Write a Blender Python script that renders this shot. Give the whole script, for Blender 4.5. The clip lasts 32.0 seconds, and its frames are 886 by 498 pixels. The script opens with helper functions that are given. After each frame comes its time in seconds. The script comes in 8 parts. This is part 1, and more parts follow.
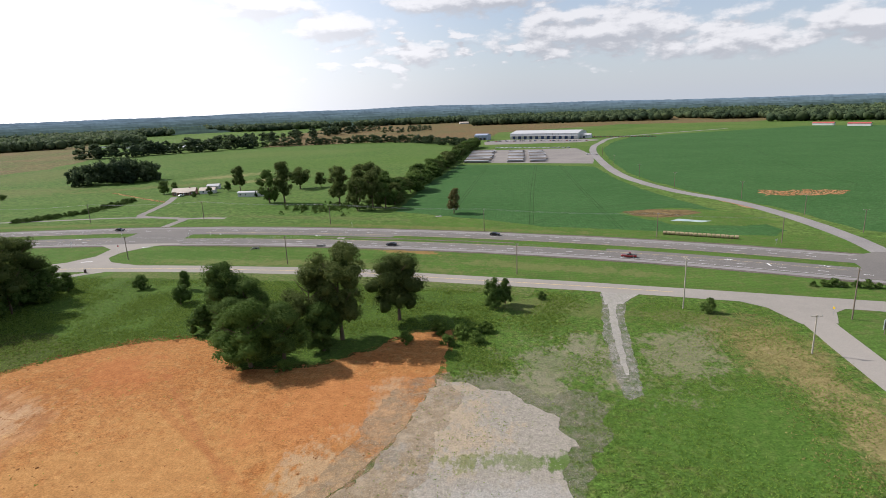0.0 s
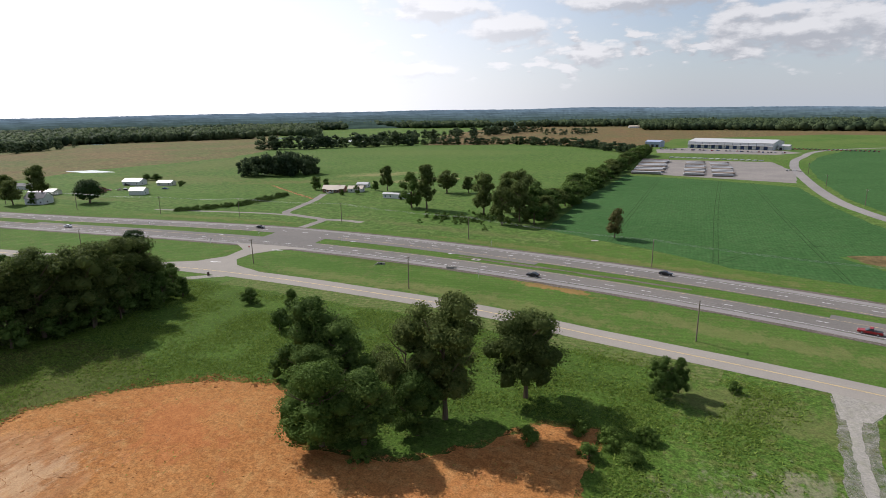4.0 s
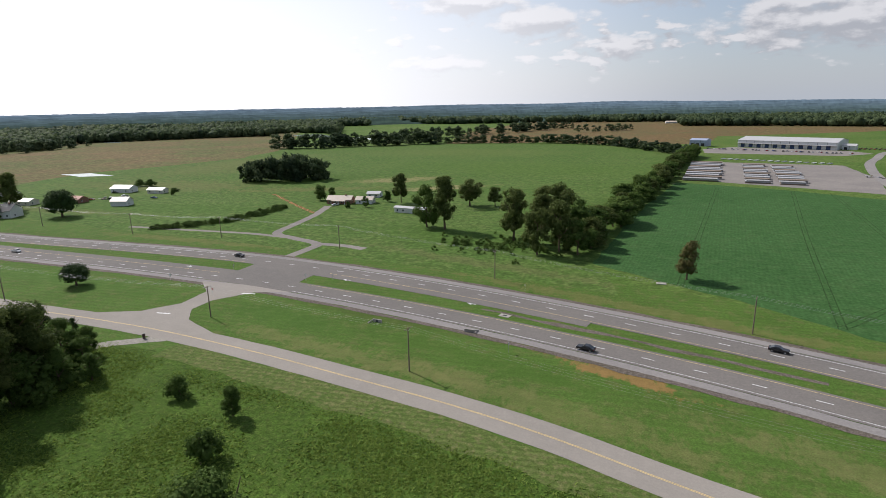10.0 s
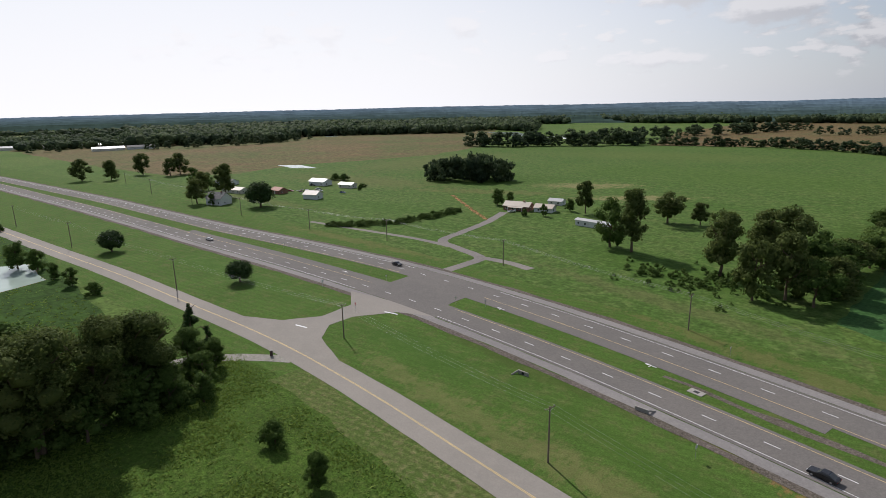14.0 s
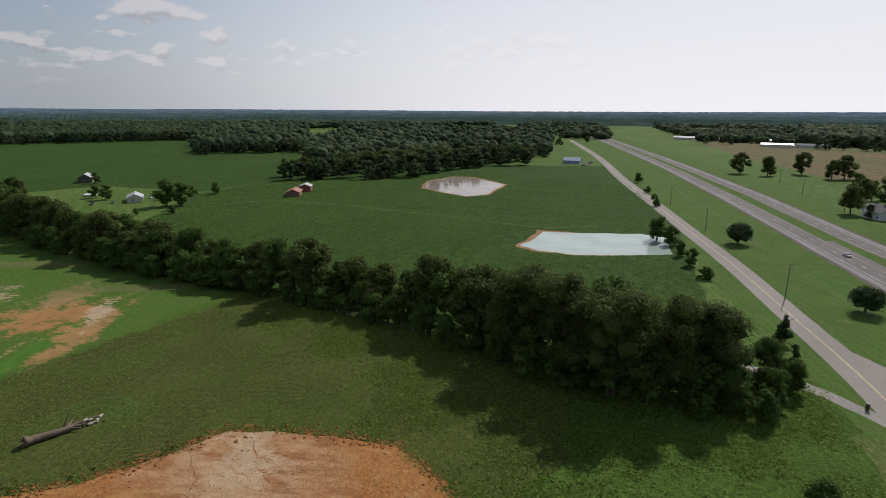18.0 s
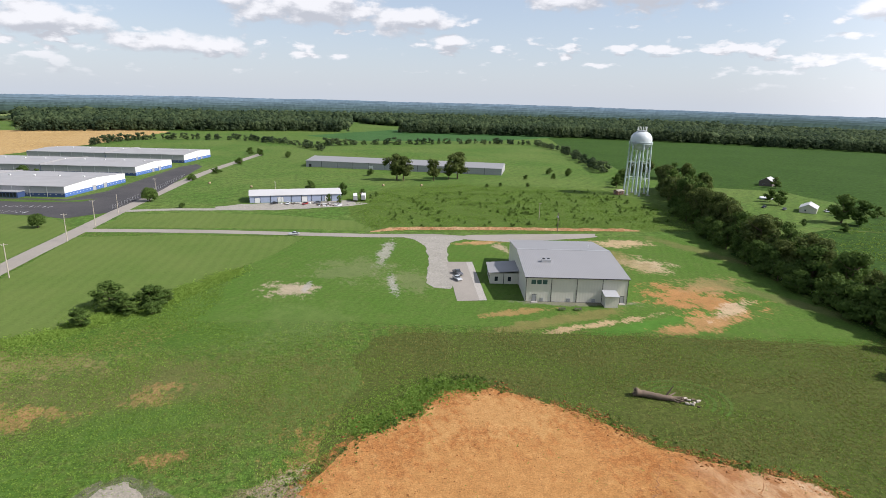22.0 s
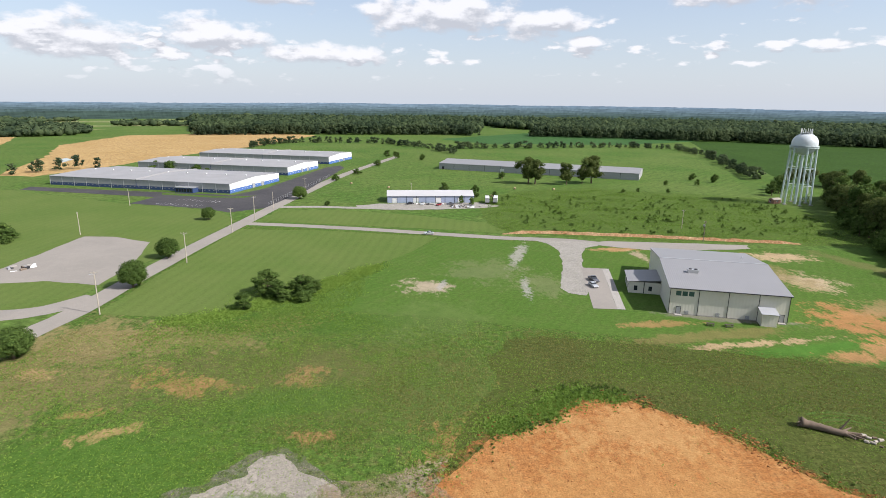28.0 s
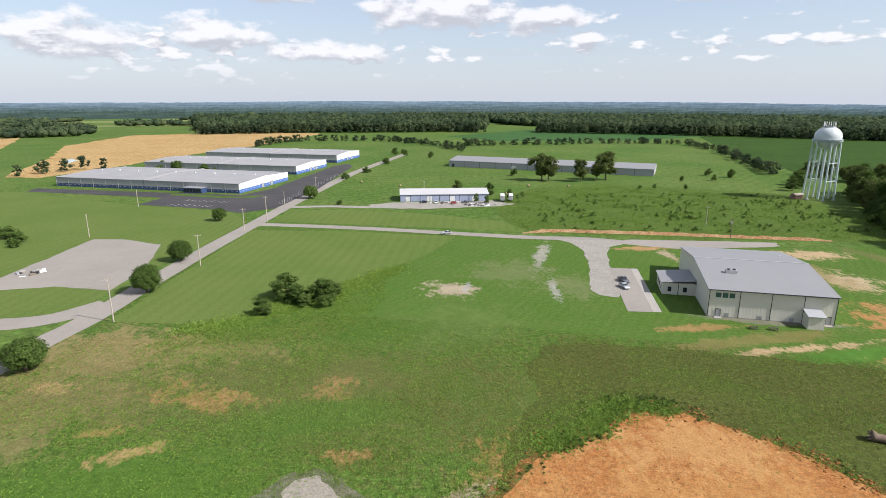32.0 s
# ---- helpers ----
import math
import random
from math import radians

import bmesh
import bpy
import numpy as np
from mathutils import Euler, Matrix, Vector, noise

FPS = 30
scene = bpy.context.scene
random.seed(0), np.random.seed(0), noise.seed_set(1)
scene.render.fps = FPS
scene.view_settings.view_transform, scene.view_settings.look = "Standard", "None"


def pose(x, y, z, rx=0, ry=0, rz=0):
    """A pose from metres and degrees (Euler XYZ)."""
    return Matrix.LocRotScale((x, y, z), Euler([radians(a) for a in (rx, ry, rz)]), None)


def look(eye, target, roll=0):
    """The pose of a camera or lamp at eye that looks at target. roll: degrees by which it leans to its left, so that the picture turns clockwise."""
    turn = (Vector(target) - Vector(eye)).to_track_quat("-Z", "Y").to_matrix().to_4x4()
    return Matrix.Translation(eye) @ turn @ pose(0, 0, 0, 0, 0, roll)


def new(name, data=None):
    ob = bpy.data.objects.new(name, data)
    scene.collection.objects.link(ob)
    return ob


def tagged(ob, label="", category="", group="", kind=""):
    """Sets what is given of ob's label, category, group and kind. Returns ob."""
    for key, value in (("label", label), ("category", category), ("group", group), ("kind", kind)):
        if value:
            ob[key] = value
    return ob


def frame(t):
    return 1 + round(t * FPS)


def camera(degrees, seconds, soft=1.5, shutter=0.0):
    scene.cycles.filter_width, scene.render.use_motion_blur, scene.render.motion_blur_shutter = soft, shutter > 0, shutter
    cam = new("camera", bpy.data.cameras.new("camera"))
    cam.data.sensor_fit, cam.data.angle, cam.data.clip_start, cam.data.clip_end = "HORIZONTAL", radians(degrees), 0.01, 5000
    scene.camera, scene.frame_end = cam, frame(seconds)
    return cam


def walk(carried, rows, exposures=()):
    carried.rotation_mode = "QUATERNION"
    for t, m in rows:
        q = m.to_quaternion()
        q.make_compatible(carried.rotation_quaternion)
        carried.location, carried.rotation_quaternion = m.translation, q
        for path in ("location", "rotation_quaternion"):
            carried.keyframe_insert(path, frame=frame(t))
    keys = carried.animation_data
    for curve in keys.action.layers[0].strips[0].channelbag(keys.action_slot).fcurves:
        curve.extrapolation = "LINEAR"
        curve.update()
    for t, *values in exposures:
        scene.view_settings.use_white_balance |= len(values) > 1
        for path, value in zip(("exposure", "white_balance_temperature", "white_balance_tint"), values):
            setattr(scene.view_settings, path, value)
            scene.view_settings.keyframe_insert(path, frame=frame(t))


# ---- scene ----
cam = camera(76.10, 32.0, 0.5)
PATH = [
    (0.0, pose(0.01, 0.01, 58.29, 75.766, 2.131, 4.446)),
    (0.5, pose(0.29, 5.28, 58.35, 75.760, 2.191, 4.483)),
    (1.0, pose(0.20, 10.43, 58.50, 75.799, 2.127, 4.475)),
    (1.5, pose(-0.31, 15.70, 58.63, 75.873, 1.905, 7.239)),
    (2.0, pose(-0.81, 21.10, 58.68, 76.092, 1.277, 14.790)),
    (2.5, pose(-1.11, 26.65, 58.56, 76.216, 0.976, 19.003)),
    (3.0, pose(-1.94, 31.99, 58.56, 76.200, 0.921, 19.896)),
    (3.5, pose(-2.92, 37.10, 58.60, 76.200, 0.887, 20.192)),
    (5.5, pose(-5.82, 53.66, 61.48, 75.894, 0.513, 22.064)),
    (6.0, pose(-8.30, 58.86, 61.39, 75.875, 0.572, 22.239)),
    (6.5, pose(-10.71, 63.89, 61.38, 75.827, 0.620, 22.362)),
    (7.0, pose(-12.95, 69.10, 61.41, 75.828, 0.685, 22.514)),
    (7.5, pose(-15.07, 74.33, 61.49, 75.768, 0.664, 22.704)),
    (8.0, pose(-16.70, 79.42, 61.55, 75.751, 0.758, 22.832)),
    (8.5, pose(-18.11, 84.21, 61.65, 75.716, 0.797, 22.993)),
    (9.0, pose(-19.61, 89.14, 61.71, 75.680, 0.850, 23.116)),
    (9.5, pose(-21.11, 94.12, 61.79, 75.680, 0.948, 23.176)),
    (10.0, pose(-22.65, 99.13, 61.82, 75.637, 1.001, 23.246)),
    (10.5, pose(-24.54, 104.47, 61.80, 75.592, 1.040, 23.350)),
    (11.0, pose(-26.42, 109.74, 61.82, 75.546, 1.102, 23.411)),
    (11.5, pose(-28.14, 114.84, 61.91, 75.494, 1.160, 23.439)),
    (12.0, pose(-29.90, 119.96, 62.10, 75.463, 1.203, 23.491)),
    (12.5, pose(-31.35, 123.76, 62.43, 75.557, 1.274, 24.375)),
    (13.0, pose(-32.24, 126.94, 62.36, 75.750, 0.993, 28.992)),
    (13.5, pose(-32.66, 130.12, 62.50, 75.671, 0.991, 36.179)),
    (15.5, pose(-32.21, 135.45, 60.60, 76.214, 0.065, 60.955)),
    (16.0, pose(-32.40, 135.52, 60.27, 76.277, -0.180, 67.380)),
    (16.5, pose(-32.49, 135.49, 60.23, 76.176, -0.652, 74.312)),
    (17.0, pose(-31.90, 136.19, 60.62, 75.993, -0.678, 82.913)),
    (17.5, pose(-32.10, 138.06, 61.30, 75.865, -0.225, 93.146)),
    (18.0, pose(-33.51, 139.75, 61.26, 75.794, -0.258, 103.861)),
    (18.5, pose(-33.73, 140.81, 61.09, 75.846, -0.562, 114.214)),
    (19.0, pose(-34.06, 141.54, 60.96, 75.906, -0.357, 123.575)),
    (19.5, pose(-34.53, 141.67, 61.05, 75.758, -0.542, 132.178)),
    (20.0, pose(-35.02, 141.57, 61.02, 75.683, -0.790, 140.573)),
    (20.5, pose(-35.69, 141.94, 61.00, 75.633, -0.895, 148.325)),
    (21.0, pose(-36.03, 141.96, 60.88, 75.640, -1.058, 155.392)),
    (21.5, pose(-36.25, 141.57, 61.01, 75.486, -1.196, 161.993)),
    (22.0, pose(-36.18, 141.49, 61.22, 75.386, -1.377, 166.425)),
    (22.5, pose(-36.19, 141.43, 61.22, 75.346, -1.511, 170.131)),
    (23.0, pose(-36.37, 141.40, 61.00, 75.373, -1.483, 173.134)),
    (23.5, pose(-36.51, 141.28, 61.03, 75.343, -1.434, 174.418)),
    (24.0, pose(-36.52, 141.46, 61.10, 75.437, -1.371, 175.023)),
    (24.5, pose(-36.43, 141.74, 61.15, 75.430, -1.272, 175.531)),
    (25.0, pose(-36.16, 141.92, 61.08, 75.431, -1.200, 176.032)),
    (25.5, pose(-35.61, 141.90, 61.07, 75.439, -1.106, 176.543)),
    (27.5, pose(-33.09, 141.31, 60.58, 75.531, -0.790, 178.596)),
    (28.0, pose(-32.42, 140.78, 60.48, 75.548, -0.638, 179.100)),
    (28.5, pose(-31.63, 140.11, 60.42, 75.517, -0.648, 179.565)),
    (29.0, pose(-30.83, 139.34, 60.32, 75.445, -0.644, 180.097)),
    (29.5, pose(-29.84, 138.52, 60.20, 75.302, -0.633, 180.592)),
    (30.0, pose(-28.90, 137.53, 60.12, 75.203, -0.637, 181.063)),
    (30.5, pose(-28.05, 136.45, 59.96, 75.196, -0.592, 181.506)),
    (31.0, pose(-27.04, 135.55, 59.83, 75.181, -0.562, 181.998)),
    (31.5, pose(-26.22, 134.37, 59.69, 75.259, -0.459, 181.568)),
    (32.0, pose(-25.54, 133.11, 59.73, 75.288, -0.102, 179.288)),
]
EXPOSURES = [(0, 0.32, 6300, 14), (3, 0.21, 6300, 14), (6, 0.1, 6300, 14), (10, 0.06, 6300, 14), (13, -0.12, 6300, 14), (16, -0.36, 6300, 14), (18, -0.40, 6300, 14), (19, -0.16, 6300, 14), (20, 0.22, 6300, 14), (21, 0.38, 6300, 14), (23, 0.51, 6300, 14), (30, 0.53, 6300, 14), (32, 0.53, 6300, 14)]
walk(cam, PATH, EXPOSURES)

# ---- world and light ----
SUN_AZ = math.atan2(0.36, -0.93)          # where the sun stands, counter-clockwise from +x
SUN_EL = radians(41)
sun_vec = Vector((math.cos(SUN_AZ) * math.cos(SUN_EL), math.sin(SUN_AZ) * math.cos(SUN_EL), math.sin(SUN_EL)))
sun = new("sun", bpy.data.lights.new("sun", "SUN"))
sun.data.energy, sun.data.angle, sun.data.color = 5.0, radians(0.6), (1.0, 0.965, 0.915)
sun.matrix_world = look(sun_vec * 500, (0, 0, 0))


CLOUD_LOW, CLOUD_TOP, HAZE_COLOR, HAZE_LOW, HAZE_HIGH = (3.9, 4.05, 4.3), (6.6, 6.6, 6.6), (4.25, 4.65, 5.1), 0.6, 0.3


# bearing from +x, height, half width and half height of the large clouds, in degrees
CLOUDS = [(104.5, 7.6, 5.2, 1.9), (111, 9.4, 6.5, 1.7), (97, 4.9, 3.6, 1.1), (113, 3.7, 4.5, 0.9), (122.6, 4.2, 2.6, 0.6), (91, 9.7, 10, 1.9), (79, 6.2, 12, 2.8), (69, 4.4, 9, 1.6), (59, 5.2, 6, 2.0), (131, 7.1, 2.4, 1.1),
          (-70, 5.6, 5.2, 1.8), (-59, 5.0, 6, 2.0), (-91, 8.2, 10, 2.0), (-100, 7.4, 5, 1.4), (-121, 9.6, 12, 1.7), (-140.7, 7.9, 3.8, 1.1), (-104, 5.6, 2.6, 0.7), (-124, 5.0, 2.0, 0.5), (-80, 4.4, 7, 0.9), (-74, 9.3, 5, 1.0), (144, 6.5, 2.2, 0.8)]


def build_world():
    w = bpy.data.worlds.new("sky")
    scene.world = w
    w.use_nodes = True
    nt = w.node_tree
    nt.nodes.clear()
    N, L = nt.nodes.new, nt.links.new
    out, bg = N("ShaderNodeOutputWorld"), N("ShaderNodeBackground")
    sky = N("ShaderNodeTexSky")
    sky.sky_type, sky.sun_disc = "NISHITA", False
    sky.sun_elevation, sky.sun_rotation = SUN_EL, math.pi / 2 - SUN_AZ
    sky.air_density, sky.dust_density, sky.ozone_density, sky.altitude = 1.0, 0.9, 1.5, 100
    tc, sep = N("ShaderNodeTexCoord"), N("ShaderNodeSeparateXYZ")
    L(tc.outputs["Generated"], sep.inputs[0])

    def op(kind, a, b=None):
        m = N("ShaderNodeMath")
        m.operation = kind
        for i, v in enumerate((a, b)):
            if v is None:
                continue
            if isinstance(v, (int, float)):
                m.inputs[i].default_value = v
            else:
                L(v, m.inputs[i])
        return m.outputs[0]

    # bearing and height of each direction, in degrees
    up = op("MAXIMUM", sep.outputs[2], 0.0)
    az = op("MULTIPLY", op("ARCTAN2", sep.outputs[1], sep.outputs[0]), 57.2958)
    el = op("MULTIPLY", op("ARCSINE", up), 57.2958)

    def at(dx, dy):
        c = N("ShaderNodeCombineXYZ")
        L(op("ADD", az, dx), c.inputs[0])
        L(op("ADD", el, dy), c.inputs[1])
        return c.outputs[0]

    def scaled(vec, x, y):
        m = N("ShaderNodeVectorMath")
        m.operation = "MULTIPLY"
        m.inputs[1].default_value = (x, y, 1)
        L(vec, m.inputs[0])
        return m.outputs[0]

    def cloud(vec, scale, detail, rough=0.5):
        n = N("ShaderNodeTexNoise")
        n.inputs["Scale"].default_value, n.inputs["Detail"].default_value, n.inputs["Roughness"].default_value = scale, detail, rough
        L(vec, n.inputs["Vector"])
        return n.outputs[0]

    def span(v, a, b, lo=0.0, hi=1.0):
        r = N("ShaderNodeMapRange")
        r.interpolation_type = "SMOOTHSTEP"
        for k, q in zip(("From Min", "From Max", "To Min", "To Max"), (a, b, lo, hi)):
            r.inputs[k].default_value = q
        L(v, r.inputs["Value"])
        return r.outputs[0]

    def mix(fac, a, b):
        m = N("ShaderNodeMix")
        m.data_type = "RGBA"
        for key, v in (("Factor", fac), ("A", a), ("B", b)):
            if isinstance(v, tuple):
                m.inputs[key if key == "Factor" else {"A": 6, "B": 7}[key]].default_value = (*v, 1)
            else:
                L(v, m.inputs[0 if key == "Factor" else {"A": 6, "B": 7}[key]])
        return m.outputs[2]

    # the large heaps one by one, small ones strewn low over the horizon, and broken fields overhead
    def heaps(vec):
        body = None
        for a, e, w, h in CLOUDS:
            d = N("ShaderNodeVectorMath")
            d.operation = "SUBTRACT"
            d.inputs[1].default_value = (a, e, 0)
            L(vec, d.inputs[0])
            q = N("ShaderNodeVectorMath")
            q.operation = "LENGTH"
            L(scaled(d.outputs[0], 1 / w, 1 / h), q.inputs[0])
            one = op("SUBTRACT", 1.0, q.outputs["Value"])
            body = one if body is None else op("MAXIMUM", body, one)
        body = op("MAXIMUM", body, -0.9)
        puff = cloud(scaled(vec, 0.3, 0.62), 1.0, 7, 0.56)
        small = cloud(scaled(vec, 0.36, 0.9), 1.0, 5, 0.5)
        where = cloud(scaled(vec, 0.035, 0.1), 1.0, 1)
        low = op("ADD", op("MULTIPLY", op("SUBTRACT", small, 0.52), 4.6), op("MULTIPLY", op("SUBTRACT", where, 0.5), 2.4))
        low = op("SUBTRACT", low, op("ABSOLUTE", op("MULTIPLY", op("SUBTRACT", el, 4.6), 0.2)))
        high = op("SUBTRACT", op("MULTIPLY", op("SUBTRACT", cloud(scaled(vec, 0.06, 0.12), 1.0, 6), 0.5), 5.0), span(el, 13.0, 22.0, 2.0, 0.0))
        big = op("ADD", body, op("MULTIPLY", op("SUBTRACT", puff, 0.5), 2.5))
        return op("MAXIMUM", big, op("MAXIMUM", low, high))

    heap, above = heaps(at(0.0, 0.0)), heaps(at(0.25, 0.75))
    cover = span(heap, -0.05, 0.5)
    # the underside is greyer than the sunlit top
    shade = span(op("SUBTRACT", heap, above), -0.35, 0.4)
    cloud_col = mix(shade, CLOUD_LOW, CLOUD_TOP)
    haze = op("POWER", op("SUBTRACT", 1.0, up), 7.0)
    veil = op("ADD", op("MULTIPLY", haze, HAZE_LOW), HAZE_HIGH)
    clear = mix(veil, sky.outputs[0], HAZE_COLOR)
    clouded = mix(op("MULTIPLY", cover, span(el, 0.8, 4.0, 0.15, 0.92)), clear, cloud_col)
    # the bright haze that the low air shows on the sun's side
    dot = N("ShaderNodeVectorMath")
    dot.operation = "DOT_PRODUCT"
    dot.inputs[1].default_value = Vector((sun_vec.x, sun_vec.y, 0)).normalized()
    L(tc.outputs["Generated"], dot.inputs[0])
    glow = op("MULTIPLY", span(dot.outputs["Value"], 0.28, 1.04, 0.0, 0.97), op("POWER", op("SUBTRACT", 1.0, up), 1.5))
    L(mix(glow, clouded, (11.2, 11.2, 11.15)), bg.inputs["Color"])
    bg.inputs["Strength"].default_value = 0.105
    L(bg.outputs[0], out.inputs["Surface"])


build_world()


# ---- materials ----
def base_material(name, rough=0.9, spec=0.25, metal=0.0):
    m = bpy.data.materials.new(name)
    m.use_nodes = True
    b = m.node_tree.nodes["Principled BSDF"]
    b.inputs["Roughness"].default_value = rough
    b.inputs["Specular IOR Level"].default_value = spec
    b.inputs["Metallic"].default_value = metal
    return m, m.node_tree, b


def noise_node(nt, vec, scale, detail=4, rough=0.55, stretch=None, turn=0.0):
    n = nt.nodes.new("ShaderNodeTexNoise")
    n.inputs["Scale"].default_value, n.inputs["Detail"].default_value = scale, detail
    n.inputs["Roughness"].default_value = rough
    if stretch or turn:
        mp = nt.nodes.new("ShaderNodeMapping")
        mp.inputs["Scale"].default_value = stretch or (1, 1, 1)
        mp.inputs["Rotation"].default_value = (0, 0, turn)
        nt.links.new(vec, mp.inputs["Vector"])
        vec = mp.outputs[0]
    nt.links.new(vec, n.inputs["Vector"])
    return n.outputs[0]


def remap(nt, v, a, b, lo=0.0, hi=1.0):
    r = nt.nodes.new("ShaderNodeMapRange")
    for k, x in zip(("From Min", "From Max", "To Min", "To Max"), (a, b, lo, hi)):
        r.inputs[k].default_value = x
    nt.links.new(v, r.inputs["Value"])
    return r.outputs[0]


def blend(nt, fac, a, b, mode="MIX"):
    m = nt.nodes.new("ShaderNodeMix")
    m.data_type, m.blend_type = "RGBA", mode
    for key, v in (("Factor", fac), ("A", a), ("B", b)):
        sock = m.inputs[key] if key == "Factor" else [s for s in m.inputs if s.name == key and s.type == "RGBA"][0]
        if isinstance(v, (int, float)):
            sock.default_value = v
        elif isinstance(v, tuple):
            sock.default_value = (*v, 1)
        else:
            nt.links.new(v, sock)
    return [s for s in m.outputs if s.type == "RGBA"][0]


def bump(nt, b, height, strength=0.5, dist=0.1):
    n = nt.nodes.new("ShaderNodeBump")
    n.inputs["Strength"].default_value, n.inputs["Distance"].default_value = strength, dist
    nt.links.new(height, n.inputs["Height"])
    nt.links.new(n.outputs[0], b.inputs["Normal"])


def ground_material(name, c1, c2, c3, patch=25.0, mid=4.0, fine=0.6, rows=None, relief=0.3, lines=0.0, rough=0.95, contrast=0.6, pale=None, grainy=0.5, holes=0.0, patches=(), soft=0.11):
    """Earth or plants seen from afar: two tones in broad patches, a third in tufts, fine grain, rows of (angle, spacing) where it is tilled or mown."""
    m, nt, b = base_material(name, rough, 0.05)
    c1, c2, c3 = (tuple(0.72 * v for v in c) for c in (c1, c2, c3))
    tc = nt.nodes.new("ShaderNodeTexCoord").outputs["Object"]
    broad = noise_node(nt, tc, 1 / patch, 4, 0.6)
    tuft = noise_node(nt, tc, 1 / mid, 5, 0.65)
    grain = noise_node(nt, tc, 1 / fine, 4, 0.7)
    col = blend(nt, remap(nt, broad, 0.38, 0.62), c1, c2)
    col = blend(nt, remap(nt, tuft, 0.48, 0.68, 0, contrast), col, c3)
    dark = blend(nt, remap(nt, grain, 0.3, 0.7), (1 - grainy,) * 3, (1 + 0.75 * grainy,) * 3)
    col = blend(nt, 1.0, col, dark, "MULTIPLY")
    lump = noise_node(nt, tc, 0.4 / fine, 3, 0.6)
    col = blend(nt, 1.0, col, blend(nt, remap(nt, lump, 0.35, 0.65), (1 - 0.5 * grainy,) * 3, (1 + 0.45 * grainy,) * 3), "MULTIPLY")
    if rows:
        turn, space = rows
        w = nt.nodes.new("ShaderNodeTexWave")
        w.inputs["Scale"].default_value, w.inputs["Distortion"].default_value = 0.31416 / space, 1.2
        w.inputs["Detail"].default_value, w.inputs["Detail Scale"].default_value = 2, 0.4
        mp = nt.nodes.new("ShaderNodeMapping")
        mp.inputs["Rotation"].default_value = (0, 0, turn)
        nt.links.new(tc, mp.inputs["Vector"])
        nt.links.new(mp.outputs[0], w.inputs["Vector"])
        tone = blend(nt, w.outputs["Fac"], (1 - lines,) * 3, (1 + lines,) * 3)
        col = blend(nt, 1.0, col, tone, "MULTIPLY")
    if pale:
        # weathered pale ground round one spot: (x, y, reach, tone)
        px, py, reach, tone = pale
        tone = tuple(0.72 * v for v in tone)
        dv = nt.nodes.new("ShaderNodeVectorMath")
        dv.operation = "DISTANCE"
        dv.inputs[1].default_value = (px, py, 0)
        nt.links.new(tc, dv.inputs[0])
        ad = nt.nodes.new("ShaderNodeMath")
        ad.operation = "MULTIPLY_ADD"
        ad.inputs[1].default_value = reach * 1.3
        nt.links.new(noise_node(nt, tc, 0.16, 7, 0.65, (1.0, 0.6, 1.0), 0.9), ad.inputs[0])
        nt.links.new(dv.outputs["Value"], ad.inputs[2])
        col = blend(nt, remap(nt, ad.outputs[0], reach * 1.25, reach * 1.75, 0.75, 0.0), col, tone)
        rill = noise_node(nt, tc, 0.3, 8, 0.68, (1.0, 0.4, 1.0), 0.95)
        near = blend(nt, remap(nt, ad.outputs[0], reach * 1.3, reach * 1.9, 1.0, 0.0), (1, 1, 1), blend(nt, remap(nt, rill, 0.42, 0.58), (0.74, 0.58, 0.48), (1.1, 1.1, 1.1)))
        col = blend(nt, 1.0, col, near, "MULTIPLY")
    if patches:
        # worn, dry, bare or darker spots with ragged edges: x, y, half length, half width, turn in degrees, tone,
        # strength, raggedness
        rag = noise_node(nt, tc, 0.13, 5, 0.6)
        thin = noise_node(nt, tc, 0.75, 6, 0.72, (1.0, 0.5, 1.0), 0.5)
        both = nt.nodes.new("ShaderNodeMath")
        both.operation = "ADD"
        nt.links.new(rag, both.inputs[0])
        nt.links.new(thin, both.inputs[1])
        speck = blend(nt, 1.0, blend(nt, remap(nt, grain, 0.3, 0.7), (0.76,) * 3, (1.2,) * 3), blend(nt, remap(nt, tuft, 0.38, 0.62), (0.88,) * 3, (1.1,) * 3), "MULTIPLY")
        for px, py, rx, ry, turn, tone, strength, ragged in patches:
            mp, ln, ad = nt.nodes.new("ShaderNodeMapping"), nt.nodes.new("ShaderNodeVectorMath"), nt.nodes.new("ShaderNodeMath")
            mp.vector_type, ln.operation, ad.operation = "TEXTURE", "LENGTH", "MULTIPLY_ADD"
            mp.inputs["Location"].default_value = (px, py, 0)
            mp.inputs["Rotation"].default_value = (0, 0, radians(turn))
            mp.inputs["Scale"].default_value = (rx, ry, 1000)
            nt.links.new(tc, mp.inputs["Vector"])
            nt.links.new(mp.outputs[0], ln.inputs[0])
            nt.links.new(both.outputs[0], ad.inputs[0])
            ad.inputs[1].default_value = 2.4 * ragged
            nt.links.new(ln.outputs["Value"], ad.inputs[2])
            spot = blend(nt, 1.0, tuple(0.72 * v for v in tone), speck, "MULTIPLY")
            col = blend(nt, remap(nt, ad.outputs[0], 0.6 + 2.4 * ragged, 1.15 + 2.4 * ragged, strength, 0.0), col, spot)
    nt.links.new(col, b.inputs["Base Color"])
    h = nt.nodes.new("ShaderNodeMath")
    h.operation = "ADD"
    nt.links.new(grain, h.inputs[0])
    nt.links.new(tuft, h.inputs[1])
    bump(nt, b, h.outputs[0], relief, 0.5)
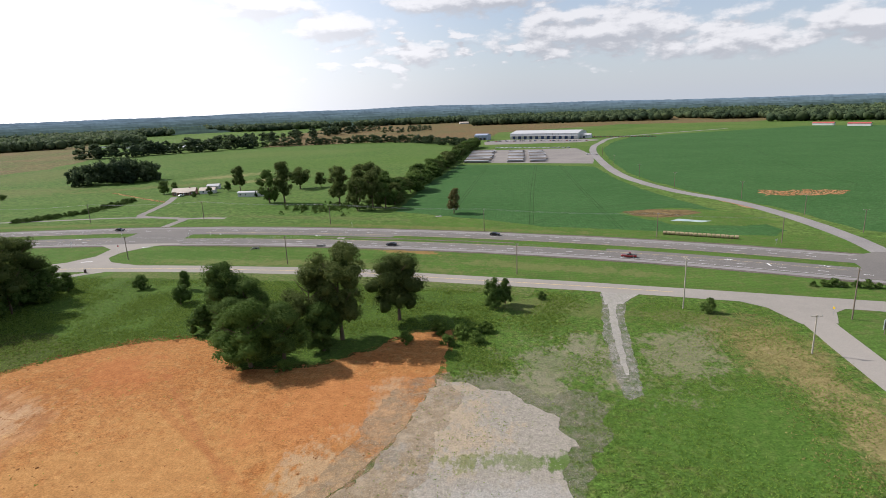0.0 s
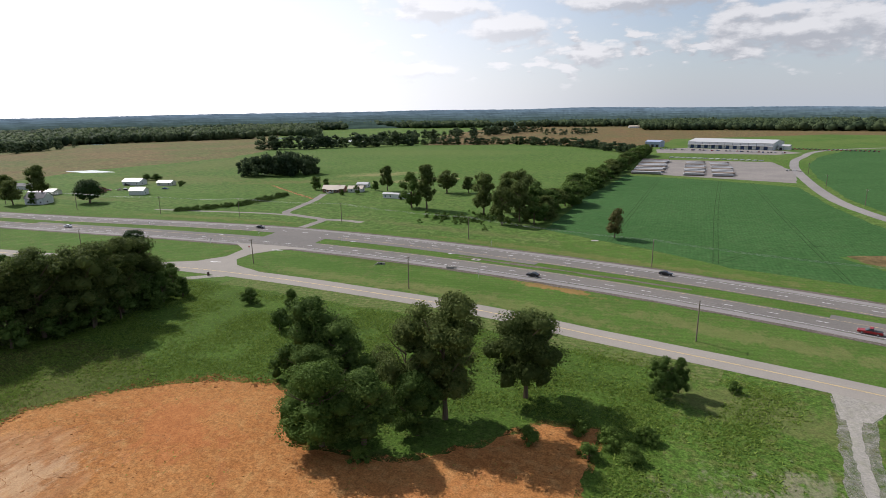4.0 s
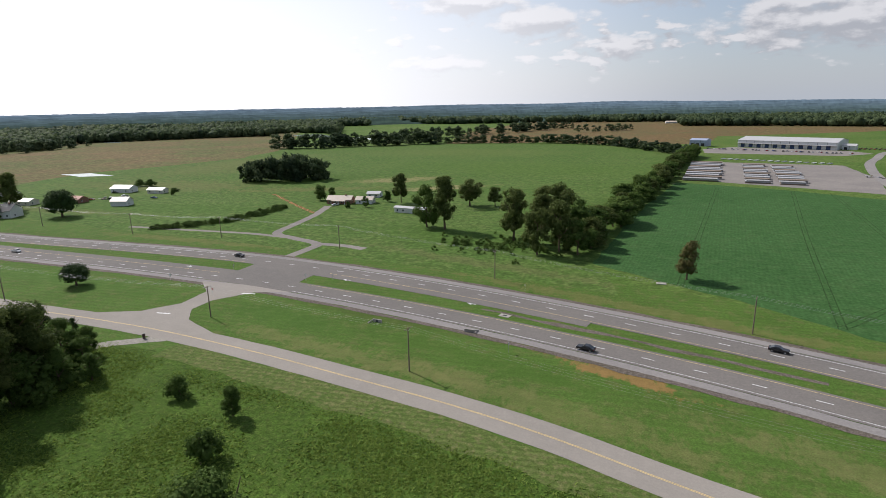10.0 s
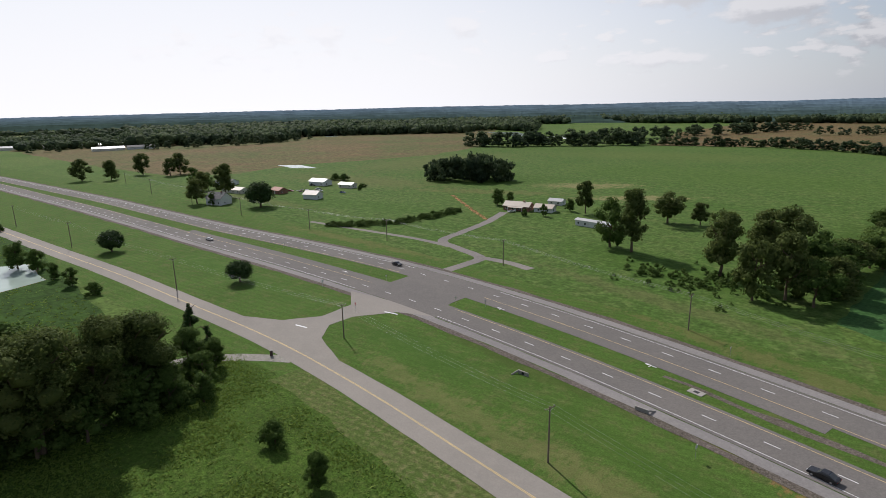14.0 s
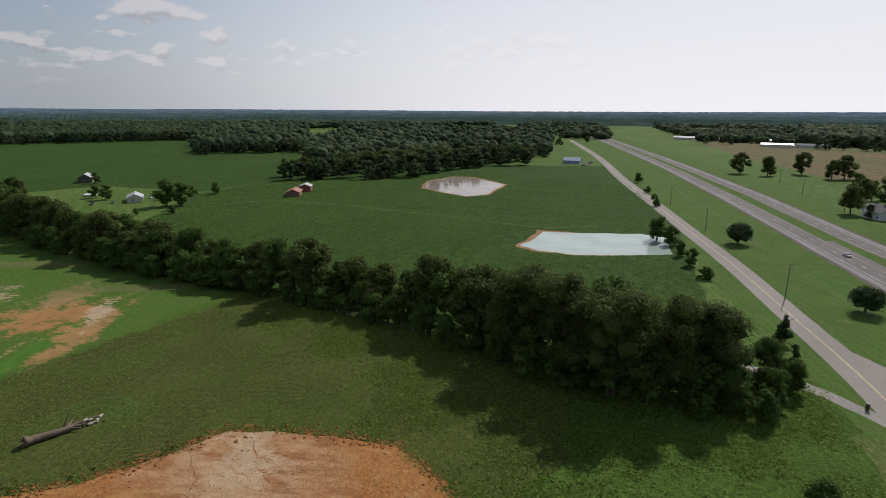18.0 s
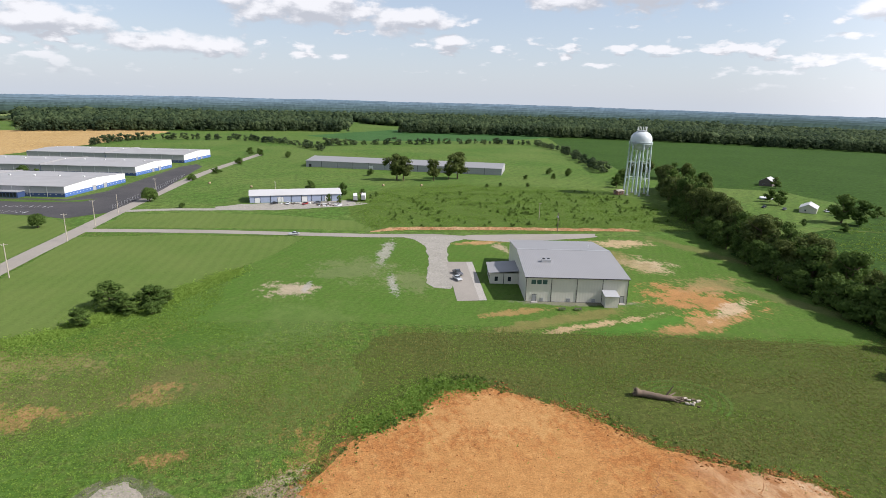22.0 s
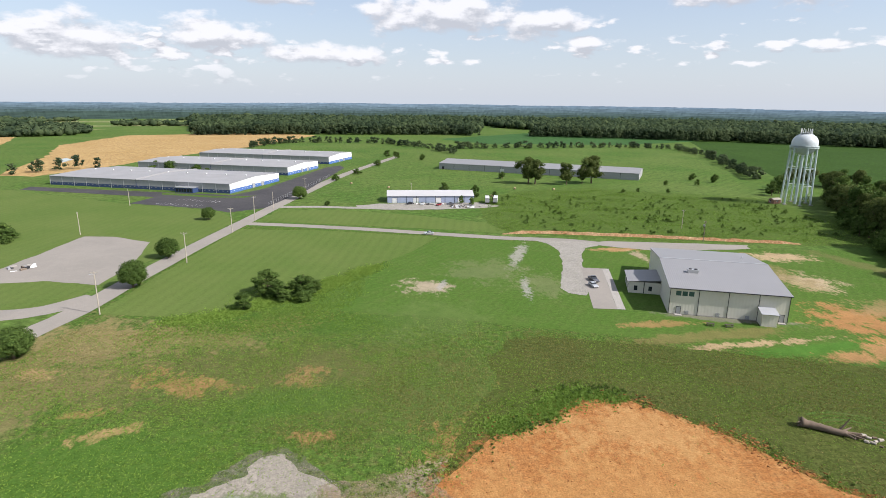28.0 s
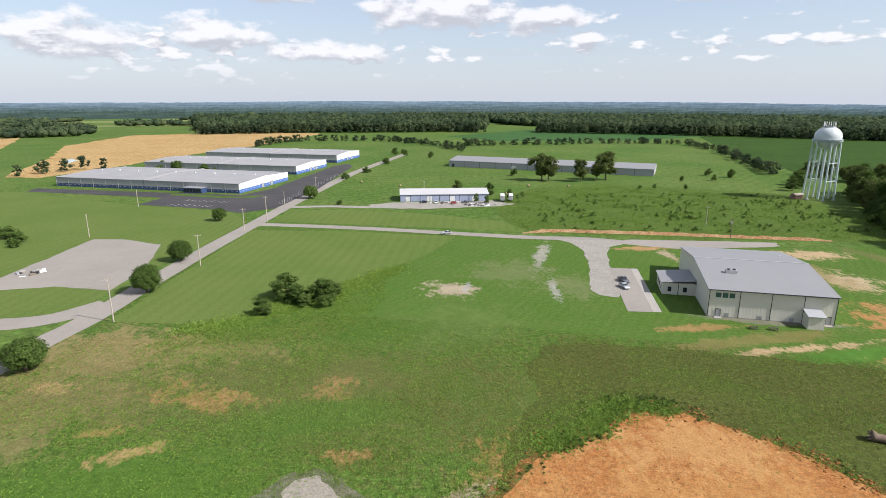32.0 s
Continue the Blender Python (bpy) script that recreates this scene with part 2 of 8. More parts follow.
    if holes:
        # a thin cover, broken through to what lies below
        tr, mx = nt.nodes.new("ShaderNodeBsdfTransparent"), nt.nodes.new("ShaderNodeMixShader")
        n = noise_node(nt, tc, 0.4, 7, 0.7)
        nt.links.new(remap(nt, n, holes - soft, holes + soft), mx.inputs[0])
        nt.links.new(tr.outputs[0], mx.inputs[1])
        nt.links.new(b.outputs[0], mx.inputs[2])
        nt.links.new(mx.outputs[0], nt.nodes["Material Output"].inputs["Surface"])
    return m


def paint(name, color, rough=0.6, metal=0.0, dirt=0.15, scale=0.6, spec=0.35, ribs=None, by_object=0.0):
    """Painted or plain solid stuff, with stains at two scales; ribs: (axis, spacing) of pressed sheet metal."""
    m, nt, b = base_material(name, rough, spec, metal)
    tc = nt.nodes.new("ShaderNodeTexCoord").outputs["Object"]
    n1, n2 = noise_node(nt, tc, scale, 5, 0.6), noise_node(nt, tc, scale * 9, 3)
    col = blend(nt, remap(nt, n1, 0.35, 0.7, 0, dirt), tuple(color), tuple(c * 0.55 for c in color))
    col = blend(nt, remap(nt, n2, 0.4, 0.75, 0, dirt * 0.8), col, tuple(c * 0.7 for c in color))
    if by_object:
        info = nt.nodes.new("ShaderNodeObjectInfo")
        col = blend(nt, remap(nt, info.outputs["Random"], 0, 1, 0, by_object), col, tuple(c * 0.5 for c in color))
    nt.links.new(col, b.inputs["Base Color"])
    if ribs:
        axis, space = ribs
        w = nt.nodes.new("ShaderNodeTexWave")
        w.bands_direction = axis
        w.inputs["Scale"].default_value = 0.31416 / space
        nt.links.new(tc, w.inputs["Vector"])
        bump(nt, b, w.outputs["Fac"], 0.35, 0.04)
    else:
        bump(nt, b, n2, 0.15, 0.02)
    return m


def leaf_material(name, c1, c2, lit=0.06, groups=0.0):
    m, nt, b = base_material(name, 0.8, 0.08)
    geo, info = nt.nodes.new("ShaderNodeNewGeometry"), nt.nodes.new("ShaderNodeObjectInfo")
    col = blend(nt, geo.outputs["Random Per Island"], c1, c2)
    tone = blend(nt, info.outputs["Random"], (0.82, 0.85, 0.8), (1.18, 1.14, 1.1))
    col = blend(nt, 1.0, col, tone, "MULTIPLY")
    if groups:
        # kinds of tree differ from stand to stand
        tc = nt.nodes.new("ShaderNodeTexCoord").outputs["Object"]
        stand = blend(nt, remap(nt, noise_node(nt, tc, groups, 3, 0.7), 0.36, 0.64), (0.6, 0.66, 0.7), (1.45, 1.35, 1.2))
        col = blend(nt, 1.0, col, stand, "MULTIPLY")
    nt.links.new(col, b.inputs["Base Color"])
    tr = nt.nodes.new("ShaderNodeBsdfTranslucent")
    nt.links.new(col, tr.inputs["Color"])
    mx = nt.nodes.new("ShaderNodeMixShader")
    mx.inputs[0].default_value = lit
    nt.links.new(b.outputs[0], mx.inputs[1])
    nt.links.new(tr.outputs[0], mx.inputs[2])
    nt.links.new(mx.outputs[0], nt.nodes["Material Output"].inputs["Surface"])
    return m


# the ditch is drawn as a darker strip in the colour, without a hollow
VERGE_PATCHES = [(-34, 225.5, 16, 2.6, -16, (0.36, 0.2, 0.08), 0.75, 1.4), (-60, 234, 20, 2.0, -14, (0.2, 0.15, 0.07), 0.6, 1.2), (-110, 238.5, 36, 2.4, -7, (0.09, 0.13, 0.03), 0.7, 1.0), (-100, 212, 40, 4, -6, (0.2, 0.2, 0.075), 0.55, 1.3), (-50, 206, 40, 5, -13, (0.19, 0.19, 0.07), 0.5, 1.3), (-130, 228, 24, 6, -8, (0.07, 0.15, 0.024), 0.55, 1.1), (20, 200, 40, 5, -16, (0.21, 0.2, 0.08), 0.5, 1.2), (-240, 230, 50, 6, 0, (0.085, 0.17, 0.03), 0.6, 1.0), (-70, 222, 34, 4, -12, (0.075, 0.15, 0.024), 0.5, 1.2), (-30, 272, 80, 4, -14, (0.19, 0.18, 0.065), 0.55, 1.2), (-240, 296, 60, 4, 3, (0.19, 0.18, 0.065), 0.55, 1.2)]
GRASS = ground_material("roadside_grass", (0.1, 0.178, 0.034), (0.085, 0.155, 0.029), (0.16, 0.175, 0.06), 16, 4.0, 0.3, relief=0.4, grainy=0.34, contrast=0.7, rows=(1.42, 2.6), lines=0.05, patches=VERGE_PATCHES)
MOWN = ground_material("mown_grass", (0.118, 0.178, 0.04), (0.138, 0.19, 0.048), (0.15, 0.192, 0.056), 40, 7, 0.4, rows=(0.08, 4.5), lines=0.035, relief=0.12, grainy=0.17, contrast=0.4)
MEADOW = ground_material("meadow_grass", (0.088, 0.165, 0.03), (0.128, 0.19, 0.045), (0.14, 0.18, 0.05), 90, 11, 1.6, grainy=0.42, contrast=0.5, rows=(0.8, 9.0), lines=0.04)
WEEDS = ground_material("weedy_grass", (0.09, 0.16, 0.025), (0.072, 0.13, 0.021), (0.14, 0.185, 0.045), 12, 1.6, 0.5, relief=0.7)
SOUTH_PATCHES = [
    # x, y, half length, half width, turn, tone, strength, raggedness
    (-24, 26, 32, 26, 0, (0.125, 0.15, 0.04), 0.45, 1.0), (14, 22, 44, 20, 5, (0.15, 0.14, 0.05), 0.6, 0.9), (-30, -12, 20, 16, 30, (0.13, 0.19, 0.05), 0.6, 0.8),
    (44, 92, 22, 20, 0, (0.085, 0.175, 0.028), 0.55, 0.9), (30, 58, 30, 14, 10, (0.085, 0.175, 0.025), 0.7, 0.8), (-2, 34, 20, 7, 15, (0.075, 0.17, 0.024), 0.6, 0.9), (6, -10, 34, 9, 0, (0.08, 0.16, 0.024), 0.7, 0.9),
    (56, 6, 24, 16, 0, (0.32, 0.25, 0.115), 0.75, 1.1), (36, 2, 26, 7, -6, (0.3, 0.24, 0.105), 0.6, 1.3), (58, 30, 18, 24, 0, (0.28, 0.225, 0.1), 0.6, 1.2), (68, 82, 8, 42, 0, (0.34, 0.26, 0.12), 0.8, 0.9), (66, 128, 12, 18, 10, (0.3, 0.24, 0.1), 0.75, 0.9), (42, 24, 20, 14, 0, (0.2, 0.175, 0.07), 0.5, 1.2),
    (25, 27, 9, 4, -25, (0.44, 0.25, 0.1), 0.55, 2.2), (13, 27.5, 4, 2.4, -30, (0.42, 0.25, 0.1), 0.5, 2.3), (-3, 25, 5, 3, -20, (0.4, 0.24, 0.1), 0.5, 2.3), (28, 46, 5, 2, 20, (0.44, 0.3, 0.13), 0.8, 1.7), (-10, 47, 4, 2, 0, (0.42, 0.24, 0.1), 0.8, 1.8), (56, 22, 5, 2, 0, (0.44, 0.3, 0.14), 0.7, 1.7), (38, 40, 5, 1.6, 15, (0.4, 0.26, 0.1), 0.7, 1.7), (-6, 20, 5, 2, 0, (0.4, 0.24, 0.1), 0.6, 1.8),
    (-30, -43, 8, 7, 0, (0.44, 0.36, 0.25), 0.9, 1.3), (-36, -46, 1.2, 6, -10, (0.4, 0.38, 0.34), 0.7, 1.2), (-68, -86, 2.6, 22, -15, (0.38, 0.36, 0.3), 0.8, 1.2), (-64.5, -44, 1.8, 13, -3, (0.42, 0.4, 0.36), 0.85, 1.4), (-52, -62, 14, 14, 0, (0.2, 0.22, 0.1), 0.5, 1.4), (-70, -46, 9, 12, 0, (0.22, 0.23, 0.11), 0.5, 1.4),
    (-120, 10, 60, 3.4, 13, (0.085, 0.2, 0.03), 0.85, 0.5), (-161, -10, 15, 14, 150, (0.47, 0.23, 0.095), 0.85, 1.5), (-150, 9, 19, 4.5, 16, (0.46, 0.25, 0.11), 0.85, 1.2), (-174, -22, 12, 9, 20, (0.34, 0.24, 0.11), 0.7, 1.4), (-166, 0, 12, 3, 30, (0.55, 0.42, 0.27), 0.8, 1.5), (-116, 4.2, 22, 2.0, 9, (0.5, 0.36, 0.2), 0.9, 1.7), (-108, -1, 26, 3.6, 12, (0.26, 0.2, 0.08), 0.6, 1.1), (-97, -9, 12, 2.2, 8, (0.4, 0.24, 0.1), 0.7, 1.3), (-167, -50, 9, 11, 10, (0.52, 0.4, 0.25), 0.9, 1.2), (-176, -84, 14, 7, 8, (0.52, 0.38, 0.22), 0.9, 1.1), (-160, -64, 8, 24, 8, (0.3, 0.23, 0.1), 0.6, 1.3), (-112, -95, 12, 3.2, 3, (0.48, 0.28, 0.13), 0.85, 1.0), (-118, -84, 2.6, 9, 5, (0.46, 0.36, 0.24), 0.8, 1.2),
    (-119, -13.6, 20, 2.6, 166, (0.24, 0.22, 0.17), 0.8, 0.8), (-203, -70, 5, 34, 16, (0.17, 0.17, 0.06), 0.7, 0.8), (-190, -2, 4, 28, 22, (0.16, 0.17, 0.06), 0.7, 0.8), (-40, 50, 11, 7, 40, (0.46, 0.26, 0.1), 0.75, 1.7), (-58, 32, 9, 5, 0, (0.48, 0.24, 0.09), 0.8, 1.6), (-34, 61, 7, 6, 30, (0.42, 0.36, 0.26), 0.8, 1.5),
    (16, 120, 15, 10, 20, (0.28, 0.25, 0.17), 0.55, 1.7), (24, 130, 7, 8, 0, (0.3, 0.27, 0.18), 0.6, 1.6), (44, 126, 9, 18, -25, (0.3, 0.26, 0.17), 0.6, 1.7), (4, 108, 14, 8, -15, (0.28, 0.25, 0.17), 0.55, 1.6), (56, 148, 16, 6, -15, (0.19, 0.18, 0.07), 0.6, 1.0), (18, 158, 22, 8, -12, (0.16, 0.17, 0.06), 0.6, 1.0),
]
SOUTH = ground_material("patchy_meadow", (0.1, 0.18, 0.031), (0.09, 0.162, 0.028), (0.168, 0.175, 0.056), 12, 2.6, 0.5, relief=0.6, contrast=0.85, grainy=0.62, patches=SOUTH_PATCHES)
LAWN = ground_material("bright_mown_grass", (0.088, 0.166, 0.027), (0.1, 0.172, 0.032), (0.13, 0.168, 0.046), 22, 5.0, 0.45, rows=(0.55, 3.0), lines=0.03, relief=0.25, contrast=0.45, grainy=0.26, patches=[p for p in SOUTH_PATCHES if p[0] < -20 and p[1] < 20])
FARM_PATCHES = [(-250, 525, 40, 14, 35, (0.3, 0.26, 0.12), 0.7, 1.5), (-195, 490, 34, 10, 40, (0.32, 0.27, 0.13), 0.7, 1.5), (-420, 440, 90, 30, 10, (0.16, 0.165, 0.06), 0.6, 1.2), (-330, 360, 60, 18, 10, (0.075, 0.15, 0.024), 0.6, 1.2), (-120, 345, 50, 16, -15, (0.07, 0.14, 0.022), 0.7, 1.0), (-180, 640, 160, 60, 0, (0.095, 0.165, 0.03), 0.5, 1.0),
                (-300, 800, 140, 60, 10, (0.13, 0.175, 0.045), 0.6, 1.0), (-480, 600, 60, 120, 0, (0.155, 0.165, 0.058), 0.6, 1.2), (-100, 305, 70, 5, -12, (0.15, 0.155, 0.06), 0.5, 1.0), (-62, 420, 14, 80, 4, (0.065, 0.12, 0.02), 0.6, 1.0), (-290, 455, 60, 10, 25, (0.17, 0.17, 0.06), 0.6, 1.3), (-400, 330, 70, 8, 4, (0.15, 0.16, 0.055), 0.5, 1.2), (-330, 520, 50, 40, 0, (0.07, 0.135, 0.022), 0.6, 1.2)]
FARM_GRASS = ground_material("farm_meadow_grass", (0.088, 0.162, 0.032), (0.106, 0.175, 0.04), (0.14, 0.168, 0.054), 60, 8, 1.6, grainy=0.45, patches=FARM_PATCHES)
PALE_FIELD = ground_material("pale_far_fields", (0.26, 0.27, 0.11), (0.19, 0.26, 0.09), (0.34, 0.29, 0.14), 160, 40, 4)
SCRUB = ground_material("scrub_grass", (0.105, 0.175, 0.03), (0.09, 0.15, 0.026), (0.155, 0.175, 0.05), 14, 2.2, 0.7, relief=0.7)
OLIVE = ground_material("dry_mown_meadow", (0.095, 0.115, 0.027), (0.08, 0.11, 0.023), (0.125, 0.13, 0.04), 20, 2.2, 0.45, rows=(1.45, 3.2), lines=0.03, relief=0.4)
PASTURE = ground_material("pasture_grass", (0.054, 0.108, 0.019), (0.044, 0.092, 0.016), (0.034, 0.07, 0.013), 60, 5, 1.7, relief=0.6)
BEANS = ground_material("bean_crop", (0.05, 0.124, 0.034), (0.06, 0.14, 0.041), (0.08, 0.152, 0.05), 60, 9, 1.1, rows=(0.05, 1.5), lines=0.05, grainy=0.3)
BROWN = ground_material("stubble_field", (0.2, 0.13, 0.06), (0.17, 0.135, 0.06), (0.13, 0.15, 0.05), 140, 25, 3)
HEATH = ground_material("brownish_marsh_grass", (0.2, 0.15, 0.07), (0.13, 0.15, 0.05), (0.2, 0.12, 0.07), 120, 22, 3)
WHEAT = ground_material("ripe_wheat", (0.52, 0.35, 0.15), (0.46, 0.3, 0.12), (0.58, 0.42, 0.2), 60, 10, 1.5, rows=(0.3, 7.0), lines=0.08)
DIRT_TONES = ((0.46, 0.212, 0.072), (0.4, 0.166, 0.052), (0.53, 0.3, 0.12))
DIRT_PATCHES = [(-104, 86, 16, 7, 50, (0.56, 0.38, 0.22), 0.6, 1.3), (-112, 84, 9, 6, 30, (0.58, 0.42, 0.26), 0.8, 1.4), (-62, 74, 34, 24, 20, (0.52, 0.28, 0.1), 0.6, 1.2), (-32, 100, 20, 14, 40, (0.5, 0.2, 0.07), 0.6, 1.2), (-24, 76, 9, 14, 30, (0.46, 0.34, 0.2), 0.7, 1.2), (-20, 96, 5, 16, 10, (0.48, 0.33, 0.19), 0.7, 1.0), (-70, 45, 14, 8, 0, (0.55, 0.32, 0.125), 0.6, 1.3), (-88, 116, 14, 8, -30, (0.47, 0.17, 0.06), 0.6, 1.3), (-60, 96, 1.0, 30, 40, (0.4, 0.16, 0.06), 0.5, 1.0), (-52, 86, 1.0, 26, 50, (0.42, 0.17, 0.06), 0.5, 1.0)]
DIRT = ground_material("orange_clay_soil", *DIRT_TONES, 22, 2.4, 0.35, rows=(1.9, 2.2), lines=0.03, relief=0.4, pale=(-108, 86, 20.0, (0.52, 0.33, 0.18)), grainy=0.4, patches=DIRT_PATCHES)
DIRT_FRINGE = ground_material("broken_orange_clay", *DIRT_TONES, 22, 2.4, 0.35, relief=0.7, grainy=0.4, holes=0.53)
DIRT_FRESH = ground_material("freshly_turned_clay", (0.34, 0.14, 0.05), (0.4, 0.18, 0.065), (0.45, 0.22, 0.085), 6, 1.2, 0.3, relief=0.6)
CLAY = ground_material("pale_cracked_clay", (0.46, 0.29, 0.15), (0.4, 0.2, 0.09), (0.5, 0.37, 0.22), 7, 2.0, 0.4, relief=0.6)
CLAY_SCAR = ground_material("broken_clay_cover", (0.5, 0.28, 0.13), (0.45, 0.2, 0.085), (0.56, 0.38, 0.2), 7, 2.0, 0.4, relief=0.6, holes=0.48)
GRAVEL = ground_material("grey_gravel", (0.37, 0.345, 0.3), (0.42, 0.39, 0.34), (0.32, 0.31, 0.23), 9, 2.0, 0.35, relief=0.4, grainy=0.26)
GRAVEL_PAD = ground_material("trodden_gravel", (0.36, 0.32, 0.26), (0.4, 0.355, 0.29), (0.32, 0.3, 0.22), 9, 2.0, 0.35, relief=0.4, grainy=0.26, patches=[(-12, 98, 12, 18, 15, (0.46, 0.36, 0.24), 0.8, 1.2), (-22, 74, 10, 10, 0, (0.46, 0.35, 0.22), 0.7, 1.3), (2, 83.5, 11, 2.2, 2, (0.13, 0.18, 0.04), 0.6, 2.2), (12, 84, 4, 3, 0, (0.1, 0.17, 0.03), 0.8, 1.3), (-8, 66, 8, 3, 0, (0.11, 0.17, 0.03), 0.7, 1.4), (4, 72, 14, 6, 0, (0.42, 0.4, 0.36), 0.6, 1.2)])
TAN_FRINGE = ground_material("clay_and_gravel", (0.42, 0.31, 0.19), (0.44, 0.33, 0.21), (0.4, 0.33, 0.25), 9, 2.0, 0.35, relief=0.4, grainy=0.3, holes=0.6, soft=0.26)
GRAVEL_FRINGE = ground_material("broken_gravel", (0.27, 0.245, 0.17), (0.3, 0.28, 0.2), (0.22, 0.23, 0.12), 9, 2.0, 0.35, relief=0.4, grainy=0.3, holes=0.54, soft=0.2)
DRIVE_EDGE = ground_material("gravel_thinning_into_grass", (0.37, 0.345, 0.3), (0.42, 0.39, 0.34), (0.32, 0.31, 0.23), 2.6, 0.7, 0.3, relief=0.4, grainy=0.3, holes=0.52, soft=0.2)
ASPHALT = ground_material("grey_asphalt", (0.225, 0.205, 0.185), (0.2, 0.184, 0.168), (0.255, 0.232, 0.208), 40, 4, 0.3, relief=0.12, rough=0.85, contrast=0.35, grainy=0.14)
SHOULDER = ground_material("pale_shoulder_asphalt", (0.33, 0.305, 0.285), (0.28, 0.26, 0.245), (0.37, 0.345, 0.32), 30, 3, 0.3, relief=0.15, rough=0.85, contrast=0.35, grainy=0.14)
CHIPSEAL = ground_material("pale_chipseal", (0.37, 0.335, 0.29), (0.33, 0.3, 0.26), (0.41, 0.37, 0.32), 35, 3, 0.2, relief=0.1, rough=0.85, contrast=0.35, grainy=0.08)
BLACKTOP = ground_material("dark_new_asphalt", (0.075, 0.072, 0.075), (0.095, 0.09, 0.09), (0.12, 0.115, 0.11), 25, 4, 0.4, relief=0.1, rough=0.8, contrast=0.35, grainy=0.14)
YARD = ground_material("grey_yard_gravel", (0.27, 0.245, 0.225), (0.32, 0.29, 0.26), (0.22, 0.2, 0.185), 30, 5, 1.0, relief=0.15, contrast=0.35, grainy=0.14)
BALLAST = ground_material("dark_crushed_stone", (0.2, 0.165, 0.14), (0.15, 0.13, 0.1), (0.26, 0.22, 0.19), 8, 1.0, 0.3, relief=0.5)
CONCRETE = ground_material("pale_concrete", (0.46, 0.43, 0.38), (0.42, 0.39, 0.35), (0.5, 0.47, 0.42), 6, 1.2, 0.3, relief=0.1, rough=0.8, contrast=0.35, grainy=0.14)
WHITE_LINE = paint("white_road_paint", (0.72, 0.72, 0.7), 0.7, dirt=0.35, scale=0.8)
FADED_YELLOW = paint("worn_yellow_road_paint", (0.62, 0.46, 0.2), 0.75, dirt=0.35, scale=0.5)
BARK = paint("grey_brown_bark", (0.13, 0.095, 0.065), 0.95, dirt=0.5, scale=1.5, spec=0.1)
LEAF = leaf_material("summer_leaves", (0.052, 0.092, 0.021), (0.105, 0.16, 0.038), 0.34)
# leaf tone is made bluer and paler to paint in the haze over far trees
LEAF_WOODS = leaf_material("haze_blued_woods_leaves", (0.046, 0.074, 0.04), (0.084, 0.115, 0.058), 0.42, 0.018)
BLADES = leaf_material("weed_blades", (0.11, 0.18, 0.026), (0.2, 0.265, 0.058), 0.4)
DRY_BLADES = leaf_material("dry_grass_blades", (0.109, 0.126, 0.029), (0.252, 0.218, 0.084), 0.3)
STRAW_BLADES = leaf_material("straw_blades", (0.17, 0.15, 0.055), (0.34, 0.27, 0.12), 0.3)
BRIGHT_BLADES = leaf_material("fresh_weed_blades", (0.12, 0.205, 0.03), (0.185, 0.275, 0.055), 0.4)
LEAF_OLIVE = leaf_material("olive_oak_leaves", (0.058, 0.084, 0.023), (0.122, 0.15, 0.045), 0.4)
LEAF_BRIGHT = leaf_material("fresh_green_leaves", (0.06, 0.105, 0.02), (0.108, 0.165, 0.034), 0.25)
LEAF_DARK = leaf_material("dark_cedar_needles", (0.022, 0.046, 0.015), (0.046, 0.076, 0.022), 0.1)
LEAF_RUST = leaf_material("browning_leaves", (0.105, 0.08, 0.034), (0.085, 0.1, 0.032), 0.14)
WOOD_POLE = paint("weathered_pole_wood", (0.2, 0.155, 0.115), 0.9, dirt=0.5, scale=1.2)
PALE_POLE = paint("bleached_pole_wood", (0.42, 0.37, 0.3), 0.9, dirt=0.4, scale=1.2)
STEEL = paint("galvanised_steel", (0.5, 0.5, 0.5), 0.45, 0.6, dirt=0.2)
WIRE = paint("aluminium_wire", (0.3, 0.3, 0.29), 0.45, 0.5, dirt=0.0)
DARK = paint("dark_rubber", (0.025, 0.025, 0.027), 0.7)
GLASS_DARK = paint("dark_window_glass", (0.03, 0.035, 0.04), 0.08, spec=0.6, dirt=0.05)
WHITE = paint("white_paint", (0.62, 0.62, 0.605), 0.55, dirt=0.15)
CREAM = paint("cream_sheet_metal", (0.6, 0.57, 0.48), 0.5, dirt=0.12, ribs=("X", 0.9))
ROOF_GREY = paint("grey_standing_seam_roof", (0.225, 0.222, 0.222), 0.55, 0.0, dirt=0.12, scale=0.15, ribs=("X", 0.6))
ROOF_PALE = paint("pale_membrane_roof", (0.29, 0.285, 0.28), 0.7, dirt=0.3, scale=0.08)
ROOF_WHITE = paint("white_metal_roof", (0.44, 0.43, 0.42), 0.45, dirt=0.15, scale=0.12, ribs=("X", 0.9))
ROOF_TAN = paint("tan_metal_roof", (0.5, 0.42, 0.33), 0.5, dirt=0.2, scale=0.3)
ROOF_RED = paint("red_metal_roof", (0.42, 0.07, 0.06), 0.5, dirt=0.2)
ROOF_DARK = paint("dark_shingle_roof", (0.13, 0.125, 0.12), 0.85, dirt=0.3)
RUST_ROOF = paint("rusty_sheet_roof", (0.36, 0.15, 0.09), 0.7, dirt=0.5, scale=0.4)
PANEL_GREY = paint("grey_wall_panel", (0.33, 0.33, 0.33), 0.6, dirt=0.2, by_object=0.12)
PANEL_WHITE = paint("white_wall_panel", (0.68, 0.68, 0.67), 0.5, dirt=0.08)
PANEL_BLUE = paint("blue_wall_panel", (0.06, 0.13, 0.34), 0.5, dirt=0.15)
NAVY = paint("navy_wall_panel", (0.035, 0.06, 0.14), 0.55, dirt=0.15)
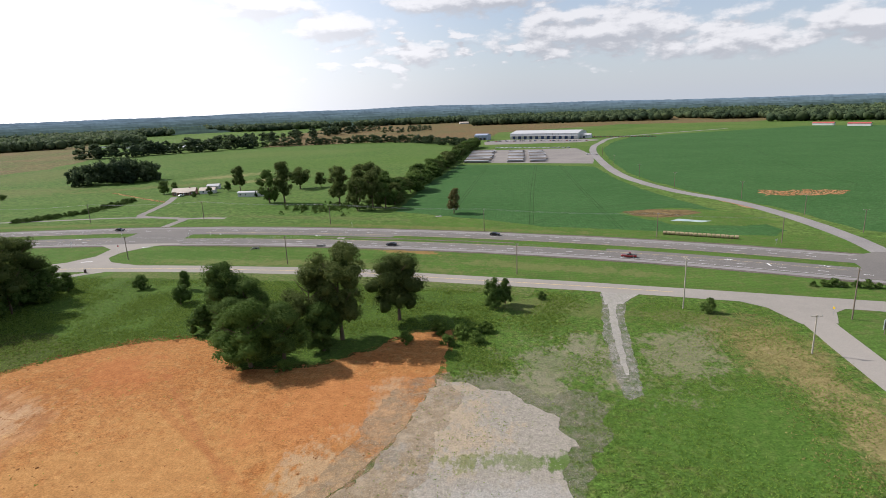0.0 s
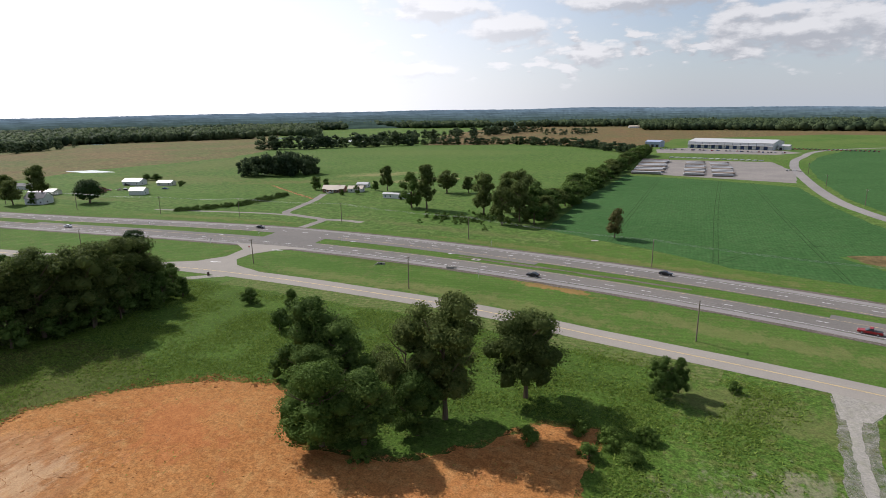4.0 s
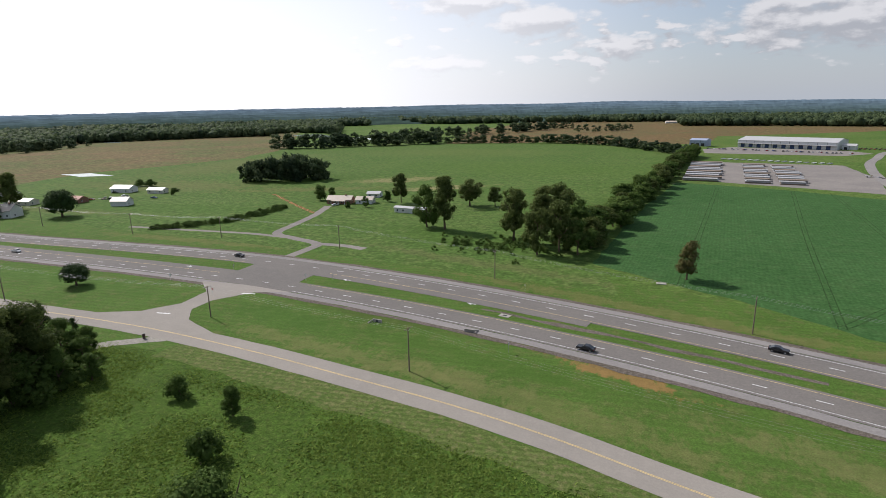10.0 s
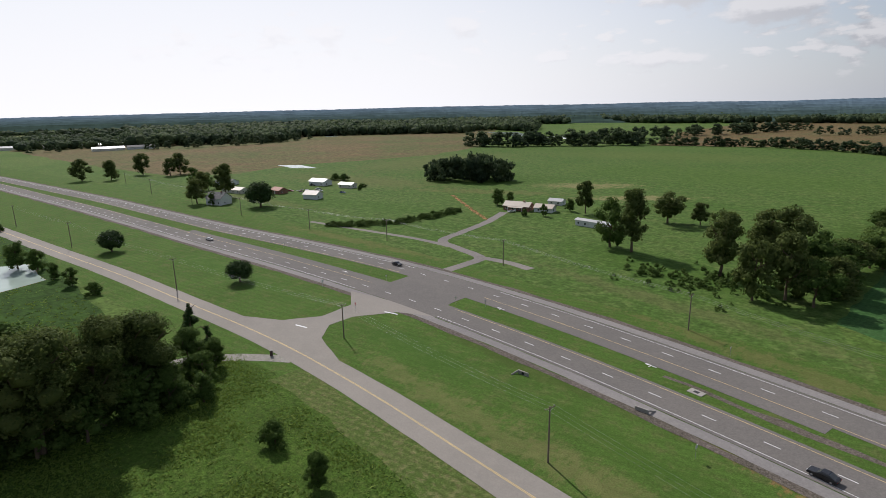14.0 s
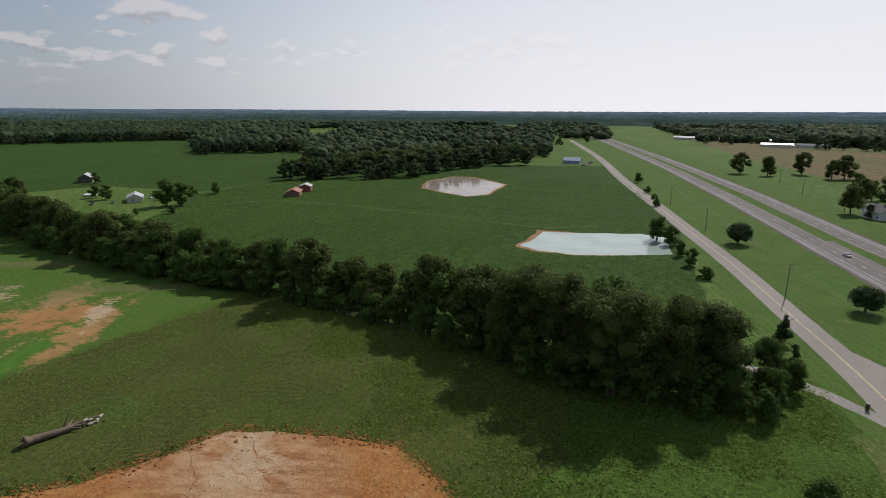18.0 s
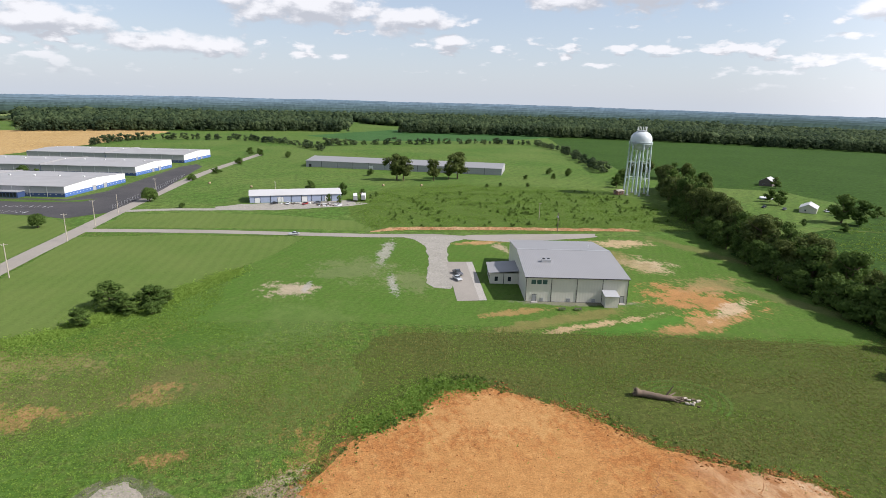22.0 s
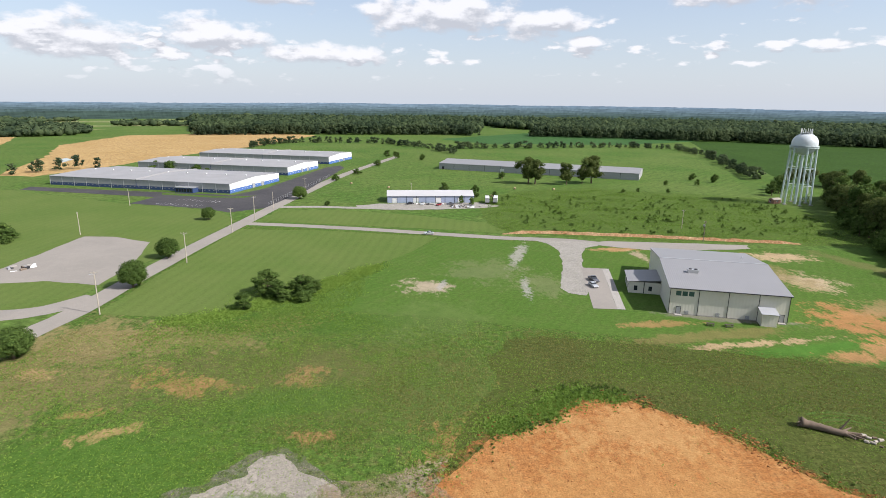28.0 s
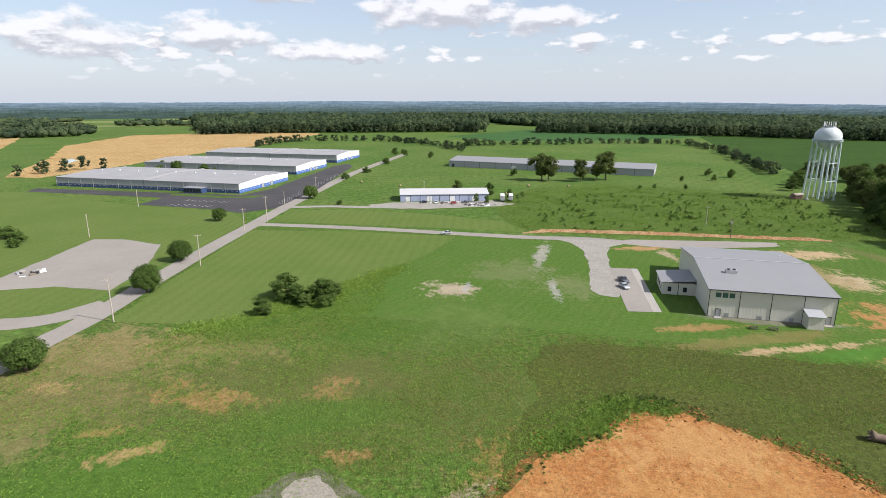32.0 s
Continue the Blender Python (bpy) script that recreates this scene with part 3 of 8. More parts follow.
BLUE_GREY = paint("blue_grey_siding", (0.3, 0.34, 0.45), 0.55, dirt=0.2)
BRICK = paint("brown_brick_wall", (0.25, 0.13, 0.09), 0.85, dirt=0.3, scale=1.5)
TANK_WHITE = paint("white_tank_enamel", (0.5, 0.53, 0.53), 0.35, dirt=0.1, scale=0.2, spec=0.5)
SAGE = paint("pale_sage_steel", (0.44, 0.51, 0.49), 0.5, dirt=0.15)
GREEN_SIGN = paint("dark_green_sign_letters", (0.045, 0.1, 0.08), 0.5)
LOG = paint("bleached_dead_wood", (0.17, 0.125, 0.09), 0.95, dirt=0.6, scale=1.2)
HAY = paint("weathered_hay", (0.34, 0.27, 0.15), 0.95, dirt=0.5, scale=1.5)


def water_material(name, color):
    m, nt, b = base_material(name, 0.1, 0.22)
    tc = nt.nodes.new("ShaderNodeTexCoord").outputs["Object"]
    col = blend(nt, remap(nt, noise_node(nt, tc, 0.05, 3), 0.35, 0.65), color, tuple(c * 1.25 for c in color))
    nt.links.new(col, b.inputs["Base Color"])
    bump(nt, b, noise_node(nt, tc, 1.2, 3), 0.04, 0.05)
    return m


WATER = water_material("milky_green_water", (0.3, 0.36, 0.31))
WATER_MUD = water_material("muddy_water", (0.24, 0.2, 0.155))


# ---- helpers for meshes ----
def mesh_object(name, verts, faces, material, parent=None, label="", kind="", category=""):
    me = bpy.data.meshes.new(name)
    me.from_pydata([tuple(v) for v in verts], [], faces)
    me.materials.append(material)
    me.update()
    ob = new(name, me)
    if parent:
        ob.parent = parent
    return tagged(ob, label, category, "", kind)


def part(name, bm, material, parent, label=""):
    me = bpy.data.meshes.new(name)
    bm.to_mesh(me)
    bm.free()
    me.materials.append(material)
    ob = new(name, me)
    ob.parent = parent
    return tagged(ob, label)


def thing(name, m, label, category, group="", kind=""):
    ob = new(name)
    ob.matrix_world = m
    return tagged(ob, label, category, group, kind)


def box(bm, x0, x1, y0, y1, z0, z1, edge=0.0):
    vs = [bm.verts.new((x, y, z)) for z in (z0, z1) for x, y in ((x0, y0), (x1, y0), (x1, y1), (x0, y1))]
    fs = [bm.faces.new([vs[i] for i in f]) for f in ((3, 2, 1, 0), (4, 5, 6, 7), (0, 1, 5, 4), (1, 2, 6, 5), (2, 3, 7, 6), (3, 0, 4, 7))]
    if edge:
        bmesh.ops.bevel(bm, geom=list({e for f in fs for e in f.edges}), offset=edge, segments=1, affect="EDGES", profile=0.5)
    return bm


def boxes(*args, edge=0.0):
    bm = bmesh.new()
    for a in args:
        box(bm, *a, edge=edge)
    return bm


def tube(bm, a, b, r0, r1=None, n=8, cap=True):
    a, b = Vector(a), Vector(b)
    r1 = r0 if r1 is None else r1
    q = (b - a).to_track_quat("Z", "Y").to_matrix()
    rings = []
    for p, r in ((a, r0), (b, r1)):
        rings.append([bm.verts.new(p + q @ Vector((r * math.cos(2 * math.pi * i / n), r * math.sin(2 * math.pi * i / n), 0))) for i in range(n)])
    for i in range(n):
        bm.faces.new((rings[0][i], rings[0][(i + 1) % n], rings[1][(i + 1) % n], rings[1][i]))
    if cap:
        bm.faces.new(rings[0][::-1])
        bm.faces.new(rings[1])
    return bm


def lathe(bm, profile, n=24, centre=(0, 0)):
    rings = []
    for r, z in profile:
        rings.append([bm.verts.new((centre[0] + r * math.cos(2 * math.pi * i / n), centre[1] + r * math.sin(2 * math.pi * i / n), z)) for i in range(n)])
    for a, b in zip(rings, rings[1:]):
        for i in range(n):
            bm.faces.new((a[i], a[(i + 1) % n], b[(i + 1) % n], b[i])).smooth = True
    bm.faces.new(rings[0][::-1])
    bm.faces.new(rings[-1])
    return bm


def prism(bm, outline, y0, y1):
    """A solid with the outline (x, z), from y0 to y1."""
    a = [bm.verts.new((x, y0, z)) for x, z in outline]
    b = [bm.verts.new((x, y1, z)) for x, z in outline]
    n = len(outline)
    bm.faces.new(a)
    bm.faces.new(b[::-1])
    for i in range(n):
        bm.faces.new((a[(i + 1) % n], a[i], b[i], b[(i + 1) % n]))
    return bm


def spline(pts, step=6.0):
    """A smooth line through the points, in steps of about that length."""
    P = [Vector((*p, 0)) for p in pts]
    P = [2 * P[0] - P[1], *P, 2 * P[-1] - P[-2]]
    out = []
    for a, b, c, d in zip(P, P[1:], P[2:], P[3:]):
        n = max(1, int((c - b).length / step))
        for i in range(n):
            t = i / n
            out.append(0.5 * (2 * b + (c - a) * t + (2 * a - 5 * b + 4 * c - d) * t * t + (3 * b - a - 3 * c + d) * t ** 3))
    out.append(P[-2])
    return out


def offset_line(line, d):
    """The line moved to its left by d."""
    out = []
    for i, p in enumerate(line):
        way = (line[min(i + 1, len(line) - 1)] - line[max(i - 1, 0)]).normalized()
        out.append(p + d * Vector((-way.y, way.x, 0)))
    return out


def ribbon(name, line, left, right, z, material, parent=None, label="", kind="structure", rough=0.0, category=""):
    """A strip along the line from left to right of it, with worn edges."""
    A, B = offset_line(line, left), offset_line(line, right)
    vs, fs = [], []
    for p, q in zip(A, B):
        j = [rough * noise.noise((v.x * 0.31, v.y * 0.31, s)) for v, s in ((p, 0.0), (q, 7.0))]
        way = (p - q).normalized()
        p, q = p + way * j[0], q + way * j[1]
        vs += [(p.x, p.y, z), (q.x, q.y, z)]
    for i in range(len(A) - 1):
        fs.append((2 * i + 1, 2 * i + 3, 2 * i + 2, 2 * i))
    return mesh_object(name, vs, fs, material, parent, label, "" if parent else kind, category)


def sheet(name, pts, z, material, rough=1.0, step=3.0, label="", kind="structure", freq=0.12, parent=None, category=""):
    """A flat patch of ground with an uneven outline."""
    out = []
    n = len(pts)
    for i in range(n):
        a, b = Vector((*pts[i], 0)), Vector((*pts[(i + 1) % n], 0))
        k = max(1, int((b - a).length / step))
        for j in range(k):
            p = a.lerp(b, j / k)
            d = Vector((noise.noise((p.x * freq, p.y * freq, 1.3)), noise.noise((p.x * freq, p.y * freq, 9.1)), 0))
            d += 0.5 * Vector((noise.noise((p.x * freq * 4, p.y * freq * 4, 3.3)), noise.noise((p.x * freq * 4, p.y * freq * 4, 5.1)), 0))
            out.append(p + rough * d)
    bm = bmesh.new()
    f = bm.faces.new([bm.verts.new((p.x, p.y, z)) for p in out])
    if f.normal.z < 0:
        bmesh.ops.reverse_faces(bm, faces=[f])
    bm.normal_update()
    if f.normal.z < 0:
        f.normal_flip()
    bmesh.ops.triangulate(bm, faces=bm.faces[:])
    me = bpy.data.meshes.new(name)
    bm.to_mesh(me)
    bm.free()
    me.materials.append(material)
    ob = new(name, me)
    if parent:
        ob.parent = parent
        return tagged(ob, label)
    return tagged(ob, label, category, "", kind)


# ---- ground and fields ----
def big_ground():
    R, n = 5200, 96
    vs = [(0, 0, 0)] + [(R * math.cos(2 * math.pi * i / n), R * math.sin(2 * math.pi * i / n), 0) for i in range(n)]
    fs = [(0, 1 + i, 1 + (i + 1) % n) for i in range(n)]
    tagged(mesh_object("ground", vs, fs, MEADOW), "rolling green grassland reaching to the horizon", "ground", "", "structure")


big_ground()

NEAR = spline([(-1900, 100), (-1415, 143), (-1079, 182), (-827, 210.5), (-664, 227), (-541, 236), (-457, 241.8), (-390, 245.2), (-343, 247.4), (-303, 249), (-252, 252), (-219, 253.4), (-180, 254), (-150, 253.3), (-100, 248.8), (-50, 241), (0, 230), (50, 215), (100, 195), (200, 148), (400, 45)])
FAR = spline([(-1820, 118), (-1395, 160), (-1046, 199.5), (-906, 216), (-737, 235.8), (-610, 247.4), (-486, 258.4), (-416, 262.2), (-348, 265.7), (-323, 267.2), (-285, 270.8), (-250, 274), (-217, 276.3), (-188, 277.3), (-150, 275.8), (-100, 270.3), (-50, 261.6), (0, 250), (50, 235), (100, 216), (200, 170), (400, 68)])
FRONT = spline([(-1133, 114), (-967, 134.5), (-806, 153.4), (-691, 163.7), (-590, 170.5), (-522, 176), (-420, 186.5), (-341, 193.8), (-271, 200.6), (-217, 203.8), (-183, 205.9), (-158, 206.4), (-134, 205.4), (-115, 204), (-94, 201.8), (-65, 198.6), (-42, 194.4), (-16, 187.5), (28, 177.5), (68, 167), (90, 161), (125, 151), (220, 120)])
SIDE = spline([(86, 160), (84, 140), (82, 115), (79, 60), (75, 3), (72, -17), (71, -50), (68.5, -97), (64.5, -148), (58, -225), (42, -360), (10, -520)])
LANE = spline([(64, -143), (37, -139), (2, -132), (-37, -122), (-66, -115), (-94, -111), (-120, -102), (-172, -101)])
FARM = spline([(142, 205), (146, 235), (145, 279), (137, 324), (119, 365), (107, 415), (103, 475), (110, 585), (124, 700), (150, 800), (215, 935), (420, 1060)])


TRACK = ground_material("crushed_crop", (0.036, 0.085, 0.024), (0.045, 0.095, 0.028), (0.06, 0.09, 0.035), 8, 2, 0.5)


STRIP = ground_material("drying_mown_grass", (0.125, 0.165, 0.045), (0.1, 0.155, 0.034), (0.24, 0.22, 0.1), 9, 1.6, 0.35, rows=(1.42, 1.6), lines=0.1, relief=0.4, grainy=0.36, contrast=0.8)


def cut(line, x0, x1):
    return [p for p in line if x0 <= p.x <= x1]


def land():
    S = sheet
    verge = ribbon("roadside_verge", NEAR, 56, -64, 0.010, GRASS, None, "mown green roadside verge beside the highway", rough=4.0, category="grass verge")
    S("weedy_ground", [(-170, 196), (-60, 188), (-4, 179), (0, 160), (2, 140), (-6, 122), (-14, 108), (-40, 112), (-95, 118), (-118, 100), (-138, 100), (-158, 120), (-172, 160)], 0.022, WEEDS, 2.5, label="rank green weeds below the frontage road", category="weeds")
    ribbon("mown_strip", cut(FRONT, -150, 20), -4.4, -13.0, 0.026, STRIP, None, "mown strip of drying grass below the frontage road", rough=2.5, category="grass verge")
    S("patchy_meadow", [(-4, 181), (28, 173), (68, 162.5), (81, 156), (80, 118), (76, 60), (72, 4), (69, -17), (66.5, -97), (62, -138), (-37, -119), (-94, -108), (-172, -98), (-208, -92), (-212, -40), (-196, 20), (-180, 60), (-160, 100), (-60, 120), (-14, 112), (-2, 130)], 0.016, SOUTH, 0.4, 6, label="patchy green meadow with dry and bare spots", category="meadow")
    S("pasture", [(-176, 178), (-330, 189), (-500, 184), (-660, 168), (-640, 60), (-600, -60), (-470, -112), (-372, -125), (-215, -60), (-190, 40), (-180, 110)], 0.022, PASTURE, 2.0, 8, label="dark green grazed pasture round two ponds", category="pasture")
    S("dry_meadow", [(-54, 2), (-64, 0), (-92, 5), (-116, 12), (-136, 17), (-174, 29), (-196, 34), (-188, 60), (-174, 110), (-160, 140), (-125, 140), (-60, 100), (-34, 58), (-40, 40), (-48, 26), (-46, 12)], 0.024, OLIVE, 1.6, 2.0, label="olive mown meadow round the bare clay", category="meadow", freq=0.2)
    S("mown_lawn", [(62, -130), (20, -128), (-35, -116), (-24, -90), (-11, -68), (-2, -55), (8, -36), (21, -20), (42, -13), (66, -15)], 0.026, MOWN, 0.8, label="striped mown lawn between the roads", category="lawn")
    S("mown_lawn", [(58, -150), (-40, -132), (-70, -124), (-60, -150), (-20, -170), (20, -182), (56, -180)], 0.026, MOWN, 1.0, label="striped mown lawn beside the gravel drive", category="lawn")
    S("scrub_meadow", [(-60, -128), (-130, -112), (-240, -100), (-262, -150), (-250, -240), (-150, -280), (-90, -260), (-60, -220)], 0.018, SCRUB, 4.0, 6, label="scrubby meadow under the water tower", category="meadow")
    S("bean_field", [(-54, 318), (-5, 291), (25, 270), (71, 256), (99, 246), (120, 242), (128, 252), (122, 290), (110, 330), (100, 380), (95, 430), (94, 520), (40, 550), (-30, 572), (-48, 430)], 0.03, BEANS, 1.2, 5, label="even dark green bean crop", category="crop field")
    S("bean_field", [(158, 250), (152, 300), (140, 335), (126, 370), (116, 415), (112, 475), (120, 585), (136, 700), (165, 800), (225, 925), (560, 1060), (1100, 800), (700, 260), (300, 120)], 0.03, BEANS, 2.0, 8, label="wide dark green bean crop beyond the farm road", category="crop field")
    S("weedy_hollow", [(66, 300), (98, 312), (126, 296), (134, 268), (112, 262), (86, 268)], 0.045, GRASS, 2.0, label="weedy hollow in the bean crop", category="hollow")
    S("bare_soil", [(69, 303), (86, 308), (104, 304), (108, 297), (96, 287), (84, 285), (74, 292)], 0.06, BROWN, 1.6, label="bare brown soil in the bean crop", category="soil")
    S("bare_soil", [(160, 346), (180, 341), (204, 340), (216, 356), (190, 362), (168, 361)], 0.06, CLAY_SCAR, 7, label="bare reddish soil in the bean crop", category="soil")
    S("bare_soil", [(117, 372), (134, 340), (144, 300), (139, 298), (127, 338), (113, 372)], 0.05, CLAY, 2.5, label="reddish worn bank beside the farm road", category="soil")
    S("stubble_field", [(-380, 945), (-235, 1005), (-100, 965), (0, 1010), (20, 1190), (310, 1390), (560, 1300), (900, 1500), (500, 1900), (0, 2050), (-520, 1950), (-480, 1300)], 0.03, BROWN, 8, 30, label="brown stubble field behind the hedges", category="field")
    S("marsh_meadow", [(-1700, 345), (-1000, 335), (-720, 340), (-600, 352), (-560, 400), (-585, 488), (-556, 573), (-540, 659), (-593, 824), (-748, 1036), (-900, 1250), (-1080, 1500), (-1500, 1750), (-1900, 1000)], 0.03, HEATH, 10, 30, label="brownish rough meadow towards the woods", category="meadow")
    S("farm_meadow", [(-620, 318), (-430, 306), (-300, 302), (-180, 298), (-100, 290), (-40, 284), (-54, 318), (-48, 430), (-30, 572), (-26, 700), (-20, 790), (-110, 925), (-260, 980), (-400, 945), (-520, 850), (-590, 800), (-545, 660), (-560, 573), (-588, 488), (-565, 400), (-605, 350)], 0.024, FARM_GRASS, 3, 10, label="gently mottled green farm meadow", category="meadow")
    S("warehouse_lawn", [(88, -6), (130, -4), (320, -70), (330, -236), (254, -246), (150, -196), (98, -180), (84, -170), (70, -150), (72, -110), (78, -64), (80, -30)], 0.024, MOWN, 0.8, 5, label="wide mown lawn round the warehouses", category="lawn")
    for k, (x, y, a, b, q) in enumerate(((620, -1300, 260, 60, 0.5), (900, -1500, 300, 80, 0.5), (560, -1750, 320, 70, 0.2), (1250, -1250, 300, 90, 0.7), (1050, -1900, 400, 90, 0.4), (780, -980, 160, 50, 0.6), (-300, -1500, 200, 40, -0.2), (-900, 1900, 400, 90, 0.3), (-1700, 500, 300, 60, 0.1), (-1500, 700, 260, 50, 0.1), (1300, 1200, 350, 90, -0.4), (-1100, -300, 150, 40, 0.3), (-1350, -120, 200, 40, 0.2))):
        S("pale_field", [(x + a * math.cos(t) * math.cos(q) - b * math.sin(t) * math.sin(q), y + a * math.cos(t) * math.sin(q) + b * math.sin(t) * math.cos(q)) for t in (0, 0.7, 1.5, 2.4, 3.1, 3.9, 4.7, 5.5)], 0.05 + 0.004 * k, PALE_FIELD, 15, 40, label="pale far field between the woods", category="field", freq=0.01)
    S("wheat_field", [(285, -318), (318, -320), (380, -470), (470, -640), (500, -870), (300, -1000), (184, -930), (216, -640), (250, -512), (272, -380)], 0.03, WHEAT, 5, 15, label="ripe golden wheat field with mown swaths", category="crop field")
    S("wheat_field", [(430, -330), (620, -420), (900, -700), (640, -800), (500, -560)], 0.03, WHEAT, 5, 15, label="ripe golden wheat field", category="crop field")
    S("hay_meadow", [(-385, -128), (-470, -110), (-560, -80), (-640, -100), (-700, -190), (-900, -420), (-945, -590), (-760, -800), (-640, -940), (-480, -860), (-380, -560), (-330, -330), (-345, -250), (-395, -215)], 0.018, PASTURE, 5, 20, label="deep green crop field behind the tower", category="crop field")
    S("bean_field", [(-40, -860), (-230, -1090), (-520, -1090), (-500, -870), (-340, -760), (-120, -740)], 0.03, BEANS, 5, 20, label="green crop strip before the woods", category="crop field")
    S("gravel_yard", [(-26, 591), (-16, 740), (110, 730), (112, 620), (97, 546)], 0.05, YARD, 1.5, 6, label="grey gravel storage yard", category="yard")
    S("apron", [(-6, 845), (-8, 905), (30, 945), (150, 905), (165, 870), (130, 835)], 0.055, YARD, 1.5, 8, label="grey gravel apron before the depot", category="yard")
    # bare clay and gravel in the foreground
    S("bare_clay", [(-121, 88), (-122, 100), (-121, 109), (-115, 118), (-107, 125), (-95, 133), (-80, 136), (-68, 128), (-60, 117), (-42, 119), (-31, 127), (-21, 139), (-10, 141), (-12, 124), (-13, 109), (-17, 93), (-23, 80), (-30, 66), (-38, 55), (-45, 46), (-56, 41), (-63, 32), (-75, 34), (-89, 47), (-98, 61), (-107, 69), (-118, 76)], 0.05, DIRT, 1.0, 1.5, label="freshly graded orange clay pad", category="soil", freq=0.25)
    CLAY_RIM = [(-122.5, 88), (-123.5, 100), (-122.5, 110), (-116, 119), (-108, 126.5), (-96, 134.5), (-80, 137.5), (-67.5, 129.5), (-60, 118.5), (-42, 120.5), (-31.5, 128.5), (-21.5, 140.5), (-8.5, 142.5), (-10.5, 124), (-11.5, 109), (-15.5, 93), (-21, 80), (-28, 65), (-36, 53), (-43.5, 44), (-54, 38), (-62, 29), (-76, 32.5), (-90, 46), (-99, 59.5), (-108, 67.5), (-120, 75)]
    S("clay_fringe", CLAY_RIM, 0.044, DIRT_FRINGE, 1.6, 1.2, label="broken edge of the orange clay", category="soil", freq=0.3)
    S("gravel_fringe", [(-6, 117), (4, 112), (12, 104), (17, 109), (22, 107), (21, 92), (16, 84), (13, 72), (9, 63), (2, 57), (-5.5, 49.5), (-12, 56), (-20, 62), (-10, 90)], 0.053, GRAVEL_FRINGE, 2.0, 1.2, label="thin gravel spilling into clay and grass", category="gravel", freq=0.25)
    S("gravel_fringe", [(-20, 112), (-10, 116), (-6, 106), (-10, 92), (-12, 78), (-14, 62), (-30, 56), (-36, 64), (-30, 76), (-25, 90)], 0.062, TAN_FRINGE, 2.0, 1.2, label="gravel trodden into the clay", category="gravel", freq=0.25)
    S("gravel_patch", [(-12, 113), (1, 108), (10, 100), (14, 90), (11, 80), (11, 70), (4, 63), (-1, 58), (-5.7, 51.5), (-9.5, 57), (-18, 63), (-27, 70), (-22, 80), (-17, 93)], 0.058, GRAVEL_PAD, 2.2, 1.0, label="worn grey gravel patch beside the clay", category="gravel", freq=0.25)
    S("drive_fringe", [(33.6, 170), (43.5, 170), (38, 157), (36.2, 148), (34.2, 135), (32.2, 118), (30, 106), (26.6, 104), (26.2, 116), (28.2, 135), (30.2, 150), (32.2, 160)], 0.05, DRIVE_EDGE, 0.7, 0.9, label="thin gravel along the drive, grass coming through", category="gravel", freq=0.3)
    S("drive", [(35.2, 170), (42.0, 170), (36.8, 161), (34.9, 154), (33.4, 144), (32.4, 136), (31.1, 126), (29.5, 115), (28.7, 115), (29.5, 126), (30.5, 136), (31.7, 146), (33.0, 154), (34.0, 161)], 0.056, GRAVEL, 0.35, 0.8, label="pale narrow gravel drive running out into the grass", category="drive", freq=0.5)
    S("workshop_lawn", [(20, -20), (-6, -19), (-33, -15), (-54, -8.7), (-80, -1.6), (-110, 5.5), (-143, 16.5), (-182, 33.5), (-190, 30), (-200, -14), (-212, -60), (-226, -98), (-172, -95), (-120, -97), (-94, -106), (-66, -110), (-37, -117), (-24, -90), (-11, -68), (-2, -55), (8, -36)], 0.019, LAWN, 1.2, 3.0, label="bright green mown grass round the workshop, worn in places", category="lawn", freq=0.2)
    for k, q in enumerate((6.0, 7.6, 9.4, 11.0)):
        arc = [Vector((-113 + q * math.cos(radians(d)), 47 + 0.8 * q * math.sin(radians(d)), 0)) for d in range(120, 300, 6)]
        ribbon("mower_ring", arc, 0.34, -0.34, 0.045 + 0.002 * k, GRASS if k % 2 else WEEDS, None, "faint mower ring in the meadow round the log", rough=0.25, category="mown ring")
    # raw clay bank above the lane, with a grassy back
    top = spline([(-66, -125), (-84, -127), (-107, -124), (-135, -120), (-163, -114.5), (-201, -108)], 1.2)
    vs, fs = [], []
    for i, p in enumerate(top):
        e = min(1.0, i / 8, (len(top) - 1 - i) / 8)
        hgt = e * (1.0 + 0.6 * noise.noise((p.x * 0.2, p.y * 0.2, 4.0)))
        for d, z in ((2.3 + 0.9 * noise.noise((p.x * 0.35, 2.0, 1.0)), 0.0), (1.2 + 0.5 * noise.noise((p.x * 0.9, 5.0, 1.0)), 0.62 * hgt), (0.2 + 0.6 * noise.noise((p.x * 0.6, 8.0, 1.0)), hgt)):
            vs.append((p.x + 0.15 * d, p.y + d, z))
        vs.append((p.x - 0.5, p.y - 5.0, 0.0))
    n = len(top)
    bank = mesh_object("cut_bank", vs, [(4 * i + k, 4 * i + k + 1, 4 * i + k + 5, 4 * i + k + 4) for i in range(n - 1) for k in (0, 1)], CLAY)
    tagged(bank, "raw orange clay bank above the lane", "bank", "", "structure")
    back = mesh_object("bank_top", vs, [(4 * i + 2, 4 * i + 3, 4 * i + 7, 4 * i + 6) for i in range(n - 1)], SCRUB)
    tagged(back, "grassy back of the clay bank", "bank", "", "structure")
    for pts in ([(-22, 300), (-14, 400), (-2, 552)], [(20, 275), (30, 400), (44, 545)], [(60, 262), (62, 400), (66, 540)], [(20, 276), (50, 312), (96, 330)], [(300, 300), (360, 420), (420, 600), (470, 800)], [(230, 360), (250, 500), (300, 700)]):
        for off in (1.0, -1.0):
            ribbon("tractor_track", offset_line(spline(pts, 4), off), 0.2, -0.2, 0.036, TRACK, None, "dark tractor wheel track in the bean crop", rough=0.2, category="wheel track")
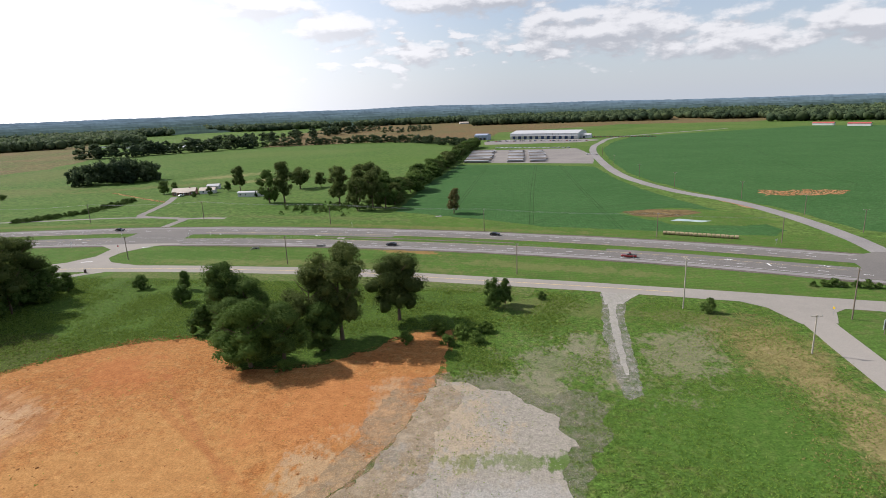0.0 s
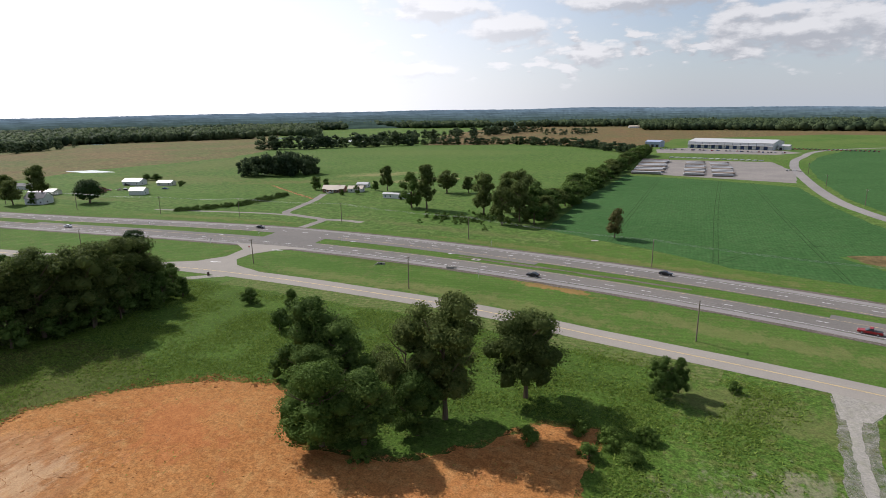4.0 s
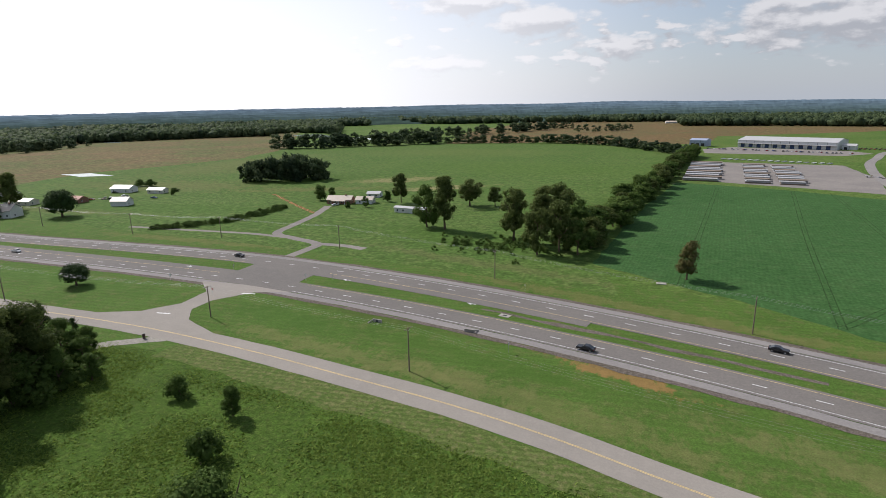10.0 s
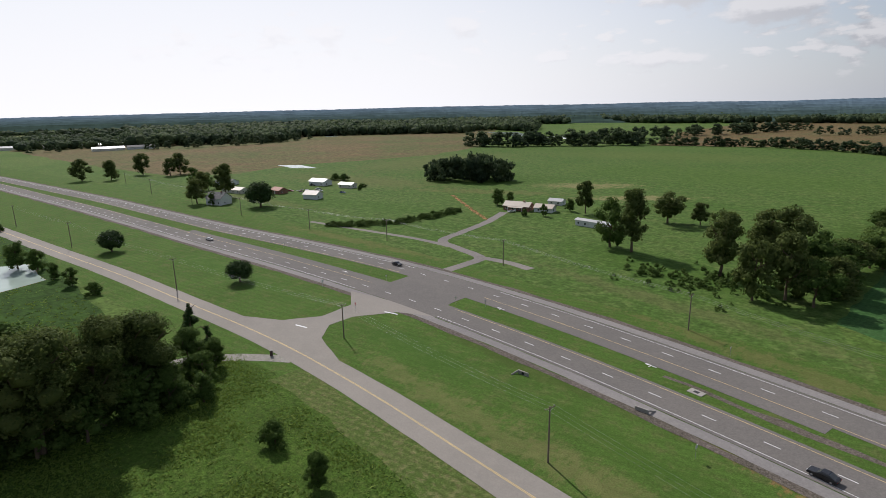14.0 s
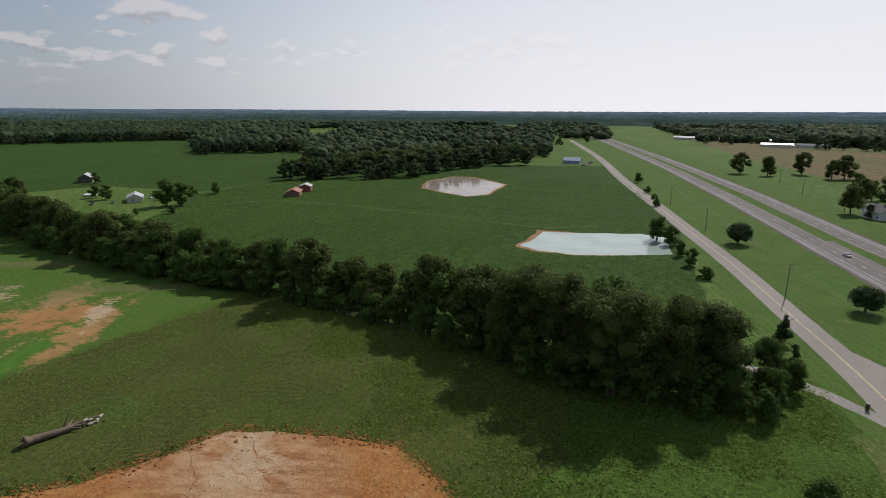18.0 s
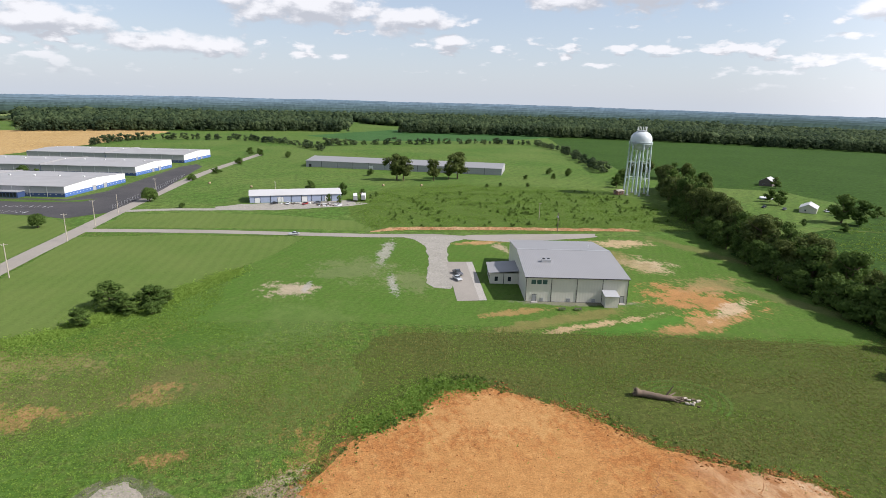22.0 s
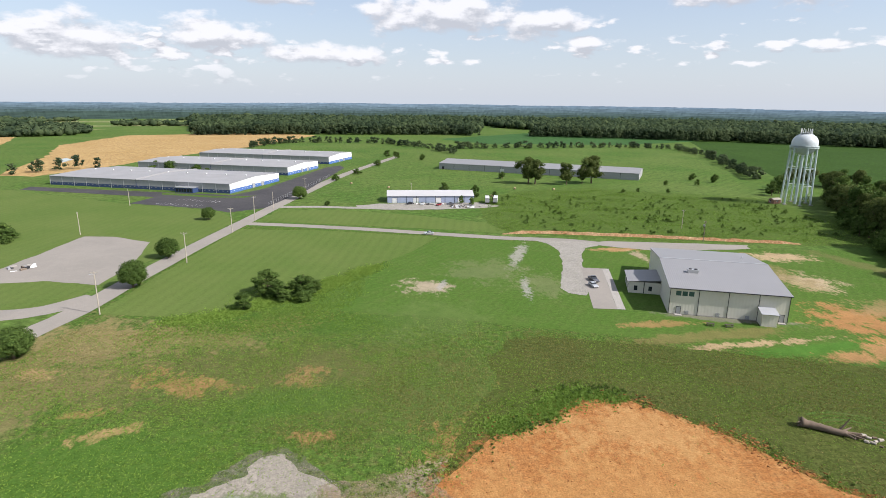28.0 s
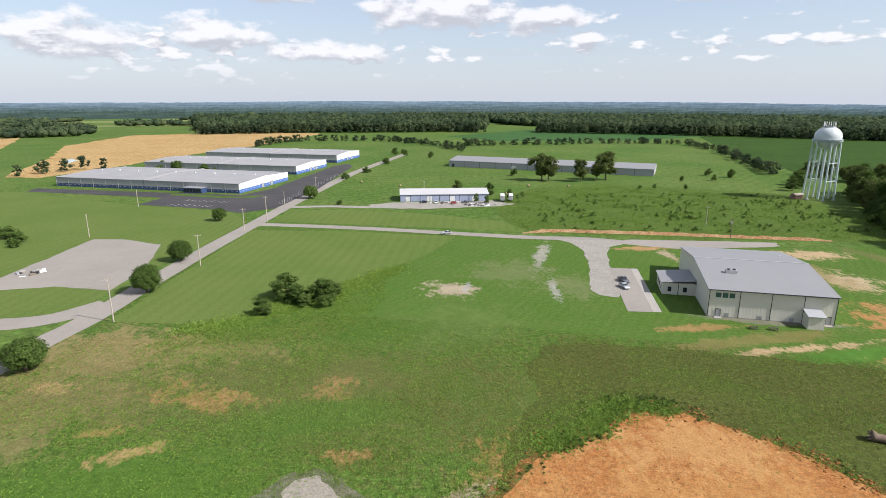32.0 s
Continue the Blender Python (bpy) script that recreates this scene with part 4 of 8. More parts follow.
    ribbon("pasture_track", spline([(-300, -100), (-362, -65), (-361, -7), (-346, 57), (-327, 119), (-338, 150)], 3), 0.9, -0.9, 0.04, STRIP, None, "pale trodden cattle track across the pasture", rough=1.0, category="track")
    # ponds
    S("pond_shore", [(-281, 112), (-297, 116), (-319, 119), (-319, 130), (-317, 141), (-322, 169), (-318, 180), (-284, 179), (-276.5, 158), (-272.5, 140), (-275, 121)], 0.04, CLAY, 1.5, 3, label="bare clay shore of a pond", category="shore")
    tagged(S("pond_water", [(-283, 114), (-298, 119), (-316, 122), (-317, 141), (-323, 169), (-318, 180), (-284, 179), (-277, 158), (-273, 140), (-277, 123)], 0.07, WATER, 1.0, 3), "milky green farm pond", "pond")
    S("pond_shore", [(-448, 20), (-489, 13), (-527, 27), (-527, 47), (-488, 82), (-429, 76), (-416, 62), (-431, 41)], 0.04, CLAY, 1.5, 3, label="bare clay shore of a pond", category="shore")
    tagged(S("pond_water", [(-450, 22), (-488, 16), (-523, 28), (-524, 46), (-486, 80), (-430, 74), (-418, 62), (-432, 42)], 0.07, WATER_MUD, 1.5, 3), "muddy brown farm pond", "pond")
    for pts in ([(-600, 470), (-560, 462), (-535, 478), (-580, 486)], [(-860, 1160), (-700, 1060), (-670, 1075), (-800, 1200)], [(86, 277), (100, 272), (105, 275), (92, 281)], [(290, 395), (330, 400), (330, 412), (292, 408)], [(-640, 1040), (-560, 1030), (-540, 1100), (-630, 1130)], [(-1150, 900), (-1050, 860), (-1040, 880), (-1140, 930)], [(330, -420), (350, -440), (356, -470), (338, -450)]):
        tagged(S("pond_water", pts, 0.08, WATER, 1.5, 4), "small pale pond in the fields", "pond")


land()


# ---- roads ----
def dashes(parent, line, offset, x0, x1, first=0.0, gap=12.19, length=3.05, width=0.2):
    L = offset_line(line, offset)
    vs, fs, s, nxt = [], [], 0.0, first
    me = None
    for p, q in zip(L, L[1:]):
        d = (q - p).length
        while nxt < s + d:
            a = p.lerp(q, (nxt - s) / d)
            way = (q - p).normalized()
            if x0 < a.x < x1:
                if me is None:
                    me = bpy.data.meshes.new("lane_dash")
                    me.from_pydata([(0, -width / 2, 0), (length, -width / 2, 0), (length, width / 2, 0), (0, width / 2, 0), (0, -width / 2, 0.012), (length, -width / 2, 0.012), (length, width / 2, 0.012), (0, width / 2, 0.012)], [], [(4, 5, 6, 7), (0, 1, 5, 4), (1, 2, 6, 5), (2, 3, 7, 6), (3, 0, 4, 7)])
                    me.materials.append(WHITE_LINE)
                o = new("lane_dash", me)
                o.matrix_world = Matrix.Translation((a.x, a.y, 0.1)) @ Matrix.Rotation(math.atan2(way.y, way.x), 4, "Z")
                o.parent = parent
            nxt += gap
        s += d


def highway():
    for line, name, out, label in ((NEAR, "highway_eastbound", -1, "grey asphalt carriageway of the divided highway"), (FAR, "highway_westbound", 1, "grey asphalt carriageway of the divided highway")):
        root = thing(name, Matrix.Identity(4), label, "road", "", "structure")
        ribbon("carriageway", line, 5.0, -5.0, 0.085, ASPHALT, root)
        a, b = (5.2 * out, 8.2 * out)
        ribbon("shoulder", line, max(a, b), min(a, b), 0.075, SHOULDER, root, "pale paved shoulder", rough=0.2)
        a, b = (8.0 * out, 10.2 * out)
        ribbon("gravel_edge", line, max(a, b), min(a, b), 0.065, BALLAST, root, "dark crushed stone edge", rough=1.0)
        for off, mat in ((4.0 * out, WHITE_LINE), (-3.9 * out, FADED_YELLOW)):
            for x0, x1 in ((-1200, -186), (-148, 118), (150, 400)):
                ribbon("edge_line", cut(line, x0, x1), off + 0.07, off - 0.07, 0.1, mat, root)
        dashes(root, line, 0.0, -520, 190, 2.0)
    # crossing and turn lanes between the carriageways
    sheet("median_crossing", [(-181, 258), (-182, 276), (-172, 281), (-150, 279), (-149, 258), (-160, 250), (-172, 250)], 0.08, ASPHALT, 0.4, 3, label="asphalt crossing through the grass median", category="road")
    ribbon("turn_lane", cut(FAR, -150, -40), -4.8, -8.4, 0.082, ASPHALT, None, "asphalt left-turn lane beside the median", category="road")
    ribbon("turn_lane", cut(NEAR, -330, -180), 8.6, 4.8, 0.082, ASPHALT, None, "asphalt left-turn lane beside the median", category="road")
    ribbon("turn_lane", cut(NEAR, 40, 135), 8.2, 4.8, 0.082, ASPHALT, None, "asphalt left-turn lane beside the median", category="road")
    sheet("median_crossing", [(122, 186), (140, 178), (156, 190), (158, 206), (142, 214), (128, 208)], 0.08, ASPHALT, 0.4, 3, label="asphalt crossing through the grass median", category="road")
    # crushed stone in the median ditch
    ribbon("ditch_stones", [p.lerp(q, 0.5) for p, q in zip(spline([(-78, 246), (-30, 237), (10, 228)]), spline([(-78, 265), (-30, 256), (10, 247)]))], 0.9, -0.9, 0.03, BALLAST, None, "broken stones along the median ditch", rough=1.5, category="stones")


highway()


def other_roads():
    front = thing("frontage_road", Matrix.Identity(4), "pale chipseal frontage road with a yellow centre line", "road", "", "structure")
    ribbon("surface", FRONT, 4.5, -4.5, 0.07, CHIPSEAL, front, rough=0.25)
    for off in (0.14, -0.14):
        ribbon("centre_line", cut(FRONT, -700, 60), off + 0.07, off - 0.07, 0.09, FADED_YELLOW, front)
    sheet("connector_road", [(-192, 209), (-178, 216), (-172, 226), (-173, 238), (-184, 247), (-160, 250), (-140, 250), (-150, 246), (-157, 243), (-164, 232), (-164, 223), (-158, 216), (-140, 209.5)], 0.076, CHIPSEAL, 0.4, 3, label="pale connecting road between frontage road and highway", category="road")
    side = thing("side_road", Matrix.Identity(4), "pale asphalt side road past the warehouses", "road", "", "structure")
    ribbon("surface", SIDE, 4.0, -4.0, 0.065, CHIPSEAL, side, rough=0.25)
    sheet("road_flare", [(60, 173), (70, 163), (77, 156), (80, 144), (89, 144), (93, 152), (104, 160), (112, 158)], 0.062, CHIPSEAL, 0.3, 3, label="pale chipseal flare where the side road meets the frontage road", category="road")
    lane = thing("lane", Matrix.Identity(4), "pale narrow lane to the metal workshop", "road", "", "structure")
    ribbon("surface", LANE, 3.3, -3.3, 0.06, CHIPSEAL, lane, rough=0.3)
    farm = thing("farm_road", Matrix.Identity(4), "pale paved road climbing to the depot", "road", "", "structure")
    ribbon("surface", FARM, 4.0, -4.0, 0.06, SHOULDER, farm, rough=0.3)
    sheet("driveway", [(-78, -112), (-84, -104), (-86, -92), (-84, -76), (-80, -58), (-76, -42), (-78, -36), (-83, -34), (-87, -42), (-89, -58), (-91, -72), (-95, -88), (-99, -97), (-106, -102), (-104, -108)], 0.066, GRAVEL, 0.7, 1.5, label="pale gravel drive to the workshop", category="drive", freq=0.3)
    sheet("apron", [(-100, -106), (-112, -110), (-140, -108), (-174, -104), (-170, -97), (-148, -95), (-126, -94), (-112, -99)], 0.058, CHIPSEAL, 0.6, 2, label="pale worn apron behind the workshop", category="yard")
    sheet("parking_lot", [(-89.2, -66.7), (-97, -65.3), (-89, -21.3), (-81.8, -22)], 0.072, CHIPSEAL, 0.1, 3, label="pale concrete parking lot beside the workshop", category="parking lot")
    sheet("pavement", [(-97, -65.3), (-99.4, -65), (-91.4, -21), (-89, -21.3)], 0.09, CONCRETE, 0.05, 4, label="pale concrete walk along the parking lot", category="pavement")
    sheet("drive_mouth", [(34, 172), (46, 170), (38, 160), (33, 160)], 0.058, GRAVEL, 0.4, 2, label="gravel mouth of the drive", category="drive")
    for k, (pts, w, lab) in enumerate((([(-176, 286), (-176, 300), (-178, 310), (-196, 316), (-211, 322), (-216, 342), (-222, 370), (-232, 398)], 2.4, "narrow grey drive to the farmhouse"),
                        ([(-178, 310), (-165, 311), (-152, 309)], 2.2, "short grey drive stub in the grass"),
                        ([(-196, 316), (-226, 317), (-262, 313), (-300, 309)], 1.6, "grass-grown track beside the highway"))):
        ribbon("farm_drive", spline(pts, 3), w, -w, 0.06 - 0.006 * k, YARD, None, lab, rough=0.5, category="drive")
    ribbon("dirt_track", spline([(-222, 372), (-240, 384), (-262, 400), (-300, 428)], 4), 1.3, -1.3, 0.05, CLAY_SCAR, None, "orange dirt track through the meadow", rough=1.0, category="track")
    ribbon("gravel_drive", spline([(-152, 203), (-164, 194), (-172, 184), (-176, 170)], 3), 2.0, -2.0, 0.06, GRAVEL, None, "pale gravel drive between the trees", rough=0.4, category="drive")
    ribbon("gravel_drive", spline([(60, -190), (36, -192), (10, -190), (-20, -196)], 4), 3.0, -3.0, 0.06, GRAVEL, None, "pale gravel drive to the white shed", rough=0.6, category="drive")
    sheet("gravel_yard", [(10, -186), (-20, -184), (-62, -192), (-74, -200), (-60, -212), (0, -205), (14, -196)], 0.064, GRAVEL, 1.5, 3, label="gravel yard before the white shed", category="yard")
    sheet("paved_lot", [(125, -40), (126, -112), (112, -112), (92, -102), (80, -66), (80, -42), (100, -46)], 0.06, CHIPSEAL, 0.8, 4, label="worn pale paved lot beside the side road", category="lot")
    ribbon("loop_road", spline([(74, -30), (82, -18), (96, -13), (125, -14)], 4), 4.6, -4.6, 0.062, CHIPSEAL, None, "pale loop road off the side road", rough=0.3, category="road")
    sheet("warehouse_asphalt", [(66, -186), (82, -172), (96, -182), (150, -198), (146, -222), (250, -248), (252, -262), (100, -232), (88, -262), (70, -400), (60, -420), (52, -400), (56, -260)], 0.07, BLACKTOP, 0.3, 4, label="dark asphalt court round the blue warehouses", category="lot")
    sheet("grass_island", [(112, -234), (150, -244), (196, -256), (195, -259), (150, -248), (112, -238)], 0.085, GRASS, 0.3, 3, label="narrow grass strip along the warehouse wall", category="grass")
    sheet("grass_island", [(84, -232), (100, -226), (150, -240), (146, -232), (110, -222), (90, -222)], 0.085, GRASS, 0.5, 3, label="kerbed grass island in the parking court", category="grass")


other_roads()


# ---- trees ----
def ico(sub):
    bm = bmesh.new()
    bmesh.ops.create_icosphere(bm, subdivisions=sub, radius=1.0)
    v = np.array([p.co[:] for p in bm.verts])
    f = np.array([[q.index for q in p.verts] for p in bm.faces])
    bm.free()
    return v, f


ICO1, ICO2 = ico(1), ico(2)


def fast_mesh(name, verts, tris, quads, material):
    """A mesh from arrays of corners, triangles and quads."""
    me = bpy.data.meshes.new(name)
    nt, nq = len(tris), len(quads)
    me.vertices.add(len(verts))
    me.vertices.foreach_set("co", np.asarray(verts, np.float32).ravel())
    loops = np.concatenate([np.asarray(tris, np.int32).ravel(), np.asarray(quads, np.int32).ravel()])
    me.loops.add(len(loops))
    me.loops.foreach_set("vertex_index", loops.astype(np.int32))
    me.polygons.add(nt + nq)
    me.polygons.foreach_set("loop_start", np.concatenate([np.arange(nt) * 3, nt * 3 + np.arange(nq) * 4]).astype(np.int32))
    me.update(calc_edges=True)
    me.validate()
    me.materials.append(material)
    return me


def cards(rng, centres, normals, size):
    """Small ragged leaf sprays: bent quads turned loosely along the normals."""
    n = len(centres)
    nn = normals + rng.normal(0, 0.42, (n, 3))
    nn /= np.linalg.norm(nn, axis=1, keepdims=True)
    ref = rng.normal(0, 1, (n, 3))
    u = np.cross(nn, ref)
    u /= np.linalg.norm(u, axis=1, keepdims=True)
    v = np.cross(nn, u)
    s = size * rng.uniform(0.6, 1.35, (n, 1))
    k = rng.uniform(0.35, 1.0, (n, 4, 1))
    c = centres[:, None, :] + s[:, None, :] * np.stack([-u, -v * 0.8, u, v * 0.8], 1) * k
    c[:, 0] += nn * s * 0.35
    return c.reshape(-1, 3), np.arange(4 * n).reshape(-1, 4)


CROWNS = {}


def crown_mesh(name, seed, material, lobes, spread, base, lift, n_cards, card, shape="broad", core=0.62):
    """A crown one unit high in all: lobes of leaf sprays round dim cores. spread: half width; base: where leaves begin."""
    rng = np.random.default_rng(seed)
    C, R = [], []
    sway = rng.uniform(0.72, 1.15, 8)
    for i in range(lobes * 2 if shape == "broad" else lobes):
        a = rng.uniform(0, 2 * math.pi)
        if shape == "cone":
            z = base + (1 - base) * rng.uniform(0.02, 0.93)
            w = spread * (1 - (z - base) / (1 - base)) * 0.75
            C.append((w * math.cos(a) * 0.8, w * math.sin(a) * 0.8, z))
            R.append(max(0.05, spread * 0.55 * (1.05 - (z - base) / (1 - base))))
        elif shape == "round":
            z = 1 - 1.7 * (i + 0.5) / lobes
            a = 2.4 * i
            w = math.sqrt(max(0.1, 1 - z * z)) * rng.uniform(0.55, 0.72) * spread
            C.append((w * math.cos(a), w * math.sin(a), 0.46 + 0.33 * z * rng.uniform(0.85, 1.1)))
            R.append(spread * rng.uniform(0.3, 0.46))
        else:
            z = base + (1 - base) * rng.uniform(0.08, 0.9)
            t = (z - base) / (1 - base)
            w = spread * sway[int(a * 1.27) % 8] * math.sqrt(max(0.06, 1 - (2 * t - lift) ** 2)) * rng.uniform(0.2, 0.95)
            C.append((w * math.cos(a), w * math.sin(a), z))
            R.append(spread * rng.uniform(0.2, 0.42))
    C, R = np.array(C), np.array(R)
    R = np.minimum(R, np.maximum(0.04, 1.0 - C[:, 2]))
    V, T, Q, nv = [], [], [], 0
    for c, r in zip(C, R):
        bumpy = 1 + 0.22 * rng.normal(0, 1, (len(ICO1[0]), 1))
        V.append(c + ICO1[0] * r * core * bumpy)
        T.append(ICO1[1] + nv)
        nv += len(ICO1[0])
    pick = rng.choice(len(C), n_cards, p=R ** 2 / (R ** 2).sum())
    d = rng.normal(0, 1, (n_cards, 3))
    d /= np.linalg.norm(d, axis=1, keepdims=True)
    d[:, 2] = np.where(d[:, 2] < -0.35, -d[:, 2], d[:, 2])
    pos = C[pick] + d * (R[pick] * rng.uniform(0.72, 1.16, n_cards))[:, None]
    pos[:, 2] = np.maximum(pos[:, 2], base * 0.8)
    # leaves only where no other lobe's core hides them
    q, f = cards(rng, pos, d, card)
    V.append(q)
    Q = f + nv
    if n_cards < 1000:
        CROWNS.setdefault(material.name, []).append((np.concatenate(V), np.concatenate(T), Q))
    return fast_mesh(name, np.concatenate(V), np.concatenate(T), Q, material)


def trunk_mesh(name, seed, r, top, limbs, spread, fork=0.35):
    rng = random.Random(seed)
    bm = bmesh.new()
    pts = [Vector((0, 0, -0.01))]
    for i in range(4):
        pts.append(Vector((rng.uniform(-0.02, 0.02), rng.uniform(-0.02, 0.02), top * (i + 1) / 4)))
    for i, (a, b) in enumerate(zip(pts, pts[1:])):
        tube(bm, a, b, r * (1.25 - 0.24 * i) if i else r * 1.4, r * (1.25 - 0.24 * (i + 1)), 7)
    for k in range(limbs):
        z = top * rng.uniform(fork, 0.95)
        a = 2 * math.pi * (k / max(1, limbs)) + rng.uniform(-0.4, 0.4)
        mid = Vector((spread * 0.4 * math.cos(a), spread * 0.4 * math.sin(a), z + 0.1))
        end = Vector((spread * 0.75 * math.cos(a + 0.2), spread * 0.75 * math.sin(a + 0.2), min(0.9, z + 0.24)))
        tube(bm, (0, 0, z), mid, r * 0.5, r * 0.34, 6)
        tube(bm, mid, end, r * 0.34, r * 0.12, 5)
    me = bpy.data.meshes.new(name)
    bm.to_mesh(me)
    bm.free()
    me.materials.append(BARK)
    return me


TREES = {}


def tree_kind(key, n, material, lobes, spread, base, lift, n_cards, card, shape="broad", trunk=0.018, top=0.7, limbs=6):
    TREES[key] = [(crown_mesh("crown", 31 * i + hash_key(key), material, lobes, spread, base, lift, n_cards, card, shape),
                   trunk_mesh("trunk", i + hash_key(key), trunk, top, limbs, spread)) for i in range(n)]


def hash_key(s):
    return sum((i + 3) * ord(c) for i, c in enumerate(s)) % 9973


tree_kind("oak", 3, LEAF_OLIVE, 30, 0.36, 0.2, 0.9, 15000, 0.0135)
tree_kind("tall_tree", 3, LEAF_OLIVE, 24, 0.27, 0.14, 0.95, 14000, 0.0125, trunk=0.016)
tree_kind("leafy_tree", 3, LEAF, 22, 0.34, 0.06, 0.8, 11000, 0.0155, trunk=0.02)
tree_kind("bright_tree", 2, LEAF_BRIGHT, 20, 0.36, 0.05, 0.7, 15000, 0.0135, trunk=0.02)
tree_kind("hedge_tree", 5, LEAF, 16, 0.4, 0.03, 0.75, 2100, 0.034, trunk=0.02)
tree_kind("hedge_oak", 3, LEAF_OLIVE, 15, 0.38, 0.06, 0.8, 2600, 0.032, trunk=0.02)
tree_kind("rusty_tree", 2, LEAF_RUST, 16, 0.36, 0.14, 0.8, 3000, 0.027, trunk=0.02)
tree_kind("cedar", 2, LEAF_DARK, 26, 0.3, 0.02, 0.5, 2800, 0.026, "cone", trunk=0.03, top=0.9, limbs=3)
tree_kind("bush", 4, LEAF, 11, 0.62, 0.0, 0.6, 1300, 0.055, trunk=0.03, top=0.4, limbs=5)
tree_kind("bright_bush", 3, LEAF_BRIGHT, 11, 0.72, 0.0, 0.5, 1300, 0.06, trunk=0.03, top=0.4, limbs=5)
tree_kind("round_tree", 3, LEAF, 30, 0.5, 0.0, 0.8, 6500, 0.03, "round", trunk=0.03, top=0.6)
tree_kind("lawn_tree", 2, LEAF_DARK, 26, 0.5, 0.08, 0.8, 4200, 0.032, "round", trunk=0.03, top=0.6)
tree_kind("far_tree", 5, LEAF_WOODS, 7, 0.42, 0.02, 0.75, 220, 0.07, trunk=0.02, limbs=3)
tree_kind("shrub", 4, LEAF, 6, 0.66, 0.0, 0.5, 220, 0.1, trunk=0.02, limbs=3)
tree_kind("mid_oak", 3, LEAF_OLIVE, 24, 0.36, 0.18, 0.9, 4200, 0.024, trunk=0.02)
tree_kind("mid_tall_tree", 3, LEAF_OLIVE, 22, 0.27, 0.14, 0.95, 4000, 0.022, trunk=0.018)
tree_kind("mid_leafy_tree", 3, LEAF, 20, 0.36, 0.04, 0.8, 3200, 0.028, trunk=0.02)
tree_kind("mid_bright_tree", 2, LEAF_BRIGHT, 18, 0.36, 0.04, 0.7, 3000, 0.03, trunk=0.02)
KIND_WORDS = {"oak": ("tree", "broad olive-green oak in full leaf"), "tall_tree": ("tree", "tall upright olive-green tree in full leaf"), "leafy_tree": ("tree", "dense mid-green broadleaf tree"),
              "bright_tree": ("tree", "low fresh-green leafy tree"), "hedge_tree": ("tree", "dark green hedgerow tree"), "hedge_oak": ("tree", "olive-green hedgerow tree"), "rusty_tree": ("tree", "tree with browning leaves"),
              "cedar": ("cedar", "dark pointed cedar"), "bush": ("bush", "rounded dark green bush"), "bright_bush": ("bush", "low bright green bush"), "round_tree": ("tree", "dense rounded green tree leafy to the ground"), "lawn_tree": ("tree", "round dark green trimmed tree"), "far_tree": ("tree", "distant dark green tree")}
plant_count = {}


MID = ("oak", "tall_tree", "leafy_tree", "bright_tree")


def plant(key, x, y, h, wide=1.0, where="", group=""):
    if key in MID and (y < 0 or y > 280 or x < -170):
        key = "mid_" + key
    i = plant_count.get(key, 0)
    plant_count[key] = i + 1
    crown, trunk = TREES[key][i % len(TREES[key])]
    cat, words = KIND_WORDS[key.removeprefix("mid_")]
    root = new("cedar_tree" if key == "cedar" else cat)
    root.matrix_world = Matrix.LocRotScale((x, y, 0), Euler((0, 0, 2.4 * i)), (h * wide, h * wide, h))
    tagged(root, (words + " " + where).strip(), cat, group)
    for nm, me in (("trunk", trunk), ("crown", crown)):
        o = new(nm, me)
        o.parent = root
    return root


def hedgerow(key_list, pts, spacing, h0, h1, spread, where, seed, wide=1.0):
    rng = random.Random(seed)
    L = spline(pts, spacing)
    for p in L:
        plant(rng.choice(key_list), p.x + rng.uniform(-spread, spread), p.y + rng.uniform(-spread, spread), rng.uniform(h0, h1), wide * rng.uniform(0.85, 1.15), where, "hedgerow trees")


def grove(name, spots, material, label, category="trees"):
    """Many far trees or bushes joined: spots of x, y, height and width factor."""
    rng = np.random.default_rng(len(spots))
    V, T, Q, nv = [], [], [], 0
    src = CROWNS[material.name]
    for i, (x, y, h, w) in enumerate(spots):
        v, t, q = src[i % len(src)]
        a = rng.uniform(0, 6.28)
        m = np.array(((math.cos(a), -math.sin(a), 0), (math.sin(a), math.cos(a), 0), (0, 0, 1)))
        V.append((v @ m.T) * (h * w, h * w, h) + (x, y, 0))
        T.append(t + nv)
        Q.append(q + nv)
        nv += len(v)
    me = fast_mesh(name, np.concatenate(V), np.concatenate(T), np.concatenate(Q), material)
    return tagged(new(name, me), label, category, "", "stuff")


def belt(pts, spacing, h0, h1, spread, where, seed, wide=1.0):
    rng = random.Random(seed)
    grove("tree_belt", [(p.x + rng.uniform(-spread, spread), p.y + rng.uniform(-spread, spread), rng.uniform(h0, h1), wide * rng.uniform(0.85, 1.2)) for p in spline(pts, spacing)], LEAF_WOODS, "belt of dark green trees " + where, "tree belt")


